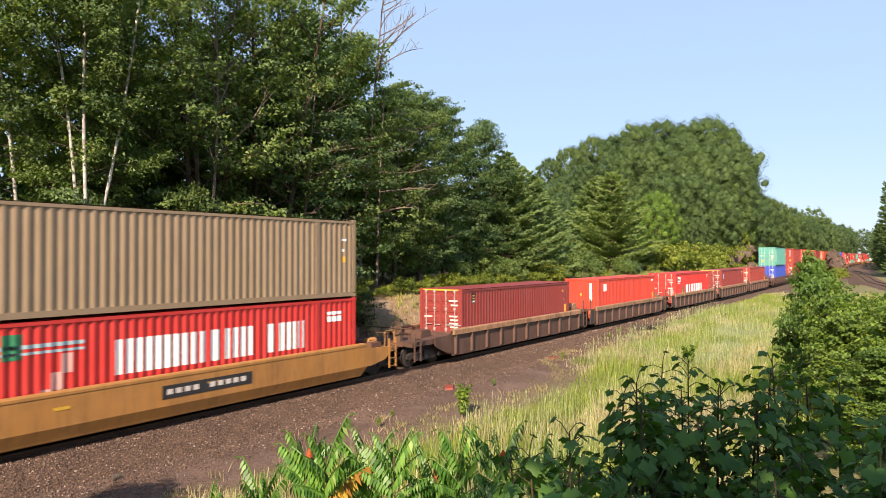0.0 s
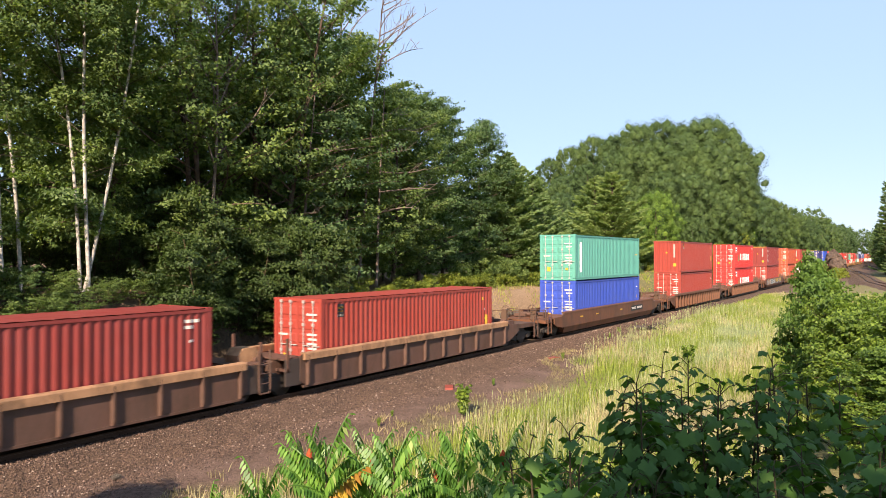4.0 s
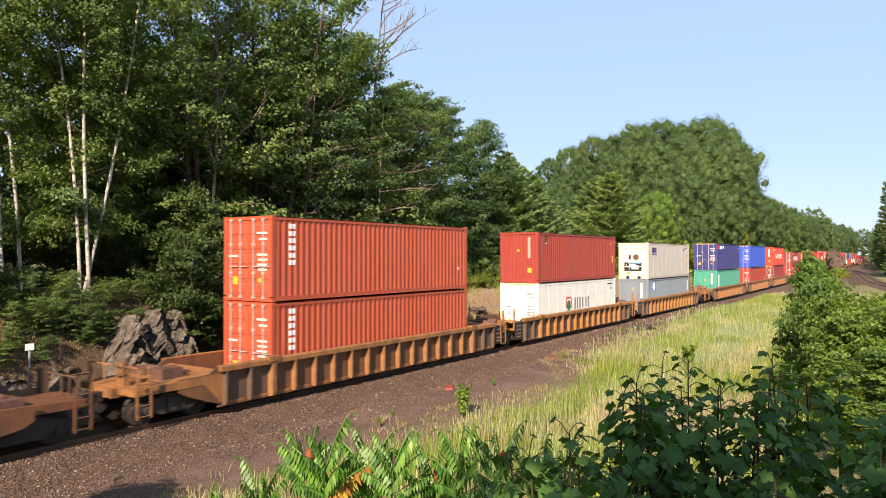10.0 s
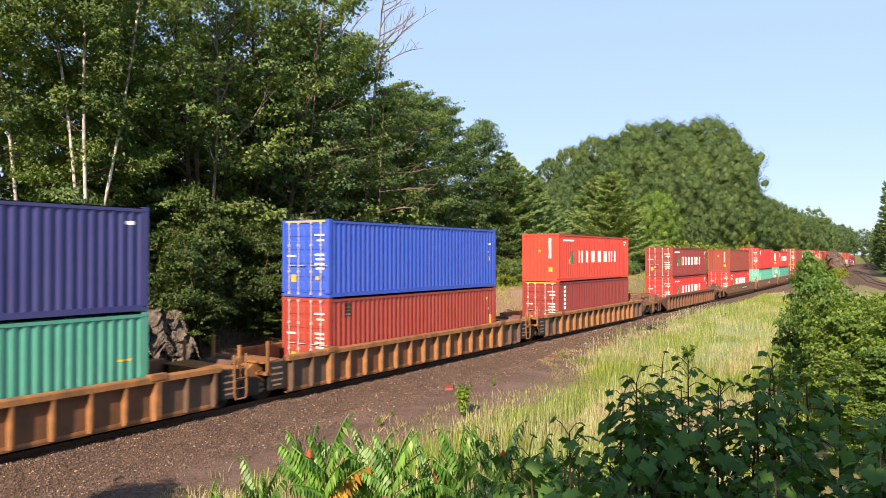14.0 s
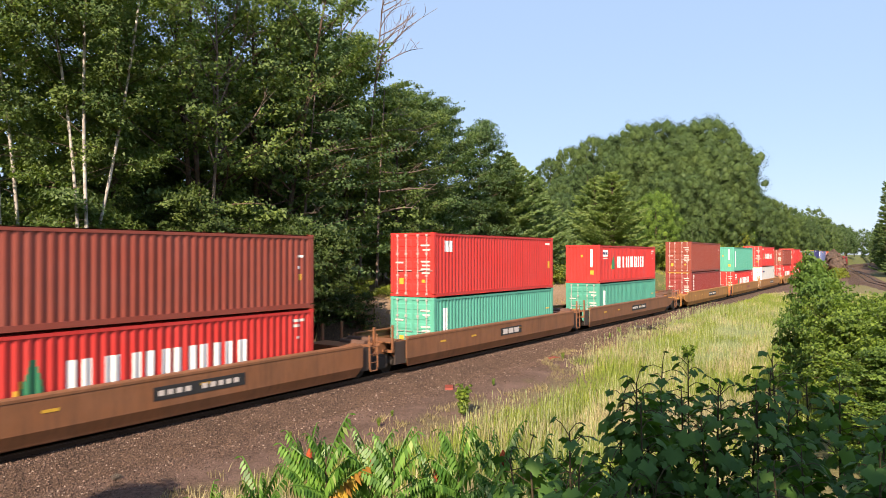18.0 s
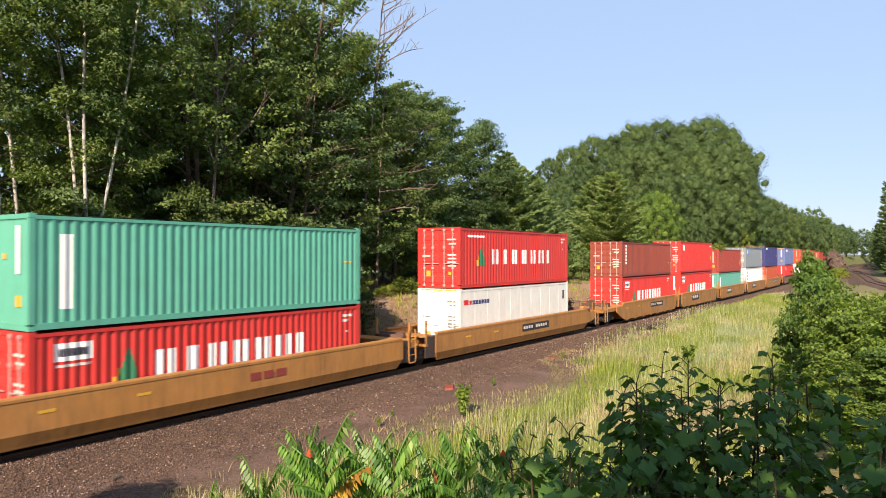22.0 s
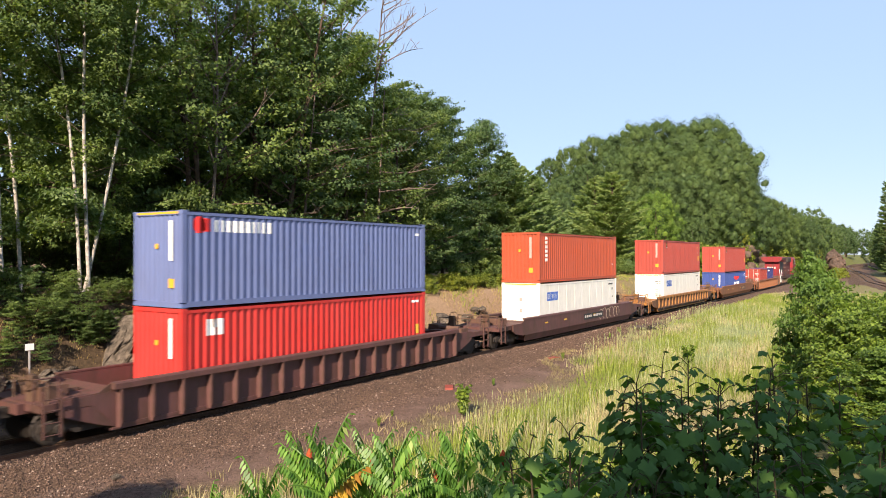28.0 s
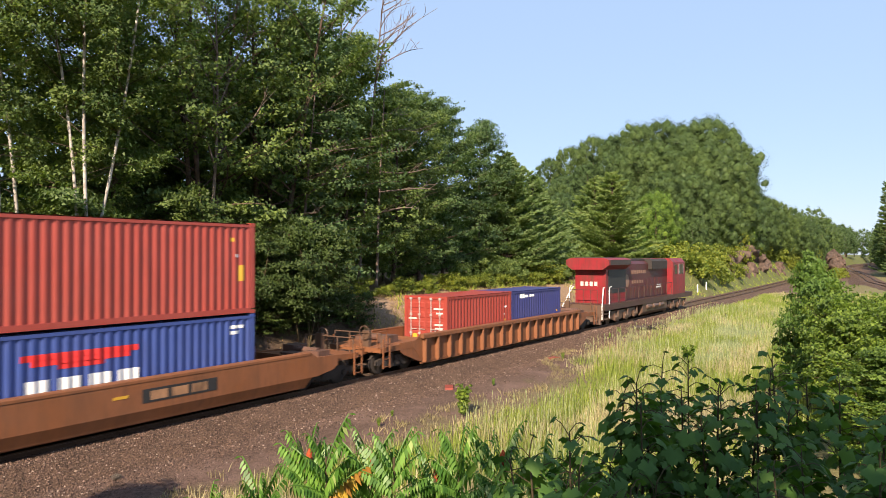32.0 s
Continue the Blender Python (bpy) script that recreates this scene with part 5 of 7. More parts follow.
    side = [(-2.8, 0.52), (-2.3, 0.34), (-1.7, 0.62), (-1.3, 0.34), (-0.7, 0.34), (-0.35, 0.6), (0.35, 0.6), (0.7, 0.34), (1.3, 0.34), (1.7, 0.62), (2.3, 0.34), (2.8, 0.52), (2.7, 0.98), (-2.7, 0.98)]
    for x in (4.7, 18.4):
        truck = part("bogie", Shape().plate(side, -1.32, -1.14).plate(side, 1.14, 1.32).box(-2.5, 2.5, -1.1, 1.1, 0.62, 0.9), dusty, root, Matrix.Translation((x, 0, 0)), "dusty three-axle truck")
        for dx in (-2.0, 0.0, 2.0):
            for m in (Matrix.Identity(4), Matrix.Rotation(math.pi, 4, "Z")):
                part("wheel", wheel, MAT["rail"], truck, Matrix.Translation((dx, 0, 0.52)) @ m)
            part("axle_box", cached("axle_box", lambda: Shape().box(-0.22, 0.22, -1.44, -1.3, 0.32, 0.8).tube([(0, -1.5, 0.54), (0, -1.42, 0.54)], [0.14, 0.16], 10).mesh("axle_box")), dusty, truck, Matrix.Translation((dx, 0, 0)))
            part("spring", cached("loco_spring", lambda: Shape().tube([(0.45, -1.38, 0.5), (0.45, -1.38, 1.0)], [0.1, 0.1], 8).mesh("spring")), dusty, truck, Matrix.Translation((dx, 0, 0)))
    rails = Shape()
    rails.tube([(1.5, -1.47, 2.55), (16.3, -1.47, 2.55)], [0.02, 0.02], 5)
    for i in range(11):
        rails.rod((1.6 + i * 1.45, -1.47, 1.5), (1.6 + i * 1.45, -1.47, 2.55), 0.018, 5)
    rails.tube([(0.35, -1.0, 2.5), (0.35, 1.0, 2.5)], [0.02, 0.02], 5)
    for y in (-1.0, -0.5, 0.0, 0.5, 1.0):
        rails.rod((0.35, y, 1.5), (0.35, y, 2.5), 0.018, 5)
    part("handrail", rails, MAT["loco_dirty"], root)
    for y in (-1.42, 1.42):
        part("step_rail", Shape().tube([(0.05, y, 0.55), (0.05, y, 1.4), (1.05, y * 0.8, 2.62), (1.25, y * 0.8, 2.65)], [0.035] * 4, 6), MAT["mark_white"], root, None, "white painted step handrail")
        part("step_rail", Shape().tube([(1.3, y * 1.03, 0.55), (1.3, y * 1.03, 2.45), (1.42, y * 1.03, 2.68), (1.75, y * 1.03, 2.7)], [0.035] * 4, 6), MAT["mark_white"], root, None, "white painted step handrail")
    part("stairs", Shape().box(0.3, 1.25, -1.45, -1.0, 0.5, 0.56).box(0.4, 1.25, -1.45, -1.0, 0.85, 0.9).box(0.3, 1.25, 1.0, 1.45, 0.5, 0.56), dusty, root)
    part("coupler", Shape().box(-0.35, 0.2, -0.15, 0.15, 0.72, 1.0).box(-0.5, -0.25, -0.2, 0.14, 0.7, 1.05), dusty, root)
    part("rear_light", Shape().box(1.52, 1.55, -0.12, 0.12, 3.95, 4.15), MAT["mark_white"], root)
    part("crest", Shape().tube([(6.1, -1.03, 2.95), (6.1, -1.0, 2.95)], [0.5, 0.5], 12), MAT["mark_dull"], root, None, "faded gold crest")
    for i in range(4):
        part("marking", cached("loco_figure", lambda: Shape().box(1.537, 1.549, -0.11, 0.11, 2.72, 3.02).mesh("marking")), MAT["mark_faint"], root, Matrix.Translation((0, 0.62 - i * 0.34, 0)))
    for i in range(8):
        part("marking", cached("loco_letter", lambda: Shape().box(0, 0.26, -1.013, -1.003, 3.45, 3.72).mesh("marking")), MAT["mark_dull"], root, Matrix.Translation((7.2 + i * 0.44, 0, 0)))
    for i in range(7):
        part("marking", cached("loco_small", lambda: Shape().box(0, 0.24, -1.032, -1.023, 2.72, 2.95).mesh("marking")), MAT["mark_dull"], root, Matrix.Translation((7.2 + i * 0.40, 0, 0)))
    part("marking", Shape().box(13.3, 14.6, -1.034, -1.024, 2.2, 2.32).box(13.4, 14.5, -1.034, -1.024, 2.42, 2.5), MAT["offwhite"], root)
    tagged(root, "red diesel freight locomotive with sooty radiators and white step rails", "locomotive")
    RIDERS.append((root, s + long / 2, 0.0, 0.0, -long / 2))
    return root


locomotive(684.2)


# ---- trees and plants ----
def leaf_quads(rng, centres, normals, size, stretch=1.5):
    """Pointed four-cornered leaves at the centres, facing roughly along the normals."""
    n = len(centres)
    nrm = normals + rng.normal(0, 0.55, (n, 3))
    nrm /= np.linalg.norm(nrm, axis=1, keepdims=True) + 1e-9
    ref = rng.normal(0, 1, (n, 3))
    a = np.cross(nrm, ref)
    a /= np.linalg.norm(a, axis=1, keepdims=True) + 1e-9
    b = np.cross(nrm, a)
    s = (size * rng.uniform(0.6, 1.3, n))[:, None]
    a, b = a * s * 0.5 * stretch, b * s * 0.5
    bend = nrm * s * 0.12
    return np.stack([centres - a, centres - b * 0.9 + bend, centres + a, centres + b * 0.9 + bend], axis=1)


def leaf_tris(rng, centres, normals, size):
    """Small three-cornered leaves for trees that stand off."""
    n = len(centres)
    nrm = normals + rng.normal(0, 0.5, (n, 3))
    nrm /= np.linalg.norm(nrm, axis=1, keepdims=True) + 1e-9
    a = np.cross(nrm, rng.normal(0, 1, (n, 3)))
    a /= np.linalg.norm(a, axis=1, keepdims=True) + 1e-9
    b = np.cross(nrm, a)
    s = (size * rng.uniform(0.6, 1.35, n))[:, None]
    return np.stack([centres - a * s * 0.75, centres + a * s * 0.4 - b * s * 0.48, centres + a * s * 0.5 + b * s * 0.42], axis=1)


def clump_leaves(rng, spots, radius, per, size, flat=0.7, corners=4):
    """Leaves gathered in clumps round the spots, denser towards each clump's skin."""
    out = []
    for (x, y, z), r in zip(spots, radius):
        d = rng.normal(0, 1, (per, 3))
        d /= np.linalg.norm(d, axis=1, keepdims=True)
        rad = r * rng.uniform(0.25, 1.0, per) ** 0.45
        lump = 1 + 0.22 * np.sin(3.1 * d[:, 0] + 5 * x) * np.cos(2.7 * d[:, 1] + 3 * z)
        p = d * (rad * lump)[:, None] * np.array([1, 1, flat]) + np.array([x, y, z])
        out.append((leaf_quads if corners == 4 else leaf_tris)(rng, p, d * np.array([1, 1, 0.8]) + np.array([0, 0, 0.5]), size))
    return np.concatenate(out)


def limb(s, rng, a, b, r0, r1, bow=0.15, steps=4, sides=6):
    a, b = Vector(a), Vector(b)
    d = b - a
    side = Vector((rng.uniform(-1, 1), rng.uniform(-1, 1), rng.uniform(-0.4, 0.8))) * d.length * bow
    pts = [a + d * t + side * math.sin(math.pi * t) * 0.6 for t in [i / steps for i in range(steps + 1)]]
    s.tube(pts, [r0 + (r1 - r0) * i / steps for i in range(steps + 1)], sides, False)
    return pts


def along(pts, t):
    k = t * (len(pts) - 1)
    i = min(len(pts) - 2, int(k))
    return pts[i].lerp(pts[i + 1], min(1.0, k - i))


def broadleaf(seed, high, wide, clumps, per, leaf, clear=0.3, trunk=0.2, lean=0.06, forks=1, lump=0.2, twig=0.22, behind=0.0):
    """Meshes of one broadleaf tree: wood and crown."""
    rng = np.random.default_rng(seed)
    wood = Shape()
    tops = []
    for k in range(forks):
        off = Vector((rng.uniform(-0.5, 0.5), rng.uniform(-0.5, 0.5), 0)) * (forks > 1)
        tip = Vector((rng.uniform(-1, 1) * lean * high, rng.uniform(-1, 1) * lean * high, high * rng.uniform(0.86, 0.96))) + off * 3
        tops.append(limb(wood, rng, off - Vector((0, 0, 0.6)), tip, trunk, 0.03, 0.06, 9, 8))
    spots, radius = [], []
    for i in range(clumps):
        f = (i + rng.uniform(0, 1)) / clumps
        t = clear + (1 - clear) * f
        pts = tops[i % forks]
        reach = wide * (0.30 + 1.2 * math.sin(math.pi * min(1, 0.22 + 0.72 * f)) ** 1.2) * rng.uniform(0.15, 0.62)
        ang = i * 2.4 + rng.uniform(-0.5, 0.5)
        core = along(pts, t * 0.95)
        spot = Vector((core.x + math.cos(ang) * reach, core.y + math.sin(ang) * reach, high * t + rng.uniform(-0.4, 0.5)))
        spot += Vector((0.48, 0.88, 0)) * behind * wide * (1 - 0.7 * f)
        if i % (7 if twig < 0.2 else 3) == 0:
            start = along(pts, max(0.06, t * 0.95 - 0.55 * reach / high))
            limb(wood, rng, start, spot, 0.008 + trunk * twig * (1 - f), 0.006, 0.3, 4, 5)
        spots.append(spot)
        radius.append(wide * lump * rng.uniform(0.65, 1.3))
    crown = quads("crown", clump_leaves(rng, spots, radius, per, leaf, 0.7, 3), 3)
    return wood.mesh("trunk", True), crown


def shrub(seed, high, wide, clumps, per, leaf, lump=0.3):
    """A many-stemmed bush, leafy to the ground."""
    rng = np.random.default_rng(seed)
    wood, spots, radius = Shape(), [], []
    for i in range(clumps):
        ang, f = i * 2.4 + rng.uniform(-0.4, 0.4), (i + 0.5) / clumps
        r = wide * math.sqrt(f) * rng.uniform(0.7, 1.0)
        z = high * (0.06 + 0.94 * math.sqrt(max(0.0, 1 - 0.9 * f * f)) * rng.uniform(0.08, 1.0) ** 0.8)
        spot = Vector((math.cos(ang) * r, math.sin(ang) * r, z))
        if i % 3 == 0:
            wood.tube([(spot.x * 0.3, spot.y * 0.3, -0.3), (spot.x * 0.6, spot.y * 0.6, z * 0.55), spot], [0.025, 0.016, 0.006], 5, False)
        spots.append(spot)
        radius.append(wide * lump * rng.uniform(0.7, 1.3))
    return wood.mesh("trunk", True), quads("crown", clump_leaves(rng, spots, radius, per, leaf, 0.85, 3), 3)


def conifer(seed, high, wide, tiers, clear=0.05):
    """A white pine: separate whorls of boughs, each a flat spray of long soft needles, with gaps between."""
    rng = np.random.default_rng(seed)
    wood = Shape().tube([(0, 0, -0.5), (0.05, 0, high * 0.5), (0, 0.04, high)], [wide * 0.055, wide * 0.035, 0.02], 7, False)
    out = []
    for i in range(tiers):
        t = clear + (1 - clear) * i / tiers
        reach = wide * (1 - t) ** 0.68 * rng.uniform(0.72, 1.12)
        boughs = 8
        for k in range(boughs):
            ang = k * math.tau / boughs + i * 0.8 + rng.uniform(-0.3, 0.3)
            z0 = high * (t + rng.uniform(-0.5, 0.5) * (1 - clear) / tiers)
            r1 = reach * rng.uniform(0.6, 1.08)
            lift = r1 * rng.uniform(0.05, 0.42)
            ca, sa = math.cos(ang), math.sin(ang)
            tip = Vector((ca * r1, sa * r1, z0 + lift))
            wood.tube([(0, 0, z0), (ca * r1 * 0.5, sa * r1 * 0.5, z0 + lift * 0.25), tip], [0.05, 0.03, 0.01], 4, False)
            n = max(20, int(62 * r1))
            f = rng.uniform(0.12, 1.0, n) ** 0.75
            lat = rng.normal(0, 1, n) * (0.06 + 0.24 * r1 * f * (1.2 - f))
            c = np.stack([ca * r1 * f - sa * lat, sa * r1 * f + ca * lat, z0 + lift * f * f + rng.normal(0, 0.06, n)], 1)
            d = np.stack([ca + rng.normal(0, 0.45, n), sa + rng.normal(0, 0.45, n), 0.25 + rng.normal(0, 0.35, n)], 1)
            d /= np.linalg.norm(d, axis=1, keepdims=True)
            s = np.cross(d, rng.normal(0, 1, (n, 3)))
            s /= np.linalg.norm(s, axis=1, keepdims=True) + 1e-9
            long = rng.uniform(0.16, 0.36, n)[:, None]
            out.append(np.stack([c - d * long * 0.5 - s * 0.085, c - d * long * 0.5 + s * 0.085, c + d * long], axis=1))
    return wood.mesh("trunk", True), quads("crown", np.concatenate(out), 3)


def plant_tree(meshes, x, y, turn, size, bark, leaf, label, category="tree", group="", z=None, name="tree"):
    root = new(name)
    part("trunk", meshes[0], MAT[bark], root)
    part("crown", meshes[1], MAT[leaf], root)
    if len(meshes) > 2:
        part("branchwork", meshes[2], MAT["bark"], root, None, "thin dark birch branches")
    tagged(root, label, category, group)
    root.matrix_basis = Matrix.LocRotScale((x, y, ground_z(x, y) if z is None else z), Euler((0, 0, turn)), (size, size, size * random.uniform(0.94, 1.06)))
    return root


def plant_bush(meshes, x, y, turn, size, leaf, label, group="", tall=1.0):
    root = new("bush")
    part("branchwork", meshes[0], MAT["stem"], root)
    part("foliage", meshes[1], MAT[leaf], root)
    tagged(root, label, "bush", group)
    root.matrix_basis = Matrix.LocRotScale((x, y, ground_z(x, y)), Euler((0, 0, turn)), (size, size, size * tall))
    return root


def spray_leaves(rng, spot, out, r, per, leaf, flat=0.3):
    """One flat spray of leaves at a bough's end, drooping at its rim; out: the way the bough grows."""
    rho, ang = np.sqrt(rng.uniform(0, 1, per)), rng.uniform(0, math.tau, per)
    ca, sa = np.cos(ang) * rho, np.sin(ang) * rho
    ragged = r * (1 + 0.35 * np.sin(3 * ang + spot[0] * 5) + 0.2 * np.sin(7 * ang + spot[1] * 9))
    p = np.stack([ca * ragged, sa * ragged, -0.32 * r * rho ** 2 + rng.normal(0, flat * 0.5 * r, per)], 1)
    p += np.outer(ca * out.x + sa * out.y, (0, 0, out.z)) * r + np.array(spot)
    n = np.stack([0.5 * ca + 0.5 * out.x, 0.5 * sa + 0.5 * out.y, np.full(per, 0.75)], 1)
    return leaf_tris(rng, p, n, leaf)


def bough_tree(seed, high, wide, boughs, sprays, per, leaf, clear=0.2, trunk=0.2, tip=(0, 0), forks=1, rise=0.5, spray=0.75, bare=0.0, lobe=0.0, stout=0.3, open_side=0.0):
    """A tree of separate boughs, each set with flat sprays of leaves, so that light and dark lie in layers."""
    rng = np.random.default_rng(seed)
    wood, stems, out = Shape(), [], []
    twigs = Shape() if stout < 0.1 else wood
    for k in range(forks):
        off = Vector((rng.uniform(-0.35, 0.35), rng.uniform(-0.35, 0.35), 0)) * (forks > 1)
        end = Vector((tip[0] + rng.uniform(-0.03, 0.03) * high, tip[1] + rng.uniform(-0.03, 0.03) * high, high * rng.uniform(0.9, 0.98))) + off * 6
        stems.append(limb(wood, rng, off - Vector((0, 0, 0.6)), end, trunk, 0.03, 0.05, 10, 8))
    for i in range(boughs):
        f = (i + rng.uniform(0, 1)) / boughs
        t = clear + (0.99 - clear) * f
        base = along(stems[i % forks], t)
        ang = i * 2.4 + rng.uniform(-0.6, 0.6)
        full = math.sin(math.pi * min(1.0, 0.26 + 0.70 * f)) ** 0.8 * (1 + lobe * math.sin(2 * ang + 9 * f))
        reach = wide * full * rng.uniform(0.55, 1.1)
        if open_side and f < open_side and math.cos(ang + 2.07) > -0.25:
            if rng.uniform() < 0.85:
                continue
            reach *= 0.4
        lift = reach * (rise * (0.25 + f) + rng.uniform(-0.25, 0.25))
        end = base + Vector((math.cos(ang) * reach, math.sin(ang) * reach, lift))
        pts = limb(twigs, rng, base, end, 0.010 + trunk * stout * (1 - f), 0.008, 0.22, 4, 5)
        if rng.uniform() < bare:
            continue
        grow = (end - base).normalized()
        for k in range(sprays):
            g = 0.28 + 0.74 * (k + rng.uniform(0, 0.9)) / sprays
            side = Vector((-grow.y, grow.x, 0)) * rng.normal(0, 0.26) * reach * g
            spot = along(pts, min(1.0, g)) + side + Vector((0, 0, rng.normal(0.05, 0.22)))
            out.append(spray_leaves(rng, spot, grow, spray * rng.uniform(0.6, 1.25), per, leaf))
    top = stems[0][-1]
    for k in range(3):
        out.append(spray_leaves(rng, top + Vector((rng.normal(0, 0.4), rng.normal(0, 0.4), -0.3 * k)), Vector((0, 0, 1)), spray * 0.8, per, leaf))
    meshes = (wood.mesh("trunk", True), quads("crown", np.concatenate(out), 3))
    return meshes + (twigs.mesh("branchwork", True),) if stout < 0.1 else meshes


CORE = np.array([[(0.0, 0.0, 1.0), (math.cos(a), math.sin(a), 0.35), (math.cos(a + 1.0472), math.sin(a + 1.0472), 0.35)] for a in [k * 1.0472 for k in range(6)]]
                + [[(math.cos(a), math.sin(a), 0.35), (math.cos(a + 0.5), math.sin(a + 0.5), -0.55), (math.cos(a + 1.0472), math.sin(a + 1.0472), 0.35)] for a in [k * 1.0472 for k in range(6)]]
                + [[(math.cos(a + 0.5), math.sin(a + 0.5), -0.55), (math.cos(a + 1.547), math.sin(a + 1.547), -0.55), (math.cos(a + 1.0472), math.sin(a + 1.0472), 0.35)] for a in [k * 1.0472 for k in range(6)]])


def dome_tree(seed, high, wide, tufts, per, leaf, low=0.16):
    """A full rounded crown: upright tufts set close over a dome, each leafy all round."""
    rng = np.random.default_rng(seed)
    wood = Shape().tube([(0, 0, -0.6), (0.1, 0.05, high * 0.4), (0, 0, high * 0.85)], [0.3, 0.22, 0.05], 7, False)
    out = []
    for i in range(tufts):
        f = (i + 0.5) / tufts
        z = 1 - 1.75 * f
        ring, ang = math.sqrt(max(0.0, 1 - z * z)), i * 2.39996 + rng.uniform(-0.25, 0.25)
        r = wide * rng.uniform(0.66, 1.08) * (1 + 0.13 * math.sin(2.3 * ang + seed) * ring)
        mid = high * (0.5 + low * 0.5)
        spot = Vector((math.cos(ang) * ring * r, math.sin(ang) * ring * r, mid + z * (high - mid) * rng.uniform(0.88, 1.02)))
        d = rng.normal(0, 1, (per, 3))
        d /= np.linalg.norm(d, axis=1, keepdims=True)
        k = wide * rng.uniform(0.10, 0.24)
        p = d * (k * rng.uniform(0.5, 1.0, per) ** 0.4)[:, None] * np.array([1, 1, 1.25])
        p[:, :2] *= (1 - 0.35 * np.clip(p[:, 2:] / k, -0.5, 1))
        out.append((CORE * np.array([0.5 * k, 0.5 * k, 0.6 * k])) @ np.array([[math.cos(ang), math.sin(ang), 0], [-math.sin(ang), math.cos(ang), 0], [0.25 * math.cos(ang), 0.25 * math.sin(ang), 1]]) + np.array(spot))
        p += np.array(spot)
        n = d + 0.8 * np.array([math.cos(ang) * ring, math.sin(ang) * ring, z]) + np.array([0, 0, 0.3])
        out.append(leaf_tris(rng, p, 1.5 * n, leaf))
    return wood.mesh("trunk", True), quads("crown", np.concatenate(out), 3)


BIRCHES = [bough_tree(11 + k, 18.5, 3.3, 66, 6, 84, 0.105, 0.16, 0.072, ((-1.9, 2.6), (0.2, -0.2), (1.3, -1.7))[k], 1, 0.75, 0.62, 0.0, 0.0, 0.06, 0.36) for k in range(3)]
OAKS = [bough_tree(31 + k, 17.0, 5.0, 74, 7, 78, 0.15, 0.10, 0.2, (0, 0), 1, 0.55, 0.78, 0.0, 0.2) for k in range(3)]
AIRY = [bough_tree(41 + k, 17.5, 4.9, 84, 6, 66, 0.14, 0.18, 0.17, (0.3, 0), 3, 0.8, 0.66, 0.14, 0.25) for k in range(2)]
HILL = [dome_tree(51 + k, 17.0, 6.0, 150, 230, 0.152, (0.0, 0.1, 0.05)[k]) for k in range(3)]
FAR = [broadleaf(61 + k, 15.0, 7.0, 70, 84, 0.45, 0.06, 0.25, 0.04, 1, 0.22) for k in range(2)]
DEEP = [dome_tree(64 + k, 15.0, 5.6, 70, 34, 0.36, 0.0) for k in range(3)]
PINES = [conifer(71 + k, 13.0, 7.4, 21) for k in range(3)]
SPRUCE = conifer(76, 26.0, 3.9, 26)
SHRUBS = [shrub(81 + k, 2.6, 1.9, 30, 115, 0.135, 0.27) for k in range(3)]
FAR_BRUSH = [shrub(90 + k, 2.6, 1.9, 24, 45, 0.26, 0.30) for k in range(2)]
BRUSH = [bough_tree(84 + k, 3.0, 1.7, 34, 4, 56, 0.10, 0.05, 0.03, (0, 0), 4, 0.5, 0.36) for k in range(3)]
THICKET = [bough_tree(87 + k, 5.4, 1.12, 58, 5, 44, 0.112, 0.04, 0.03, (0, 0), 5, 0.5, 0.31) for k in range(2)]
ROUND = [bough_tree(97 + k, 4.2, 1.75, 66, 5, 46, 0.105, 0.03, 0.03, (0, 0), 1, 0.45, 0.36) for k in range(2)]
EDGE = [bough_tree(95 + k, 5.0, 2.2, 20, 6, 72, 0.105, 0.34, 0.05, (0, 0), 2, 0.15, 0.5) for k in range(2)]

rnd = random.Random(5)
# birches at the near end of the wood
for x, y, k, size in ((14.3, 26.1, 0, 1.0), (14.6, 26.0, 1, 1.06), (14.5, 26.5, 2, 1.0), (12.9, 27.6, 0, 1.05), (12.2, 27.4, 1, 0.98)):
    plant_tree(BIRCHES[k], x, y, rnd.uniform(-0.25, 0.25), size, "birch", "leaf_birch", "tall slender birch tree with white trunk above the rock cut", "birch tree", "birches by the track")
# the wood behind the track
for x, y, s in ((29.4, 29.0, 1.0), (33.4, 29.4, 0.93), (37.6, 29.6, 0.84), (42.0, 30.4, 0.86), (46.5, 31.5, 0.84), (53.0, 32, 0.80), (19.5, 33, 0.95), (24.0, 31.5, 0.8)):
    plant_tree(OAKS[rnd.randrange(3)], x + rnd.uniform(-0.6, 0.6), y, rnd.uniform(0, 6.28), s, "bark", "leaf_oak" if rnd.random() < 0.6 else "leaf_dark", "tall leafy oak tree in the wood beside the railway", "tree", "trees of the wood")
for x, y, s in ((21.2, 27.8, 1.04), (25.4, 28.6, 1.10)):
    plant_tree(AIRY[rnd.randrange(2)], x, y, rnd.uniform(0, 6.28), s, "bark", "leaf_oak", "tall open-crowned oak with sky showing between its boughs", "tree", "trees of the wood")
for x, y, s in ((22, 36, 0.85), (28, 36, 0.95), (37, 37, 1.0), (46, 38, 0.9), (12, 41, 1.3), (3, 36, 1.3), (-5, 33, 1.2)):
    plant_tree(FAR[rnd.randrange(2)], x, y, rnd.uniform(0, 6.28), s, "bark", "leaf_dark", "tall leafy oak tree in the wood beside the railway", "tree", "trees of the wood")
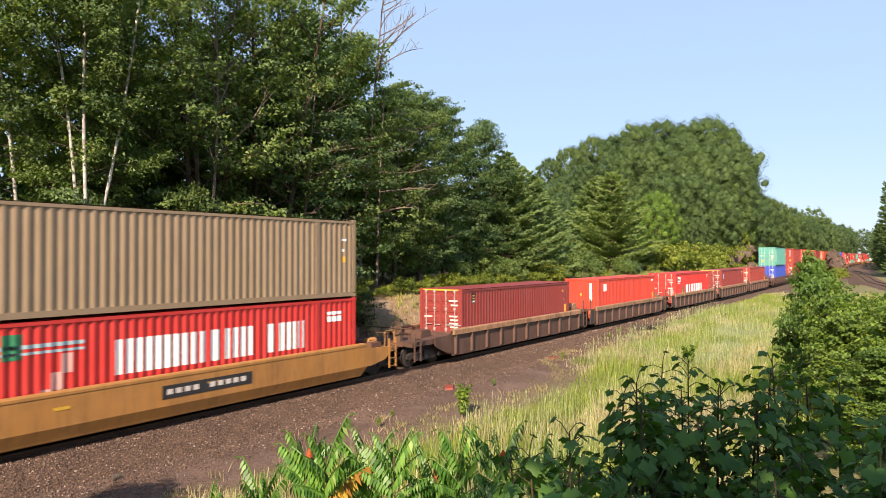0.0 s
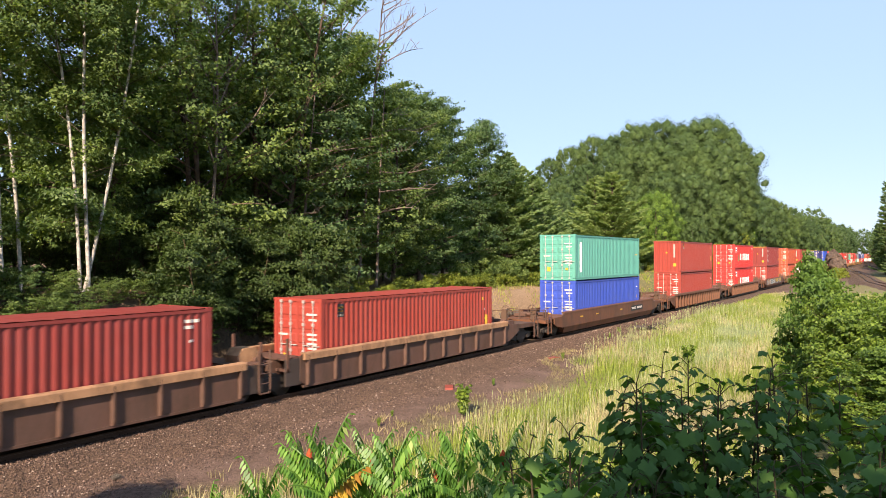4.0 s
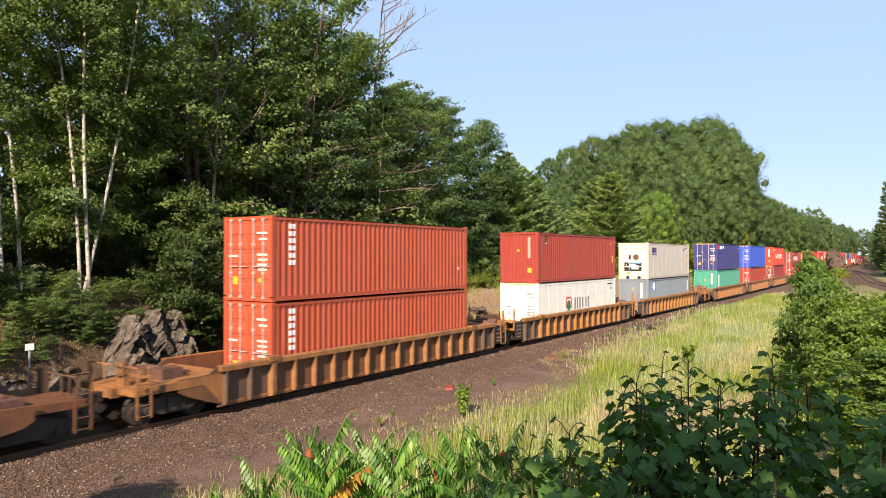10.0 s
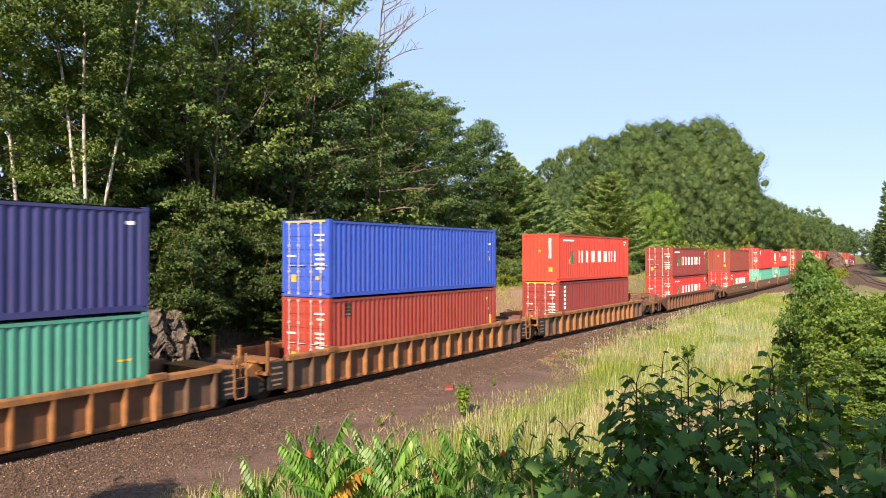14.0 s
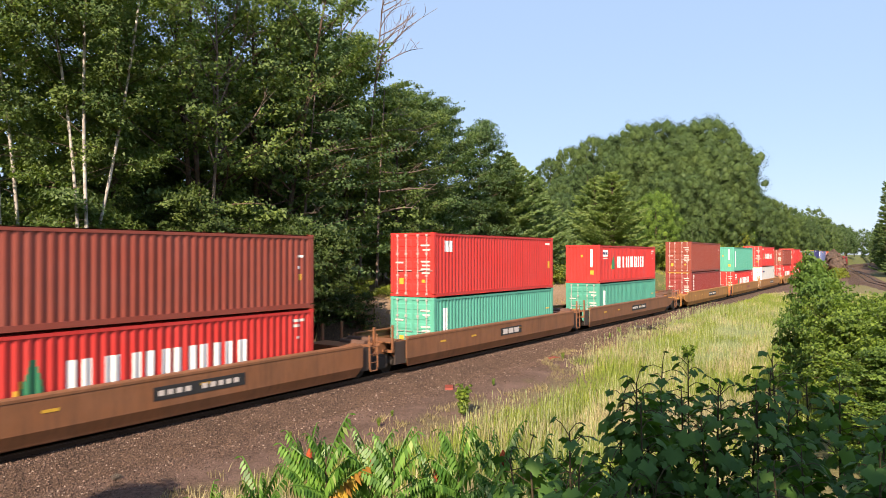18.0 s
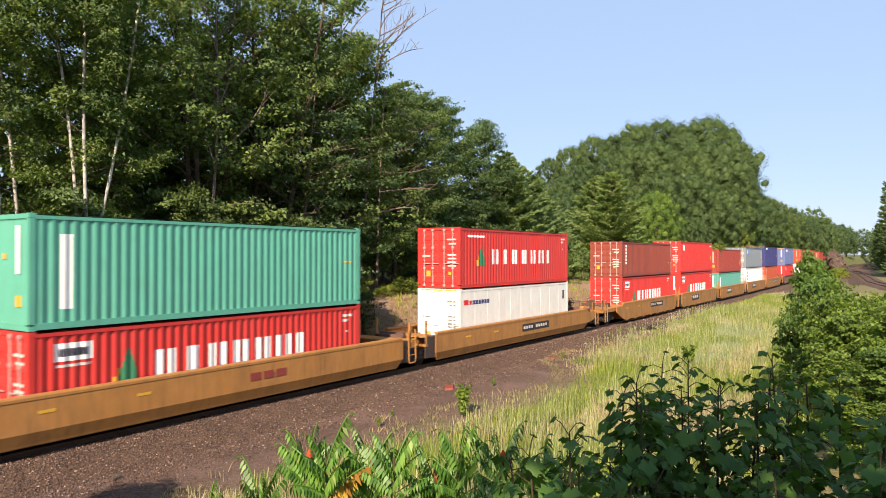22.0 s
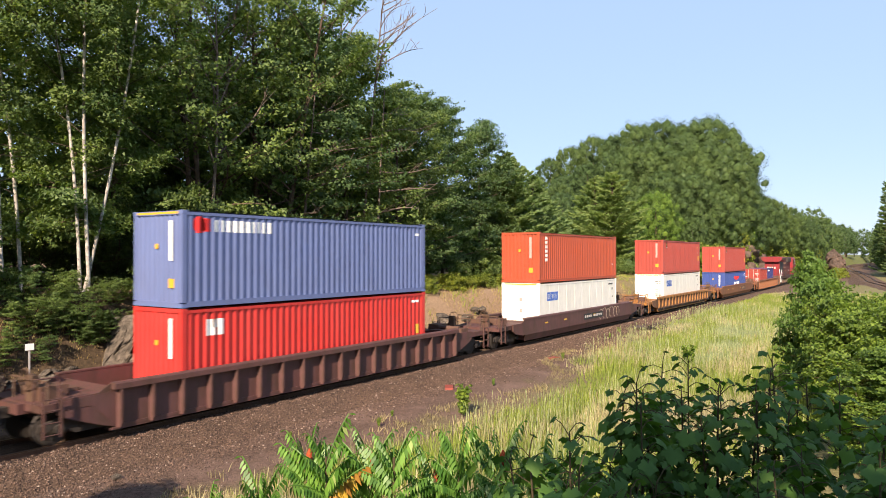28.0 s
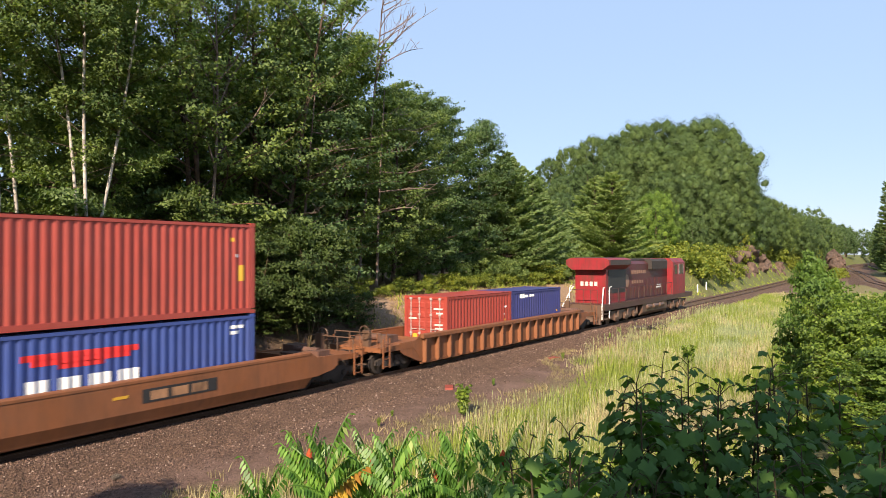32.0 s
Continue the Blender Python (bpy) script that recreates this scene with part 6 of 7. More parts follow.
# pines along the edge
for x, y, s in ((55.5, 31.0, 0.86), (60, 33.0, 0.88), (66.0, 33.5, 0.82), (72.5, 35.6, 0.74), (84.5, 31.9, 0.97), (95, 38.5, 0.92), (77, 39, 0.85)):
    plant_tree(PINES[rnd.randrange(3)], x, y, rnd.uniform(0, 6.28), s, "bark", "needle", "green white pine with layered drooping boughs", "pine tree", "pines by the railway")
# the wooded knoll: tall poplars along its crest, lower trees before them
def crest(rows, leaf, label):
    for x, y, top in rows:
        tree = HILL[rnd.randrange(3)]
        size = (top + 0.8 - ground_z(x, y)) / max(v.co.z for v in tree[1].vertices)
        plant_tree(tree, x, y, rnd.uniform(0, 6.28), size, "bark", leaf, label, "tree", "trees of the knoll")


crest(((137.0, 65.3, 24.8), (139.3, 61.8, 27.8), (142.0, 57.8, 29.6), (145.7, 54.2, 31.3), (148.4, 50.2, 32.7), (152.1, 46.5, 34.4), (154.9, 42.5, 34.5), (157.6, 39.0, 34.6), (158.4, 36.6, 32.7), (157.6, 34.4, 27.8),
       (127.6, 57.8, 20.1), (130.1, 54.1, 23.4), (132.8, 50.0, 25.0), (135.6, 45.9, 25.9), (138.4, 41.8, 26.7), (140.9, 38.1, 26.7), (143.4, 35.5, 25.9), (146.7, 33.0, 23.7)), "leaf_far", "tall rounded poplar on the wooded knoll")
crest(((149.5, 30.5, 17.6), (161.9, 30.0, 18.6), (174.5, 30.0, 17.8), (193.2, 30.0, 17.9), (212.3, 29.8, 17.8), (231.9, 29.3, 17.3), (181, 31, 15.5), (202, 32, 16.5), (108.5, 50, 16.4), (118, 44, 19), (125, 37.5, 19.5), (131.3, 34.5, 19.5), (133.9, 32.0, 17.5), (114, 35.5, 11.5), (122, 32, 11), (103, 47, 14)), "leaf_far", "leafy tree on the knoll's slope")
crest(((109.4, 34.3, 14.6), (106, 36.5, 10), (146, 33.0, 14.2), (137, 31, 11), (152, 29.5, 11.5)), "leaf_lime", "light green leafy tree at the knoll's foot")
# the depth of the wood behind its edge
for i in range(21):
    x = -10 + 4.4 * i + rnd.uniform(-1.5, 1.5)
    plant_tree(DEEP[rnd.randrange(3)], x, 41 + rnd.uniform(0, 9), rnd.uniform(0, 6.28), rnd.uniform(0.75, 0.95) if x < 14 else rnd.uniform(0.5, 0.62), "bark", "leaf_dark", "leafy tree deep in the wood", "tree", "trees of the wood")
for i in range(12):
    x = -2 + 4.0 * i + rnd.uniform(-1, 1)
    plant_tree(DEEP[rnd.randrange(3)], x, 34 + rnd.uniform(0, 3), rnd.uniform(0, 6.28), rnd.uniform(0.32, 0.42), "bark", "leaf_dark", "low leafy sapling deep in the wood", "tree", "trees of the wood")
# young growth on the slopes of the far cut
for i in range(44):
    x = 138 + 4.0 * i + rnd.uniform(-1.5, 1.5)
    plant_tree(DEEP[rnd.randrange(3)], x, track_y(x) + rnd.uniform(6.5, 11.0), rnd.uniform(0, 6.28), rnd.uniform(0.25, 0.45), "bark", "leaf_brush" if i % 3 else "leaf_far", "young leafy tree on the slope of the far cut", "tree", "young trees of the far cut")
# woods that line the far straight, both sides, and close it
for i in range(30):
    x = 200 + 11 * i + rnd.uniform(-4, 4)
    for side in (1, -1):
        y = track_y(x) + 8 + 7 * rnd.random() if side > 0 else min(26.3, 5.7 + 0.075 * (x - 158)) - 6.5 - 6 * rnd.random()
        plant_tree(DEEP[rnd.randrange(3)], x, y, rnd.uniform(0, 6.28), (rnd.uniform(0.72, 0.9) if x < 300 else rnd.uniform(1.05, 1.3)) if side > 0 else rnd.uniform(1.0, 1.25), "bark", "leaf_far", "leafy tree in the woods along the far straight", "tree", "far woods")
for i in range(46):
    x = 225 + 5.5 * i + rnd.uniform(-3, 3)
    plant_tree(DEEP[rnd.randrange(3)], x, track_y(min(x, 430)) + rnd.uniform(9, 34), rnd.uniform(0, 6.28), rnd.uniform(0.4, 0.62), "bark", "leaf_far", "leafy tree in the woods along the far straight", "tree", "far woods")
for i in range(16):
    x = 600 + rnd.uniform(-15, 40)
    plant_tree(DEEP[rnd.randrange(3)], x, -22 + 6.0 * i, rnd.uniform(0, 6.28), rnd.uniform(1.25, 1.6), "bark", "leaf_far", "leafy tree in the woods along the far straight", "tree", "far woods")
for x, y, s in ((230, 8.5, 1.05), (201, 5.2, 0.92), (216, 6.6, 0.62), (192, 1.5, 1.0), (214, 5.6, 0.8)):
    plant_tree(SPRUCE, x, y, rnd.uniform(0, 6.28), s, "bark", "needle", "tall dark pine beyond the second track", "pine tree", "pines beyond the second track")

# brush on the bank behind the track
for i in range(52):
    x = 2.0 + 1.9 * i + rnd.uniform(-0.8, 0.8)
    if 27.5 < x < 42.0 or (x > 42 and rnd.random() < 0.35) or (x < 19 and rnd.random() < 0.85):
        continue
    y = track_y(x) + (6.3 if x < 33 else 8.6) + rnd.uniform(-0.4, 1.8)
    plant_bush(SHRUBS[rnd.randrange(3)] if x > 33 else BRUSH[rnd.randrange(3)], x, y, rnd.uniform(0, 6.28), rnd.uniform(0.55, 1.3), rnd.choice(["leaf_oak", "leaf_dark", "leaf_oak", "leaf_brush"]) if x > 33 else "leaf_shaded", "leafy green brush on the bank above the track", "brush on the bank", rnd.uniform(0.85, 1.2))
for i in range(18):
    x = 30.0 + 1.6 * i + rnd.uniform(-0.5, 0.5)
    plant_bush(SHRUBS[rnd.randrange(3)], x, track_y(x) + rnd.uniform(6.6, 8.4), rnd.uniform(0, 6.28), rnd.uniform(0.38, 0.6), "leaf_brush", "low yellow-green brush on the dry bank", "brush on the bank", 0.8)
for i in range(64):
    x = 90 + 2.8 * i + rnd.uniform(-1, 1)
    plant_bush(FAR_BRUSH[rnd.randrange(2)], x, track_y(x) + (rnd.uniform(7.0, 9.5) if 124 < x < 188 else rnd.uniform(4.3, 9.0)), rnd.uniform(0, 6.28), rnd.uniform(0.7, 1.3), "leaf_brush", "yellow-green brush on top of the rock cut", "brush on the rock cut", 1.0)
# brush at the wood's edge, shade painted in by the darkened leaf colour
for i in range(14):
    x = 17.8 + 0.75 * i + rnd.uniform(-0.3, 0.3)
    plant_bush(BRUSH[rnd.randrange(3)], x, track_y(x) + rnd.uniform(4.9, 6.4), rnd.uniform(0, 6.28), rnd.uniform(0.5, 0.75), "leaf_shaded", "low shaded brush at the edge of the wood", "brush at the wood's edge", rnd.uniform(0.7, 1.0))
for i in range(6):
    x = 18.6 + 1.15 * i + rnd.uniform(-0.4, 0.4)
    plant_bush(EDGE[i % 2], x, track_y(x) + rnd.uniform(4.6, 6.0), rnd.uniform(0, 6.28), rnd.uniform(0.8, 1.05), "leaf_shaded", "tall leafy brush at the edge of the wood", "brush at the wood's edge", rnd.uniform(1.0, 1.2))
for x, y, k in ((9.0, 25.0, 0.5), (10.0, 25.2, 0.6), (10.9, 24.9, 0.5), (11.7, 25.3, 0.6), (12.5, 25.0, 0.45), (13.2, 25.4, 0.5), (14.0, 25.0, 0.4), (14.9, 25.1, 0.42), (15.8, 25.2, 0.35), (9.8, 24.4, 0.3), (11.2, 24.3, 0.35), (12.4, 24.5, 0.32), (17.0, 25.4, 0.4), (10.6, 26.4, 0.55), (12.0, 26.8, 0.5), (10.3, 24.1, 0.4), (11.8, 24.1, 0.4), (12.2, 24.6, 0.5), (12.7, 24.7, 0.52), (13.2, 24.5, 0.5), (13.8, 24.4, 0.45), (14.3, 24.3, 0.4), (11.6, 24.6, 0.5), (13.4, 24.3, 0.4), (14.3, 24.5, 0.36), (15.2, 24.5, 0.34), (16.1, 24.5, 0.34), (17.0, 24.6, 0.38),):
    plant_bush(BRUSH[rnd.randrange(3)], x, y, rnd.uniform(0, 6.28), 0.75 * k, "leaf_oak", "low leafy brush above the rock outcrop", "brush on the bank", 0.8)
# undergrowth behind the birches, its dimness put into the leaf colour
for i in range(15):
    x = 9.0 + 1.0 * i + rnd.uniform(-0.4, 0.4)
    plant_bush(BRUSH[rnd.randrange(3)], x, 28.6 + rnd.uniform(0, 2.2), rnd.uniform(0, 6.28), rnd.uniform(0.6, 1.0), "leaf_shaded", "dim leafy undergrowth beneath the birches", "undergrowth of the wood", rnd.uniform(0.9, 1.3))
# the thicket on the near bank
for x, y, s, top in ((22.3, 2.8, 0.55, 4.3), (24.6, 3.4, 0.66, 4.78), (27.5, 3.3, 0.42, 3.9), (24.2, 1.5, 0.6, 3.6), (18.5, 1.9, 0.58, 3.55), (20.4, 2.2, 0.58, 3.9), (17.5, 0.9, 0.62, 3.75), (19.5, 0.6, 0.7, 3.9), (15.5, 0.9, 0.55, 3.1), (14.5, 1.45, 0.45, 2.3), (13.2, 0.5, 0.55, 2.5), (16.8, 1.75, 0.5, 2.7), (21.5, -0.5, 0.8, 3.9), (16.2, -0.4, 0.7, 3.5), (23.2, 2.9, 0.3, 4.3), (21.3, 2.75, 0.3, 3.6), (19.6, 1.4, 0.35, 3.7), (26.2, 2.1, 0.4, 3.3), (22.0, 1.2, 0.35, 3.8), (28.5, 2.6, 0.4, 3.2)):
    rounded = s > 0.54
    plant_bush((ROUND if rounded else THICKET)[rnd.randrange(2)], x, y - 0.5, rnd.uniform(0, 6.28), s, "leaf_lime" if x > 22.2 and y > 2.3 else "leaf_bush", "dense bright green bush on the grassy bank", "thicket on the near bank", (top - ground_z(x, y)) / (4.3 if rounded else 5.75) / s)


# ---- rocks ----
def rock_mesh(seed, flatness=0.8):
    rng = np.random.default_rng(seed)
    bm = bmesh.new()
    bmesh.ops.create_icosphere(bm, subdivisions=3, radius=1.0)
    planes = [(Vector(rng.normal(0, 1, 3)).normalized(), rng.uniform(0.36, 0.74)) for _ in range(30)]
    for v in bm.verts:
        p = v.co.copy()
        for d, h in planes:
            over = p.dot(d) - h
            if over > 0:
                p -= d * over * 0.92
        k = noise.noise(p * 1.7 + Vector((seed, 0, 0))) * 0.16 + noise.noise(p * 5 + Vector((0, seed, 0))) * 0.06
        p *= 1 + k
        v.co = Vector((p.x, p.y, p.z * flatness))
    me = bpy.data.meshes.new("rock")
    bm.to_mesh(me)
    bm.free()
    return me


ROCKS = [rock_mesh(101 + k, 0.75 + 0.12 * (k % 3)) for k in range(5)]


def put_rock(x, y, z, sx, sy, sz, turn, matter, label, group):
    ob = part("rock", ROCKS[rnd.randrange(5)], MAT[matter])
    ob.matrix_basis = Matrix.LocRotScale((x, y, z), Euler((rnd.uniform(-0.3, 0.3), rnd.uniform(-0.3, 0.3), turn)), (sx, sy, sz))
    return tagged(ob, label, "rock", group)


def bedrock(x0, x1, y, z0, high, seed, label):
    """A fractured face of bedrock: flat facets at odd angles with dark cracks between them."""
    nx, nz = int((x1 - x0) / 0.07), int(high / 0.07)
    s = Shape()
    block = {}
    for i in range(nx + 1):
        for j in range(nz + 1):
            u, v = i / nx, j / nz
            p = Vector(((x1 - x0) * u, 0.35 * v * high, high * v))
            q = Vector((p.x * 2.3 + 0.5 * p.z + 0.15 * noise.noise(p * 2.0), seed, p.z * 1.75 - 0.45 * p.x))
            near = noise.voronoi(q * 0.42)[1][0]
            block[i, j] = (round(near.x, 3), round(near.z, 3))
            gap, cells = noise.voronoi(q)
            c = cells[0]
            tilt = Vector((noise.noise(c * 7.1), 0, noise.noise(c * 5.3 + Vector((9, 0, 0)))))
            out = 0.95 * noise.noise(c * 3.7 + Vector((3, 1, 2))) + 0.5 * noise.noise(q * 0.4) + 0.7 * tilt.dot(q - c) + 0.05 * noise.noise(q * 4) + 0.04 * noise.noise(q * 11) - 0.26 * (1 - smooth01(0.0, 0.07, gap[1] - gap[0]))
            edge = math.sin(math.pi * u) ** 0.4 * (0.75 + 0.25 * noise.noise((u * 6, seed, 0)))
            top = 0.30 * noise.noise((u * 7, 3.0, seed))
            s.v.append((x0 + p.x, y + 0.7 * v * v + 0.5 * (1 - edge) - 0.55 * out * min(1, 4 * u, 4 * (1 - u)), z0 + (p.z + top * v) * edge))
    k = nz + 1
    base = len(s.v)
    for i in range(nx + 1):
        t = s.v[i * k + nz]
        s.v.append((t[0], y + 3.0, t[2] - 0.3))
    blocks = {}
    for i in range(nx):
        for j in range(nz):
            blocks.setdefault(block[i, j], []).append((i * k + j, (i + 1) * k + j, (i + 1) * k + j + 1, i * k + j + 1))
        blocks.setdefault(block[i, nz], []).append((i * k + nz, (i + 1) * k + nz, base + i + 1, base + i))
    root = new("rock_outcrop")
    for faces in blocks.values():
        used = sorted({v for f in faces for v in f})
        place = {v: n for n, v in enumerate(used)}
        piece = Shape()
        piece.v, piece.f = [s.v[v] for v in used], [tuple(place[v] for v in f) for f in faces]
        part("rock_block", piece, MAT["rock"], root)
    return tagged(root, label, "rock", "rocks of the cut")


bedrock(13.6, 17.9, 22.75, -0.5, 4.3, 2.0, "grey fractured bedrock outcrop in the cut")
bedrock(7.6, 13.4, 22.7, -0.5, 2.0, 5.0, "low fractured bedrock ledge in the cut")
for i, (x, y, z, k) in enumerate(((13.0, 22.7, -0.3, 0.4), (18.9, 22.9, -0.1, 0.5), (12.5, 22.6, -0.4, 0.35), (19.7, 23.0, -0.2, 0.4))):
    put_rock(x, y, z, k * 1.15, k * 0.9, k * 1.1, rnd.uniform(0, 6.28), "rock", "grey angular block fallen from the outcrop", "rocks of the cut")
for i in range(16):
    x, k = 8.2 + 0.42 * i + rnd.uniform(-0.2, 0.2), rnd.uniform(0.12, 0.38)
    y = 22.7 + rnd.uniform(0.0, 1.7)
    put_rock(x, y, ground_z(x, y), k * 1.2, k, k * 0.9, rnd.uniform(0, 6.28), "rock", "grey angular block fallen from the outcrop", "rocks of the cut")
for i in range(15):
    x = 34 + 0.8 * i + rnd.uniform(-0.4, 0.4)
    y = track_y(x) + 3.7 + rnd.uniform(0, 1.3)
    k = rnd.uniform(0.45, 0.95)
    put_rock(x, y, ground_z(x, y) + 0.15, k * 1.2, k, k, rnd.uniform(0, 6.28), "rock", "grey angular bedrock lump in the cut", "rocks of the cut")
for i in range(30):
    x = 124 + 2.2 * i + rnd.uniform(-0.8, 0.8)
    y = track_y(x) + 5.2 + rnd.uniform(0, 1.2)
    k = rnd.uniform(1.3, 2.2)
    put_rock(x, y, rnd.uniform(0.2, 2.6), k * 1.5, k * 0.9, k * 1.5, rnd.uniform(-0.3, 0.3), "redrock", "rust-stained rock face of the far cut", "rocks of the far cut")
for i in range(17):
    x = 127 + 2.5 * i + rnd.uniform(-0.8, 0.8)
    y = track_y(x) + 6.6 + rnd.uniform(0, 1.2)
    k = rnd.uniform(1.6, 2.5)
    put_rock(x, y, 3.4 + 1.9 * math.sin(math.pi * i / 16) + rnd.uniform(-0.6, 0.6), k * 1.5, k * 0.9, k * 1.2, rnd.uniform(-0.3, 0.3), "redrock", "rust-stained upper ledge of the far cut", "rocks of the far cut")
for i in range(34):
    x = 205 + 6.0 * i + rnd.uniform(-2, 2)
    plant_tree(DEEP[rnd.randrange(3)], x, track_y(min(x, 430)) + rnd.uniform(5.5, 8.5), rnd.uniform(0, 6.28), rnd.uniform(0.28, 0.42), "bark", "leaf_far", "young leafy tree beside the far straight", "tree", "young trees of the far cut")
for x, y, z, k in ((195, 17.6, 1.0, 2.2), (199, 18.2, 1.6, 2.3), (203, 18.6, 2.6, 2.2), (206.5, 18.9, 3.4, 2.0), (201, 17.4, 1.2, 2.1), (205, 17.9, 2.2, 2.3), (209, 18.4, 2.8, 2.4), (212, 19.0, 3.4, 2.0), (215, 19.6, 1.8, 2.3), (219, 20.0, 0.9, 2.1), (207, 17.0, 0.4, 1.9), (212, 17.8, 0.7, 2.0), (218, 20.9, 3.4, 2.4), (223, 21.0, 4.2, 2.6), (229, 21.2, 4.6, 2.8), (235, 20.8, 3.8, 2.8), (241, 20.6, 2.2, 2.6), (226, 19.8, 1.6, 2.6), (233, 19.4, 1.2, 2.6)):
    put_rock(x, y, 0.85 * z + 1.1, k * 1.4, k * 0.8, k * 1.05, rnd.uniform(-0.4, 0.4), "redrock", "red-brown rock bluff between the two tracks", "rock bluff between the tracks")
for x, y, k in ((192, 17.0, 0.9), (197, 16.0, 0.8), (203, 20.4, 0.9), (216, 17.8, 0.9), (222, 19.6, 1.1), (187, 17.0, 0.8), (183, 16.4, 0.7)):
    plant_bush(SHRUBS[rnd.randrange(3)], x, y, rnd.uniform(0, 6.28), k, "leaf_brush", "leafy brush round the rock bluff", "brush round the bluff", 1.1)
put_rock(9.55, 15.86, -0.42, 0.22, 0.19, 0.17, 0.4, "rock", "pale loose stone on the cinder", "loose stones")


# ---- grass, stones ----
def grass_edge(x):
    """How far the grass reaches towards the track."""
    e = 13.3 - 0.10 * max(0.0, x - 12) * (1 - smooth01(24, 30, x)) - 0.7 * smooth01(24, 30, x)
    e += 2.6 * smooth01(27.5, 35, x) + 1.7 * smooth01(44, 58, x) + 1.6 * smooth01(56, 70, x)
    e += 0.9 * smooth01(34, 38, x) * (1 - smooth01(46, 50, x))
    return e + 0.5 * noise.noise((x * 0.33, 7.0, 0)) + 0.45 * noise.noise((x * 1.1, 2.0, 0))


# patches of one kind of grass: middle, half lengths, kind, height
PATCHES = ((29.5, 11.6, 3.6, 2.0, "green", 0.85), (44.0, 12.9, 3.6, 1.7, "green", 0.8), (60.0, 16.6, 10.0, 1.7, "green", 0.6),
           (45.5, 10.3, 4.0, 1.5, "sage", 0.8), (54.0, 11.5, 5.0, 2.0, "sage", 0.8), (36.0, 9.0, 3.0, 1.2, "sage", 0.8), (84.0, 18.0, 12.0, 2.0, "green", 0.4),
           (31.5, 13.6, 1.6, 0.9, "dry", 0.35), (52.5, 14.9, 3.0, 0.9, "dry", 0.5), (72.0, 15.0, 7.0, 1.6, "green", 0.5), (22.8, 11.0, 3.4, 1.4, "green", 0.8), (41.0, 15.3, 6.5, 1.6, "tan", 0.28), (39.3, 15.0, 4.0, 1.5, "tan", 0.25), (10.5, 8.8, 5.5, 3.4, "dry", 0.72))


def grass(count, seed, x0, x1, y0, tall, wide):
    """Blades of the meadow, sorted by kind."""
    rng = random.Random(seed)
    kinds = {"green": [], "dry": [], "sage": [], "tan": []}
    done = 0
    while done < count:
        x = x0 + (x1 - x0) * rng.random() ** 1.8
        y = rng.uniform(y0, 20.5)
        e = grass_edge(x)
        if y > e - 0.9 * rng.random() ** 2:
            continue
        wave = noise.noise((x * 0.16, y * 0.3, 5.0)) + 0.7 * noise.noise((x * 0.5, y * 0.9, 1.0))
        kind, k = ("green" if 1.3 * wave + rng.gauss(0.0, 0.42) + 0.3 * smooth01(32, 42, x) > 0.0 else "dry"), 1.0
        for px, py, rx, ry, what, high in PATCHES:
            q = math.hypot((x - px) / rx, (y - py) / ry) + 0.6 * wave
            if q < 1.0 and rng.random() < 2.2 * (1.05 - q):
                kind, k = what, high + 0.25 * (q + 0.2)
        z = ground_z(x, y)
        h = tall * (1 - 0.35 * smooth01(32, 48, x)) * k * rng.uniform(0.4, 1.1) * (0.45 + 0.55 * smooth01(0.0, 2.5, e - y)) * (1.0 + 0.35 * noise.noise((x * 0.9, y * 0.9, 8.0)))
        w = wide * (1 + max(0.0, x - 30) * 0.02) * rng.uniform(0.7, 1.3)
        a = rng.uniform(0, 6.28)
        dx, dy = math.cos(a) * w / 2, math.sin(a) * w / 2
        lx, ly = rng.gauss(0.04, 0.13) * h, rng.gauss(0, 0.13) * h
        kinds[kind] += [(x - dx, y - dy, z - 0.03), (x + dx, y + dy, z - 0.03), (x + lx * 0.6 + dx * 0.7, y + ly * 0.6 + dy * 0.7, z + h * 0.65), (x + lx, y + ly, z + h)]
        done += 1
    for kind, label in (("green", "tall fresh green grass beside the track"), ("dry", "tall dry straw-coloured grass beside the track"), ("sage", "patches of pale sage-green grass beside the track"), ("tan", "a patch of low tan dead grass beside the track")):
        tagged(part(kind + "_grass", quads(kind + "_grass", kinds[kind]), MAT["grass_slope" if kind == "tan" else "grass_" + kind]), label, "grass", kind="stuff")


grass(150000, 3, 4.0, 105, 2.0, 0.80, 0.019)


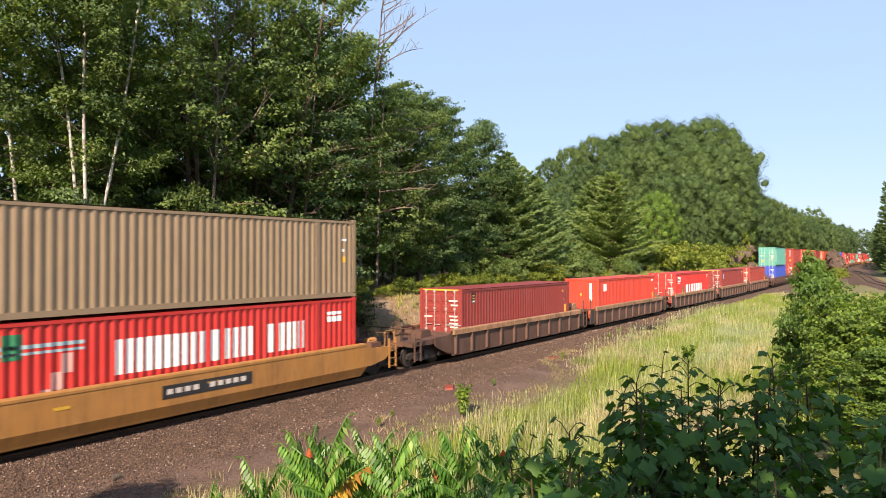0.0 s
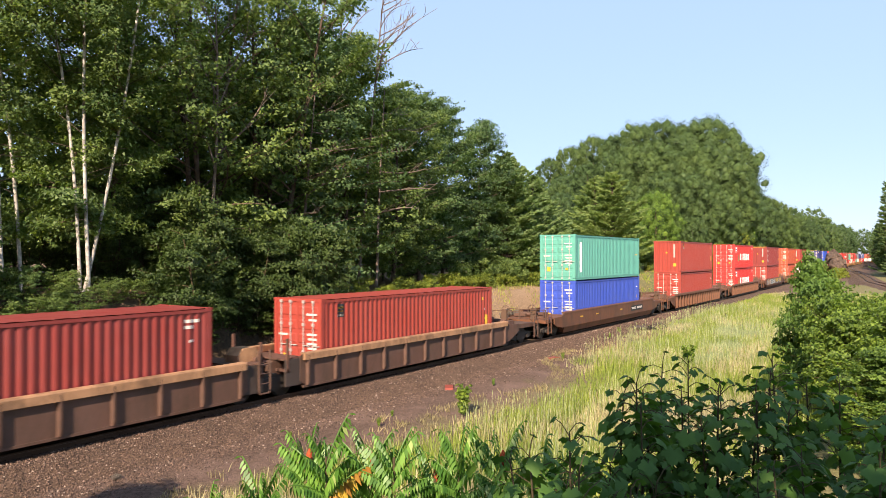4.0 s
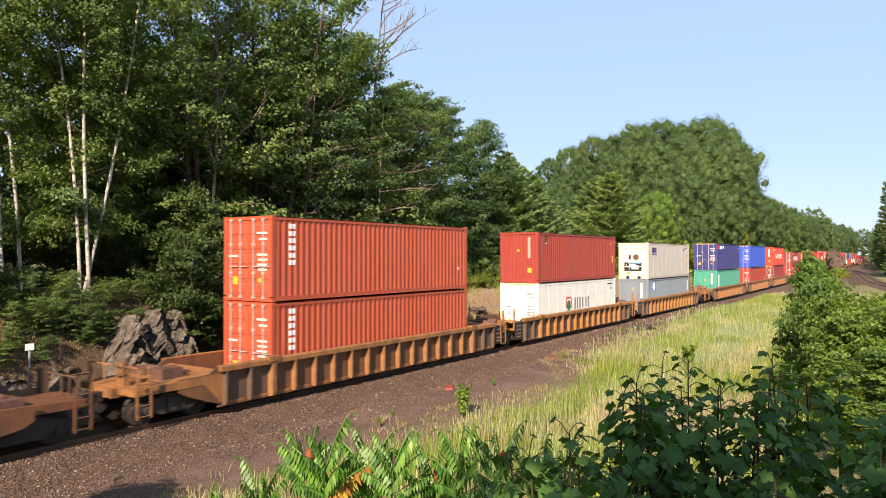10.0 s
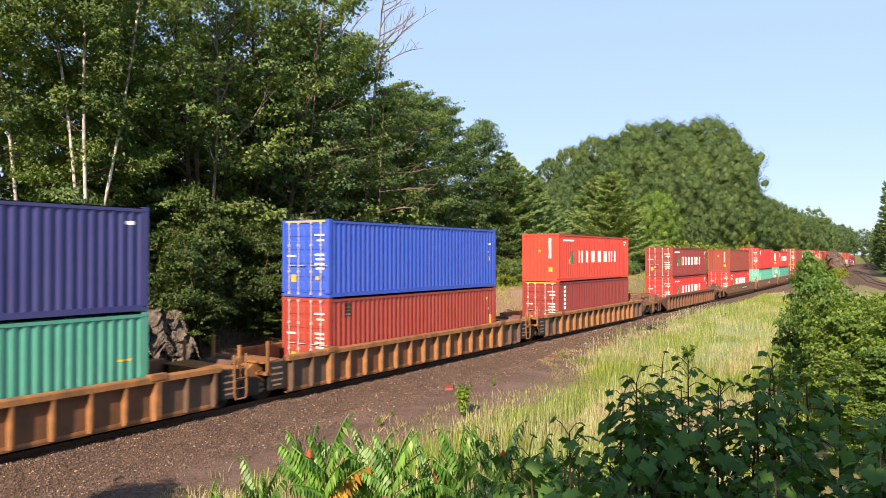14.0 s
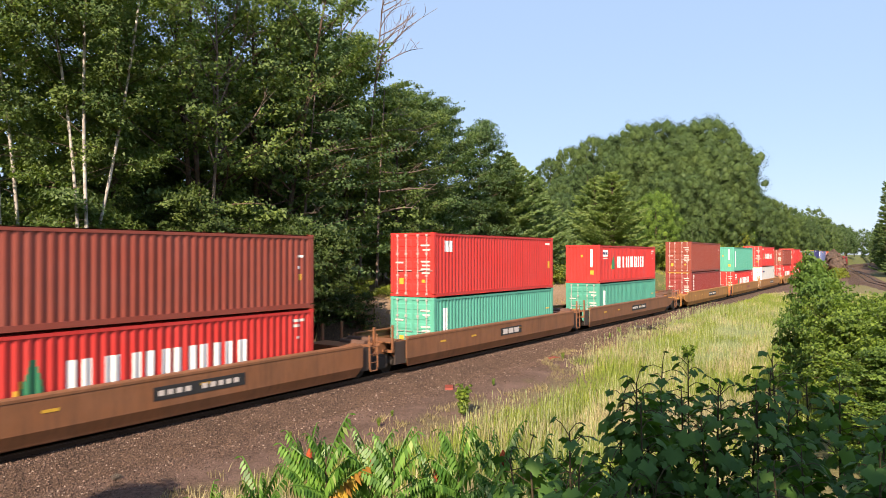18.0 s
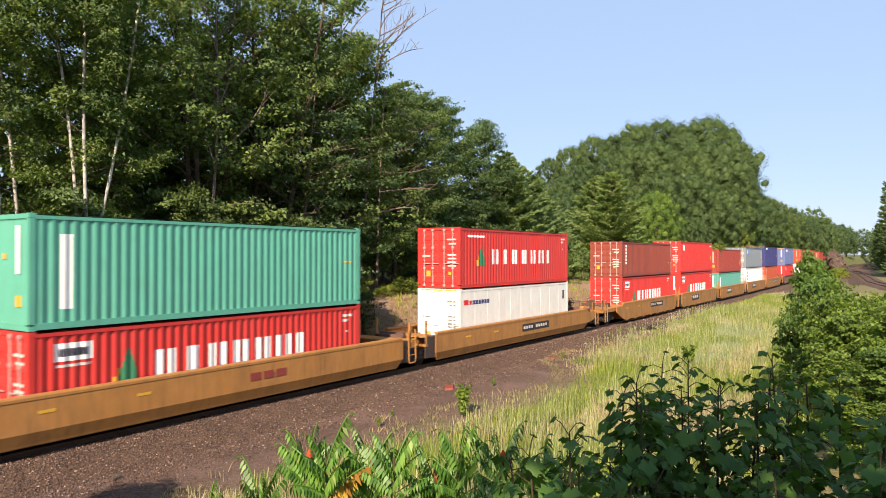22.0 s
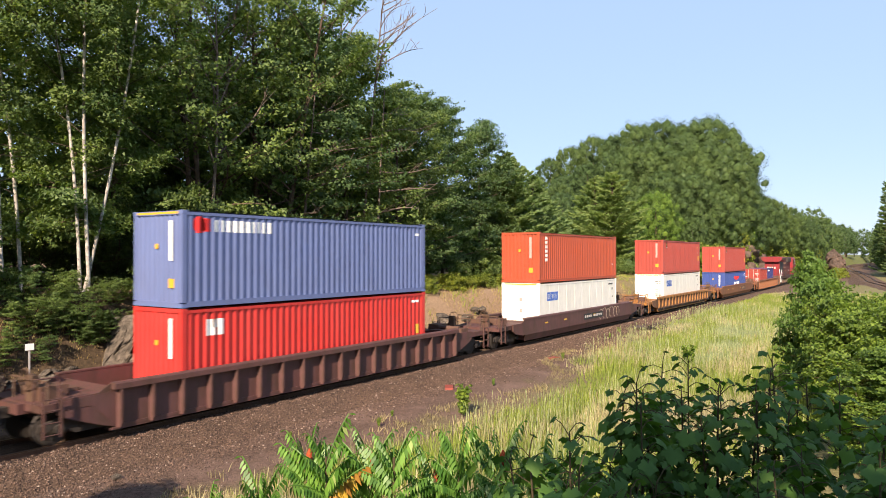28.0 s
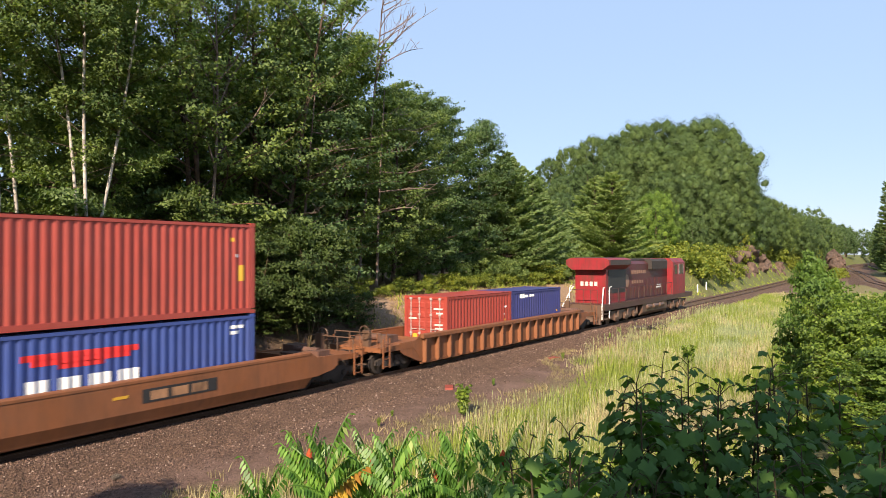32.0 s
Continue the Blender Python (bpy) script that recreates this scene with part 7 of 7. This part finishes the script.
def seed_heads(count, seed):
    """Pale seed heads on thin stalks that stand above the meadow."""
    rng = random.Random(seed)
    verts = []
    while len(verts) < count * 8:
        x, y = 14 + 58 * rng.random() ** 1.4, rng.uniform(6.0, 16.5)
        if y > grass_edge(x) - 0.7 or noise.noise((x * 0.22, y * 0.4, 2.0)) < -0.12:
            continue
        z, h = ground_z(x, y), rng.uniform(0.65, 1.05)
        lx, ly = rng.gauss(0.03, 0.06), rng.gauss(0, 0.06)
        a = rng.uniform(0, 6.28)
        w = 0.011 * (1 + max(0.0, x - 25) * 0.02)
        dx, dy = math.cos(a) * w, math.sin(a) * w
        top = (x + lx, y + ly, z + h)
        verts += [(x - dx * 0.3, y - dy * 0.3, z), (x + dx * 0.3, y + dy * 0.3, z), (top[0] + dx * 0.3, top[1] + dy * 0.3, top[2]), (top[0] - dx * 0.3, top[1] - dy * 0.3, top[2])]
        verts += [(top[0], top[1], top[2] - 0.09), (top[0] + dx, top[1] + dy, top[2]), (top[0] + lx * 0.2, top[1] + ly * 0.2, top[2] + 0.09), (top[0] - dx, top[1] - dy, top[2])]
    return tagged(part("seed_heads", quads("seed_heads", verts), MAT["grass_sage"]), "pale seed heads standing above the meadow grass", "grass", kind="stuff")


seed_heads(4200, 12)


def bank_grass(name, count, seed, matter, x0, x1, power, d0, d1, high, thin, label):
    """Short grass and litter on the bank behind the track."""
    rng = random.Random(seed)
    verts = []
    while len(verts) < count * 4:
        x = x0 + (x1 - x0) * rng.random() ** power
        d = rng.uniform(d0, d1)
        if noise.noise((x * 0.4, d * 0.6, 9.0)) < thin:
            continue
        y = track_y(x) + d
        z, h, w = ground_z(x, y), rng.uniform(0.4, 1.1) * high, 0.03 * (1 + x * 0.012)
        a = rng.uniform(0, 6.28)
        dx, dy = math.cos(a) * w / 2, math.sin(a) * w / 2
        lx, ly = rng.gauss(0, 0.35) * h, rng.gauss(0, 0.35) * h
        verts += [(x - dx, y - dy, z - 0.03), (x + dx, y + dy, z - 0.03), (x + lx * 0.6 + dx * 0.7, y + ly * 0.6 + dy * 0.7, z + h * 0.65), (x + lx, y + ly, z + h)]
    return tagged(part(name, quads(name, verts), MAT[matter]), label, "grass", kind="stuff")


bank_grass("bank_grass", 900, 6, "litter", 4, 34, 1.0, 3.6, 8.0, 0.10, 0.0, "thin dry litter on the rocky bank")
bank_grass("dry_bank_grass", 1500, 16, "grass_slope", 7, 14.5, 1.0, 3.4, 5.6, 0.16, -0.1, "short tan grass between the fallen rocks")
bank_grass("slope_grass", 11000, 7, "grass_slope", 28, 96, 1.6, 3.6, 9.5, 0.17, -0.15, "dry tan grass on the sunny slope behind the track")
bank_grass("slope_weeds", 6000, 8, "grass_green", 28, 200, 1.0, 2.9, 9.5, 0.38, 0.12, "low green weeds on the sunny slope behind the track")


def stones(name, count, seed, label):
    """Crushed stone, thick on the shoulder of the bed and thinning out over the cinder."""
    rng = random.Random(seed)
    s = Shape()
    done = 0
    while done < count:
        x = 3 + 75 * rng.random() ** 1.7
        c = track_y(x)
        y = rng.uniform(grass_edge(x) - 0.6, c - 1.0)
        d = c - y
        if d > 3.6 and rng.random() < 0.30 + 0.5 * smooth01(3.6, 5.2, d):
            continue
        r = rng.uniform(0.012, 0.030) * (1.3 if d < 3.9 else 0.9) * (1 + x * 0.008)
        if rng.random() < 0.01:
            r *= 1.9
        bed = -0.10 if d < 1.72 else -0.10 - 0.364 * (d - 1.72)
        z = max(ground_z(x, y), bed) + r * rng.uniform(0.15, 0.5)
        a, t = rng.uniform(0, 6.28), rng.uniform(0.6, 1.0)
        c1, s1 = math.cos(a) * r, math.sin(a) * r
        s.add([(x + c1, y + s1, z), (x - s1 * t, y + c1 * t, z + 0.2 * r), (x - c1, y - s1, z), (x + s1 * t, y - c1 * t, z - 0.1 * r), (x + rng.uniform(-0.4, 0.4) * c1, y + 0.3 * s1, z + r * t)],
              [(0, 1, 4), (1, 2, 4), (2, 3, 4), (3, 0, 4)])
        done += 1
    return tagged(part(name, s, MAT["stone"]), label, "stones", kind="stuff")


def dry_tufts(count, seed):
    """Small dead tufts scattered over the cinder before the grass."""
    rng = random.Random(seed)
    verts = []
    for _ in range(count):
        x = 7 + 34 * rng.random()
        y0 = grass_edge(x) + abs(rng.gauss(0.0, 0.8)) + 0.1
        for _ in range(26):
            px, py = x + rng.gauss(0, 0.16), y0 + rng.gauss(0, 0.16)
            z, h, a = ground_z(px, py), rng.uniform(0.06, 0.22), rng.uniform(0, 6.28)
            dx, dy = math.cos(a) * 0.01, math.sin(a) * 0.01
            lx, ly = rng.gauss(0, 0.4) * h, rng.gauss(0, 0.4) * h
            verts += [(px - dx, py - dy, z - 0.02), (px + dx, py + dy, z - 0.02), (px + lx * 0.6 + dx, py + ly * 0.6 + dy, z + h * 0.65), (px + lx, py + ly, z + h)]
    return tagged(part("dead_tufts", quads("dead_tufts", verts), MAT["grass_slope"]), "small dead tan grass tufts on the cinder", "grass", kind="stuff")


dry_tufts(110, 15)
stones("ballast_stones", 62000, 9, "loose brown crushed stones on the cinder and ballast")


# ---- plants before the camera ----
def frond_mesh(seed, long, pairs, rise):
    """A feathered sumac leaf: a comb of narrow leaflets hanging from an arching rib."""
    rng = random.Random(seed)
    verts = []
    rib = []
    for i in range(pairs + 1):
        t = (i + 1) / (pairs + 1)
        rib.append(Vector((long * t * (1.05 - 0.35 * rise), 0, long * (rise * 1.0 * t - (0.16 + 0.16 * rise) * t * t))))
        size = long * 0.30 * (1 - 0.75 * abs(t - 0.42) ** 1.4) * rng.uniform(0.85, 1.12)
        for side in (-1, 1):
            if i == pairs and side > 0:
                continue
            out = Vector((0.25, side * rng.uniform(0.18, 0.42), -0.95 + rng.uniform(-0.1, 0.2))).normalized() if i < pairs else Vector((1, 0, -0.6)).normalized()
            wide = Vector((0.95, -side * 0.25, 0.25)).normalized() * size * 0.16
            base, tip = rib[-1], rib[-1] + out * size
            mid = base.lerp(tip, 0.38) + Vector((0, side * 0.012, 0.008))
            verts += [base, mid - wide, tip, mid + wide]
    return quads("leaf", verts), Shape().tube([(0, 0, 0)] + [tuple(r) for r in rib], [0.006] * (len(rib) + 1), 4, False).mesh("rib")


FRONDS = [frond_mesh(201 + k, 0.42 + 0.05 * (k % 3), 9 + k % 3, (1.25, 0.9, 0.6, 1.05, 0.75)[k]) for k in range(5)]


def sumac(x, y, top, count, seed, fruit):
    """A staghorn sumac: a forked stem crowned by a rosette of feathered leaves and a red fruit spike."""
    rng = random.Random(seed)
    root = new("sumac")
    z0 = ground_z(x, y)
    h = top - z0
    part("stem", Shape().tube([(0, 0, -0.2), (0.05, 0.03, h * 0.5), (0, 0, h - 0.25)], [0.03, 0.024, 0.012], 6), MAT["stem"], root)
    for i in range(count):
        leaf, rib = FRONDS[(0, 3, 1, 4, 2)[min(4, i * 5 // count)]]
        a = i * 2.4 + rng.uniform(-0.4, 0.4)
        zz = h - 0.34 - 0.40 * (i / count) ** 1.2
        m = Matrix.Translation((0, 0, zz)) @ Euler((rng.uniform(-0.25, 0.25), rng.uniform(-0.35, 0.15), a)).to_matrix().to_4x4() @ Matrix.Scale(rng.uniform(0.8, 1.2), 4)
        old = i == count - 2 and seed % 3 == 0
        f = part("leaf", leaf, MAT["leaf_turned" if old else "leaf_sumac"], root, m, "yellowed old leaf" if old else "")
        part("leaf_rib", rib, MAT["leaf_sumac"], f)
    if fruit:
        part("fruit", Shape().tube([(0.02, 0, h - 0.34), (0.025, 0, h - 0.30), (0.03, 0, h - 0.22), (0.03, 0, h - 0.17)], [0.015, 0.036, 0.032, 0.008], 8), MAT["seed"], root, None, "dull red fruit spike")
    root.matrix_basis = pose(x, y, z0)
    tagged(root, "green staghorn sumac with feathered drooping leaves", "sumac", "sumacs before the track")


rnd = random.Random(21)
for i, (x, y, top) in enumerate(((4.6, 6.0, 2.42), (4.9, 5.55, 2.62), (5.2, 5.2, 3.0), (5.0, 4.75, 3.12), (5.5, 4.6, 3.0), (5.35, 4.2, 3.12), (5.9, 4.1, 2.85), (5.8, 3.75, 3.08), (6.2, 3.5, 3.02), (6.5, 3.2, 2.8), (4.4, 6.5, 2.2), (5.4, 3.3, 2.75), (6.4, 4.4, 2.5), (5.7, 5.2, 2.45), (6.9, 3.9, 2.35), (6.4, 2.9, 2.85))):
    sumac(x, y, top + 0.02, 12 + i % 3, 300 + i, i % 2 == 0)


def lobed_leaf_mesh(seed):
    """A five-lobed leaf, creased along its veins, 1 m across, hanging from its stalk at the origin."""
    rng = random.Random(seed)
    pts = []
    n = 30
    for i in range(n):
        a = -math.pi * 0.88 + i * math.pi * 1.76 / (n - 1)
        lobe = 1 - abs((a / (math.pi * 0.4) + 0.5) % 1.0 - 0.5) * 2
        r = (0.37 + 0.17 * lobe) * (1 + 0.26 * math.cos(a)) * (1.07 if i % 2 else 0.93) * rng.uniform(0.93, 1.06)
        z = -0.55 * r * r - 0.05 * (1 - lobe) + rng.uniform(-0.012, 0.012)
        pts.append((r * math.cos(a), r * math.sin(a), z))
    s = Shape()
    s.v = [(0, 0, 0)] + pts
    s.f = [(0, i, i + 1) for i in range(1, n)]
    return s.mesh("leaf", True)


LOBED = [lobed_leaf_mesh(401 + k) for k in range(4)]


def cane(x, y, top, seed, count, leafy=1.0):
    """A leafy cane with large lobed leaves."""
    rng = random.Random(seed)
    root = new("shrub_cane")
    z0 = ground_z(x, y)
    h = top - z0
    bend = Vector((rng.uniform(-0.25, 0.25), rng.uniform(-0.25, 0.25), 0))
    spine = [Vector((0, 0, -0.1)), Vector((0, 0, h * 0.4)) + bend * 0.35, Vector((0, 0, h * 0.75)) + bend * 0.8, Vector((0, 0, h)) + bend]
    wood = Shape().tube(spine, [0.012, 0.010, 0.008, 0.004], 5)
    for i in range(count):
        t = 1 - 0.9 * (i / count) ** 1.1 * min(1.0, 1.6 / h)
        base = along(spine, t)
        a = i * 2.4 + rng.uniform(-0.5, 0.5)
        reach = rng.uniform(0.04, 0.13) + 0.24 * (i / count)
        tip = base + Vector((math.cos(a) * reach, math.sin(a) * reach, rng.uniform(0.0, 0.1)))
        wood.tube([base, base.lerp(tip, 0.5) + Vector((0, 0, 0.02)), tip], [0.003] * 3, 3, False)
        size = leafy * rng.uniform(0.064, 0.112) * (0.55 + 0.45 * min(1.0, (i + 1) / 5))
        m = Matrix.Translation(tip) @ Euler((rng.uniform(-0.35, 0.35), rng.uniform(0.15, 0.85), a)).to_matrix().to_4x4() @ Matrix.Scale(size, 4)
        part("leaf", LOBED[rng.randrange(4)], MAT["leaf_lobed"], root, m)
    part("stem", wood, MAT["stem"], root)
    low = Shape()
    for i in range(64):
        base = along(spine, 0.10 + 0.80 * i / 64)
        a, reach = rng.uniform(0, 6.28), rng.uniform(0.05, 0.38)
        m = Matrix.Translation(base + Vector((math.cos(a) * reach, math.sin(a) * reach, rng.uniform(-0.05, 0.1)))) @ Euler((rng.uniform(-0.4, 0.4), rng.uniform(0.3, 1.2), a)).to_matrix().to_4x4() @ Matrix.Scale(leafy * rng.uniform(0.075, 0.125), 4)
        leaf = LOBED[rng.randrange(4)]
        low.add([m @ v.co for v in leaf.vertices], [tuple(p.vertices) for p in leaf.polygons])
    tagged(part("lower_leaves", low.mesh("lower_leaves", True), MAT["leaf_lobed"], root), kind="stuff")
    root.matrix_basis = pose(x, y, z0)
    tagged(root, "dark green cane bush with large lobed leaves", "bush", "leafy canes before the camera")


TOPS = ((3.05, 1.42, 3.98), (3.55, 1.55, 4.0), (4.25, 1.70, 4.12), (4.4, 1.52, 4.2), (4.0, 1.30, 4.12), (4.6, 1.30, 4.12), (4.3, 1.02, 4.18), (4.9, 1.05, 4.12), (4.55, 0.75, 4.18), (4.9, 0.62, 4.14), (5.1, 0.42, 4.15), (4.6, 0.35, 4.12), (5.3, 0.15, 4.1), (4.7, 0.05, 4.1))
for i, (x, y, top) in enumerate(TOPS):
    cane(x, y, top - 0.15, 500 + i, 32)
for i in range(36):
    x = rnd.uniform(2.8, 5.3)
    cane(x, rnd.uniform(-0.25, 1.75) * (0.62 + 0.1 * x), 3.42 + 0.13 * x + rnd.uniform(-0.4, 0.03), 540 + i, 25)
for i in range(26):
    x = rnd.uniform(2.5, 3.9)
    cane(x, x * rnd.uniform(0.08, 0.47), 3.2 + 0.13 * x + rnd.uniform(-0.25, 0.05), 640 + i, 22, 0.8)


# ---- small things by the track ----
def weed(x, y, h, seed, label="small leafy weed growing from the gravel"):
    rng = np.random.default_rng(seed)
    root = new("weed")
    stems, spots = Shape(), []
    for i in range(7):
        a = i * 0.9
        tip = (math.cos(a) * h * 0.17, math.sin(a) * h * 0.17, h * rng.uniform(0.7, 1.0))
        stems.tube([(0, 0, -0.05), (tip[0] * 0.4, tip[1] * 0.4, h * 0.5), tip], [0.008, 0.006, 0.003], 4, False)
        spots += [tip] + [(tip[0] * q, tip[1] * q, tip[2] * q) for q in (0.85, 0.7, 0.55, 0.4, 0.25)]
    part("branchwork", stems, MAT["stem"], root)
    part("foliage", quads("foliage", clump_leaves(rng, spots, [h * 0.09] * len(spots), 11, h * 0.085)), MAT["leaf_bush"], root)
    root.matrix_basis = pose(x, y, ground_z(x, y))
    return tagged(root, label, "weed", "weeds by the track")


weed(20.3, 12.95, 1.1, 1, "bushy green weed standing alone on the gravel")
for i, (x, y, h) in enumerate(((25.2, 14.6, 0.3), (33.5, 15.3, 0.35), (46, 16.9, 0.5), (43.5, 16.6, 0.35), (33.5, 9.0, 1.35), (17.2, 14.1, 0.3), (18.5, 14.6, 0.22), (14.5, 15.2, 0.25))):
    weed(x, y, h, 10 + i)
log = part("driftwood_log", Shape().tube([(-1.2, 0.1, 0.12), (-0.5, -0.1, 0.2), (0.3, 0.05, 0.16), (1.1, 0.0, 0.1)], [0.09, 0.17, 0.15, 0.06], 8).tube([(-0.2, 0, 0.2), (0.3, 0.4, 0.42), (0.7, 0.5, 0.4)], [0.06, 0.05, 0.02], 6).tube([(-0.7, 0, 0.2), (-0.9, -0.4, 0.35)], [0.06, 0.03], 6).tube([(0.4, 0, 0.2), (0.7, -0.5, 0.5), (1.3, -0.7, 0.55)], [0.06, 0.05, 0.02], 6).tube([(-0.4, 0.1, 0.2), (-0.6, 0.5, 0.6), (-0.2, 0.9, 0.7)], [0.06, 0.05, 0.02], 6).tube([(0.8, 0, 0.15), (1.5, 0.4, 0.5), (2.0, 0.3, 0.35), (2.3, 0.5, 0.05)], [0.05, 0.05, 0.04, 0.02], 6).tube([(-0.9, 0.1, 0.15), (-1.6, 0.3, 0.4), (-2.0, 0.2, 0.1)], [0.06, 0.04, 0.02], 6).mesh("driftwood_log", True), MAT["mark_grime"])
log.matrix_basis = pose(49.4, 16.4, ground_z(49.4, 16.4) + 0.1, 0, 0, -50) @ Matrix.Scale(0.85, 4)
tagged(log, "dark broken driftwood log lying at the gravel's edge", "log")
for x, y, k, turn in ((23.8, 15.86, 1.0, 35), (33.5, 15.8, 0.8, -20)):
    scrap = part("rusty_scrap", Shape().plate([(-0.5, 0.0), (0.42, 0.0), (0.5, 0.05), (0.1, 0.11), (-0.42, 0.08)], -0.16, 0.16), MAT["brown"])
    scrap.matrix_basis = pose(x, y, ground_z(x, y), 0, 0, turn) @ Matrix.Scale(k, 4)
    tagged(scrap, "rust-red scrap plate lying on the gravel", "scrap", "scrap by the track")
sign = new("track_sign")
part("post", Shape().box(-0.025, 0.025, -0.02, 0.02, -0.3, 1.5), MAT["galvanised"], sign)
part("board", Shape().box(-0.12, 0.12, -0.045, -0.02, 1.40, 1.60), MAT["offwhite"], sign)
sign.matrix_basis = pose(10.74, 22.5, 0.55, 0, 0, -12)
tagged(sign, "small blank white board on a thin post beside the track", "sign")
for x, y in ((98.2, 24.0), (93.0, 23.8)):
    mark = part("marker_post", Shape().box(-0.09, 0.09, -0.06, 0.06, 0.0, 1.15), MAT["mark_white"])
    mark.matrix_basis = pose(x, y, ground_z(x, y) - 0.1)
    tagged(mark, "short white painted marker post beside the track", "post", "marker posts")


# ---- bare dead trees in the wood ----
def dead_tree(x, y, high, seed, lean, label, start=0.42, count=13, reach=0.34, lift=(0.35, 1.1), spread=math.tau, facing=0.0, stout=0.16):
    """A bare tree; its branches fan out over spread radians round the facing direction."""
    rng = np.random.default_rng(seed)
    root = new("dead_tree")
    s = Shape()
    main = limb(s, rng, (0, 0, -0.5), (lean[0], lean[1], high), stout, 0.03, 0.06, 8, 7)
    part("trunk", s.mesh("trunk", True), MAT["deadwood"], root)
    for i in range(count):
        t = start + (0.98 - start) * i / count
        base = along(main, t)
        a = facing + spread * ((i * 0.382) % 1.0 - 0.5) + rng.uniform(-0.3, 0.3)
        r = (1.25 - t) * high * reach * rng.uniform(0.7, 1.2)
        tip = base + Vector((math.cos(a) * r, math.sin(a) * r, r * rng.uniform(*lift)))
        b = Shape()
        pts = limb(b, rng, base, tip, 0.06 * (1.2 - t) + 0.018, 0.011, 0.24, 6, 5)
        for k in range(6):
            p = along(pts, 0.3 + 0.11 * k)
            w = (tip - base).normalized() * rng.uniform(0.2, 0.9) + Vector((rng.uniform(-0.6, 0.6), rng.uniform(-0.6, 0.6), rng.uniform(0.0, 0.8)))
            limb(b, rng, p, p + w, 0.017, 0.008, 0.25, 3, 4)
        part("branch", b.mesh("branch", True), MAT["deadwood"], root)
    root.matrix_basis = pose(x, y, ground_z(x, y))
    return tagged(root, label, "dead tree", "dead trees of the wood")


RIGHTWARD = -0.97       # along the wood's edge, across the view
dead_tree(31.6, 28.8, 20.6, 1, (0.5, 0.0), "tall bare dead tree reaching above the wood", 0.70, 10, 0.22, (0.7, 1.7), stout=0.12)
dead_tree(33.0, 28.8, 19.2, 2, (1.2, -1.2), "bare dead tree with a forked top above the wood", 0.66, 12, 0.32, (0.25, 1.1), 2.2, RIGHTWARD, 0.11)
dead_tree(33.4, 27.6, 12.5, 3, (0.3, -0.4), "dead pine with long level bare branches", 0.40, 6, 0.36, (-0.06, 0.2), 1.1, RIGHTWARD, 0.1)
dead_tree(26.6, 27.4, 11.0, 5, (0.5, -0.8), "broken dead tree with bent bare limbs", 0.45, 7, 0.34, (-0.25, 0.5), 1.8, RIGHTWARD, 0.1)
dead_tree(20.4, 27.2, 14.0, 4, (0.4, -0.5), "bare dead tree with reddish spreading branches", 0.45, 11, 0.2, (0.8, 1.8), stout=0.12)


# ---- trees beside and behind the viewpoint, whose shade falls on the canes and the cinder ----
SHADERS = broadleaf(91, 9.0, 3.0, 70, 130, 0.2, 0.42, 0.12, 0.03, 1, 0.26)
plant_tree(SHADERS, -3.3, -1.9, 1.0, 0.92, "bark", "leaf_oak", "young leafy tree on the knoll behind the viewpoint", "tree", "trees of the near knoll")
# unseen trees left of the view, added to shade the lower wood
for x, y, s in ((3.0, 31.5, 1.05), (6.0, 35.0, 1.0), (-3.5, 30, 1.0), (-10, 27, 1.0)):
    plant_tree(FAR[rnd.randrange(2)], x, y, rnd.uniform(0, 6.28), s, "bark", "leaf_oak", "unseen leafy tree added to shade the wood", "tree", "trees of the wood")
plant_tree(SHADERS, -1.6, 11.0, 0.3, 0.82, "bark", "leaf_oak", "young leafy tree standing by the cinder strip", "tree", "trees of the near knoll")

RIDE_TIMES = [0, 2, 4, 6, 8, 10, 12, 14, 16, 18, 20, 22, 24, 26, 28, 30, 32]


def motions():
    """The whole train runs along the track at one speed."""
    for root, s, base, mid, origin in RIDERS:
        rows = []
        for t in RIDE_TIMES:
            x, y, h = track_point(s + mid - SPEED * t)
            rows.append((t, pose(x, y, base, 0, 0, math.degrees(h)) @ Matrix.Translation((origin, 0, 0))))
        walk(root, rows)


motions()
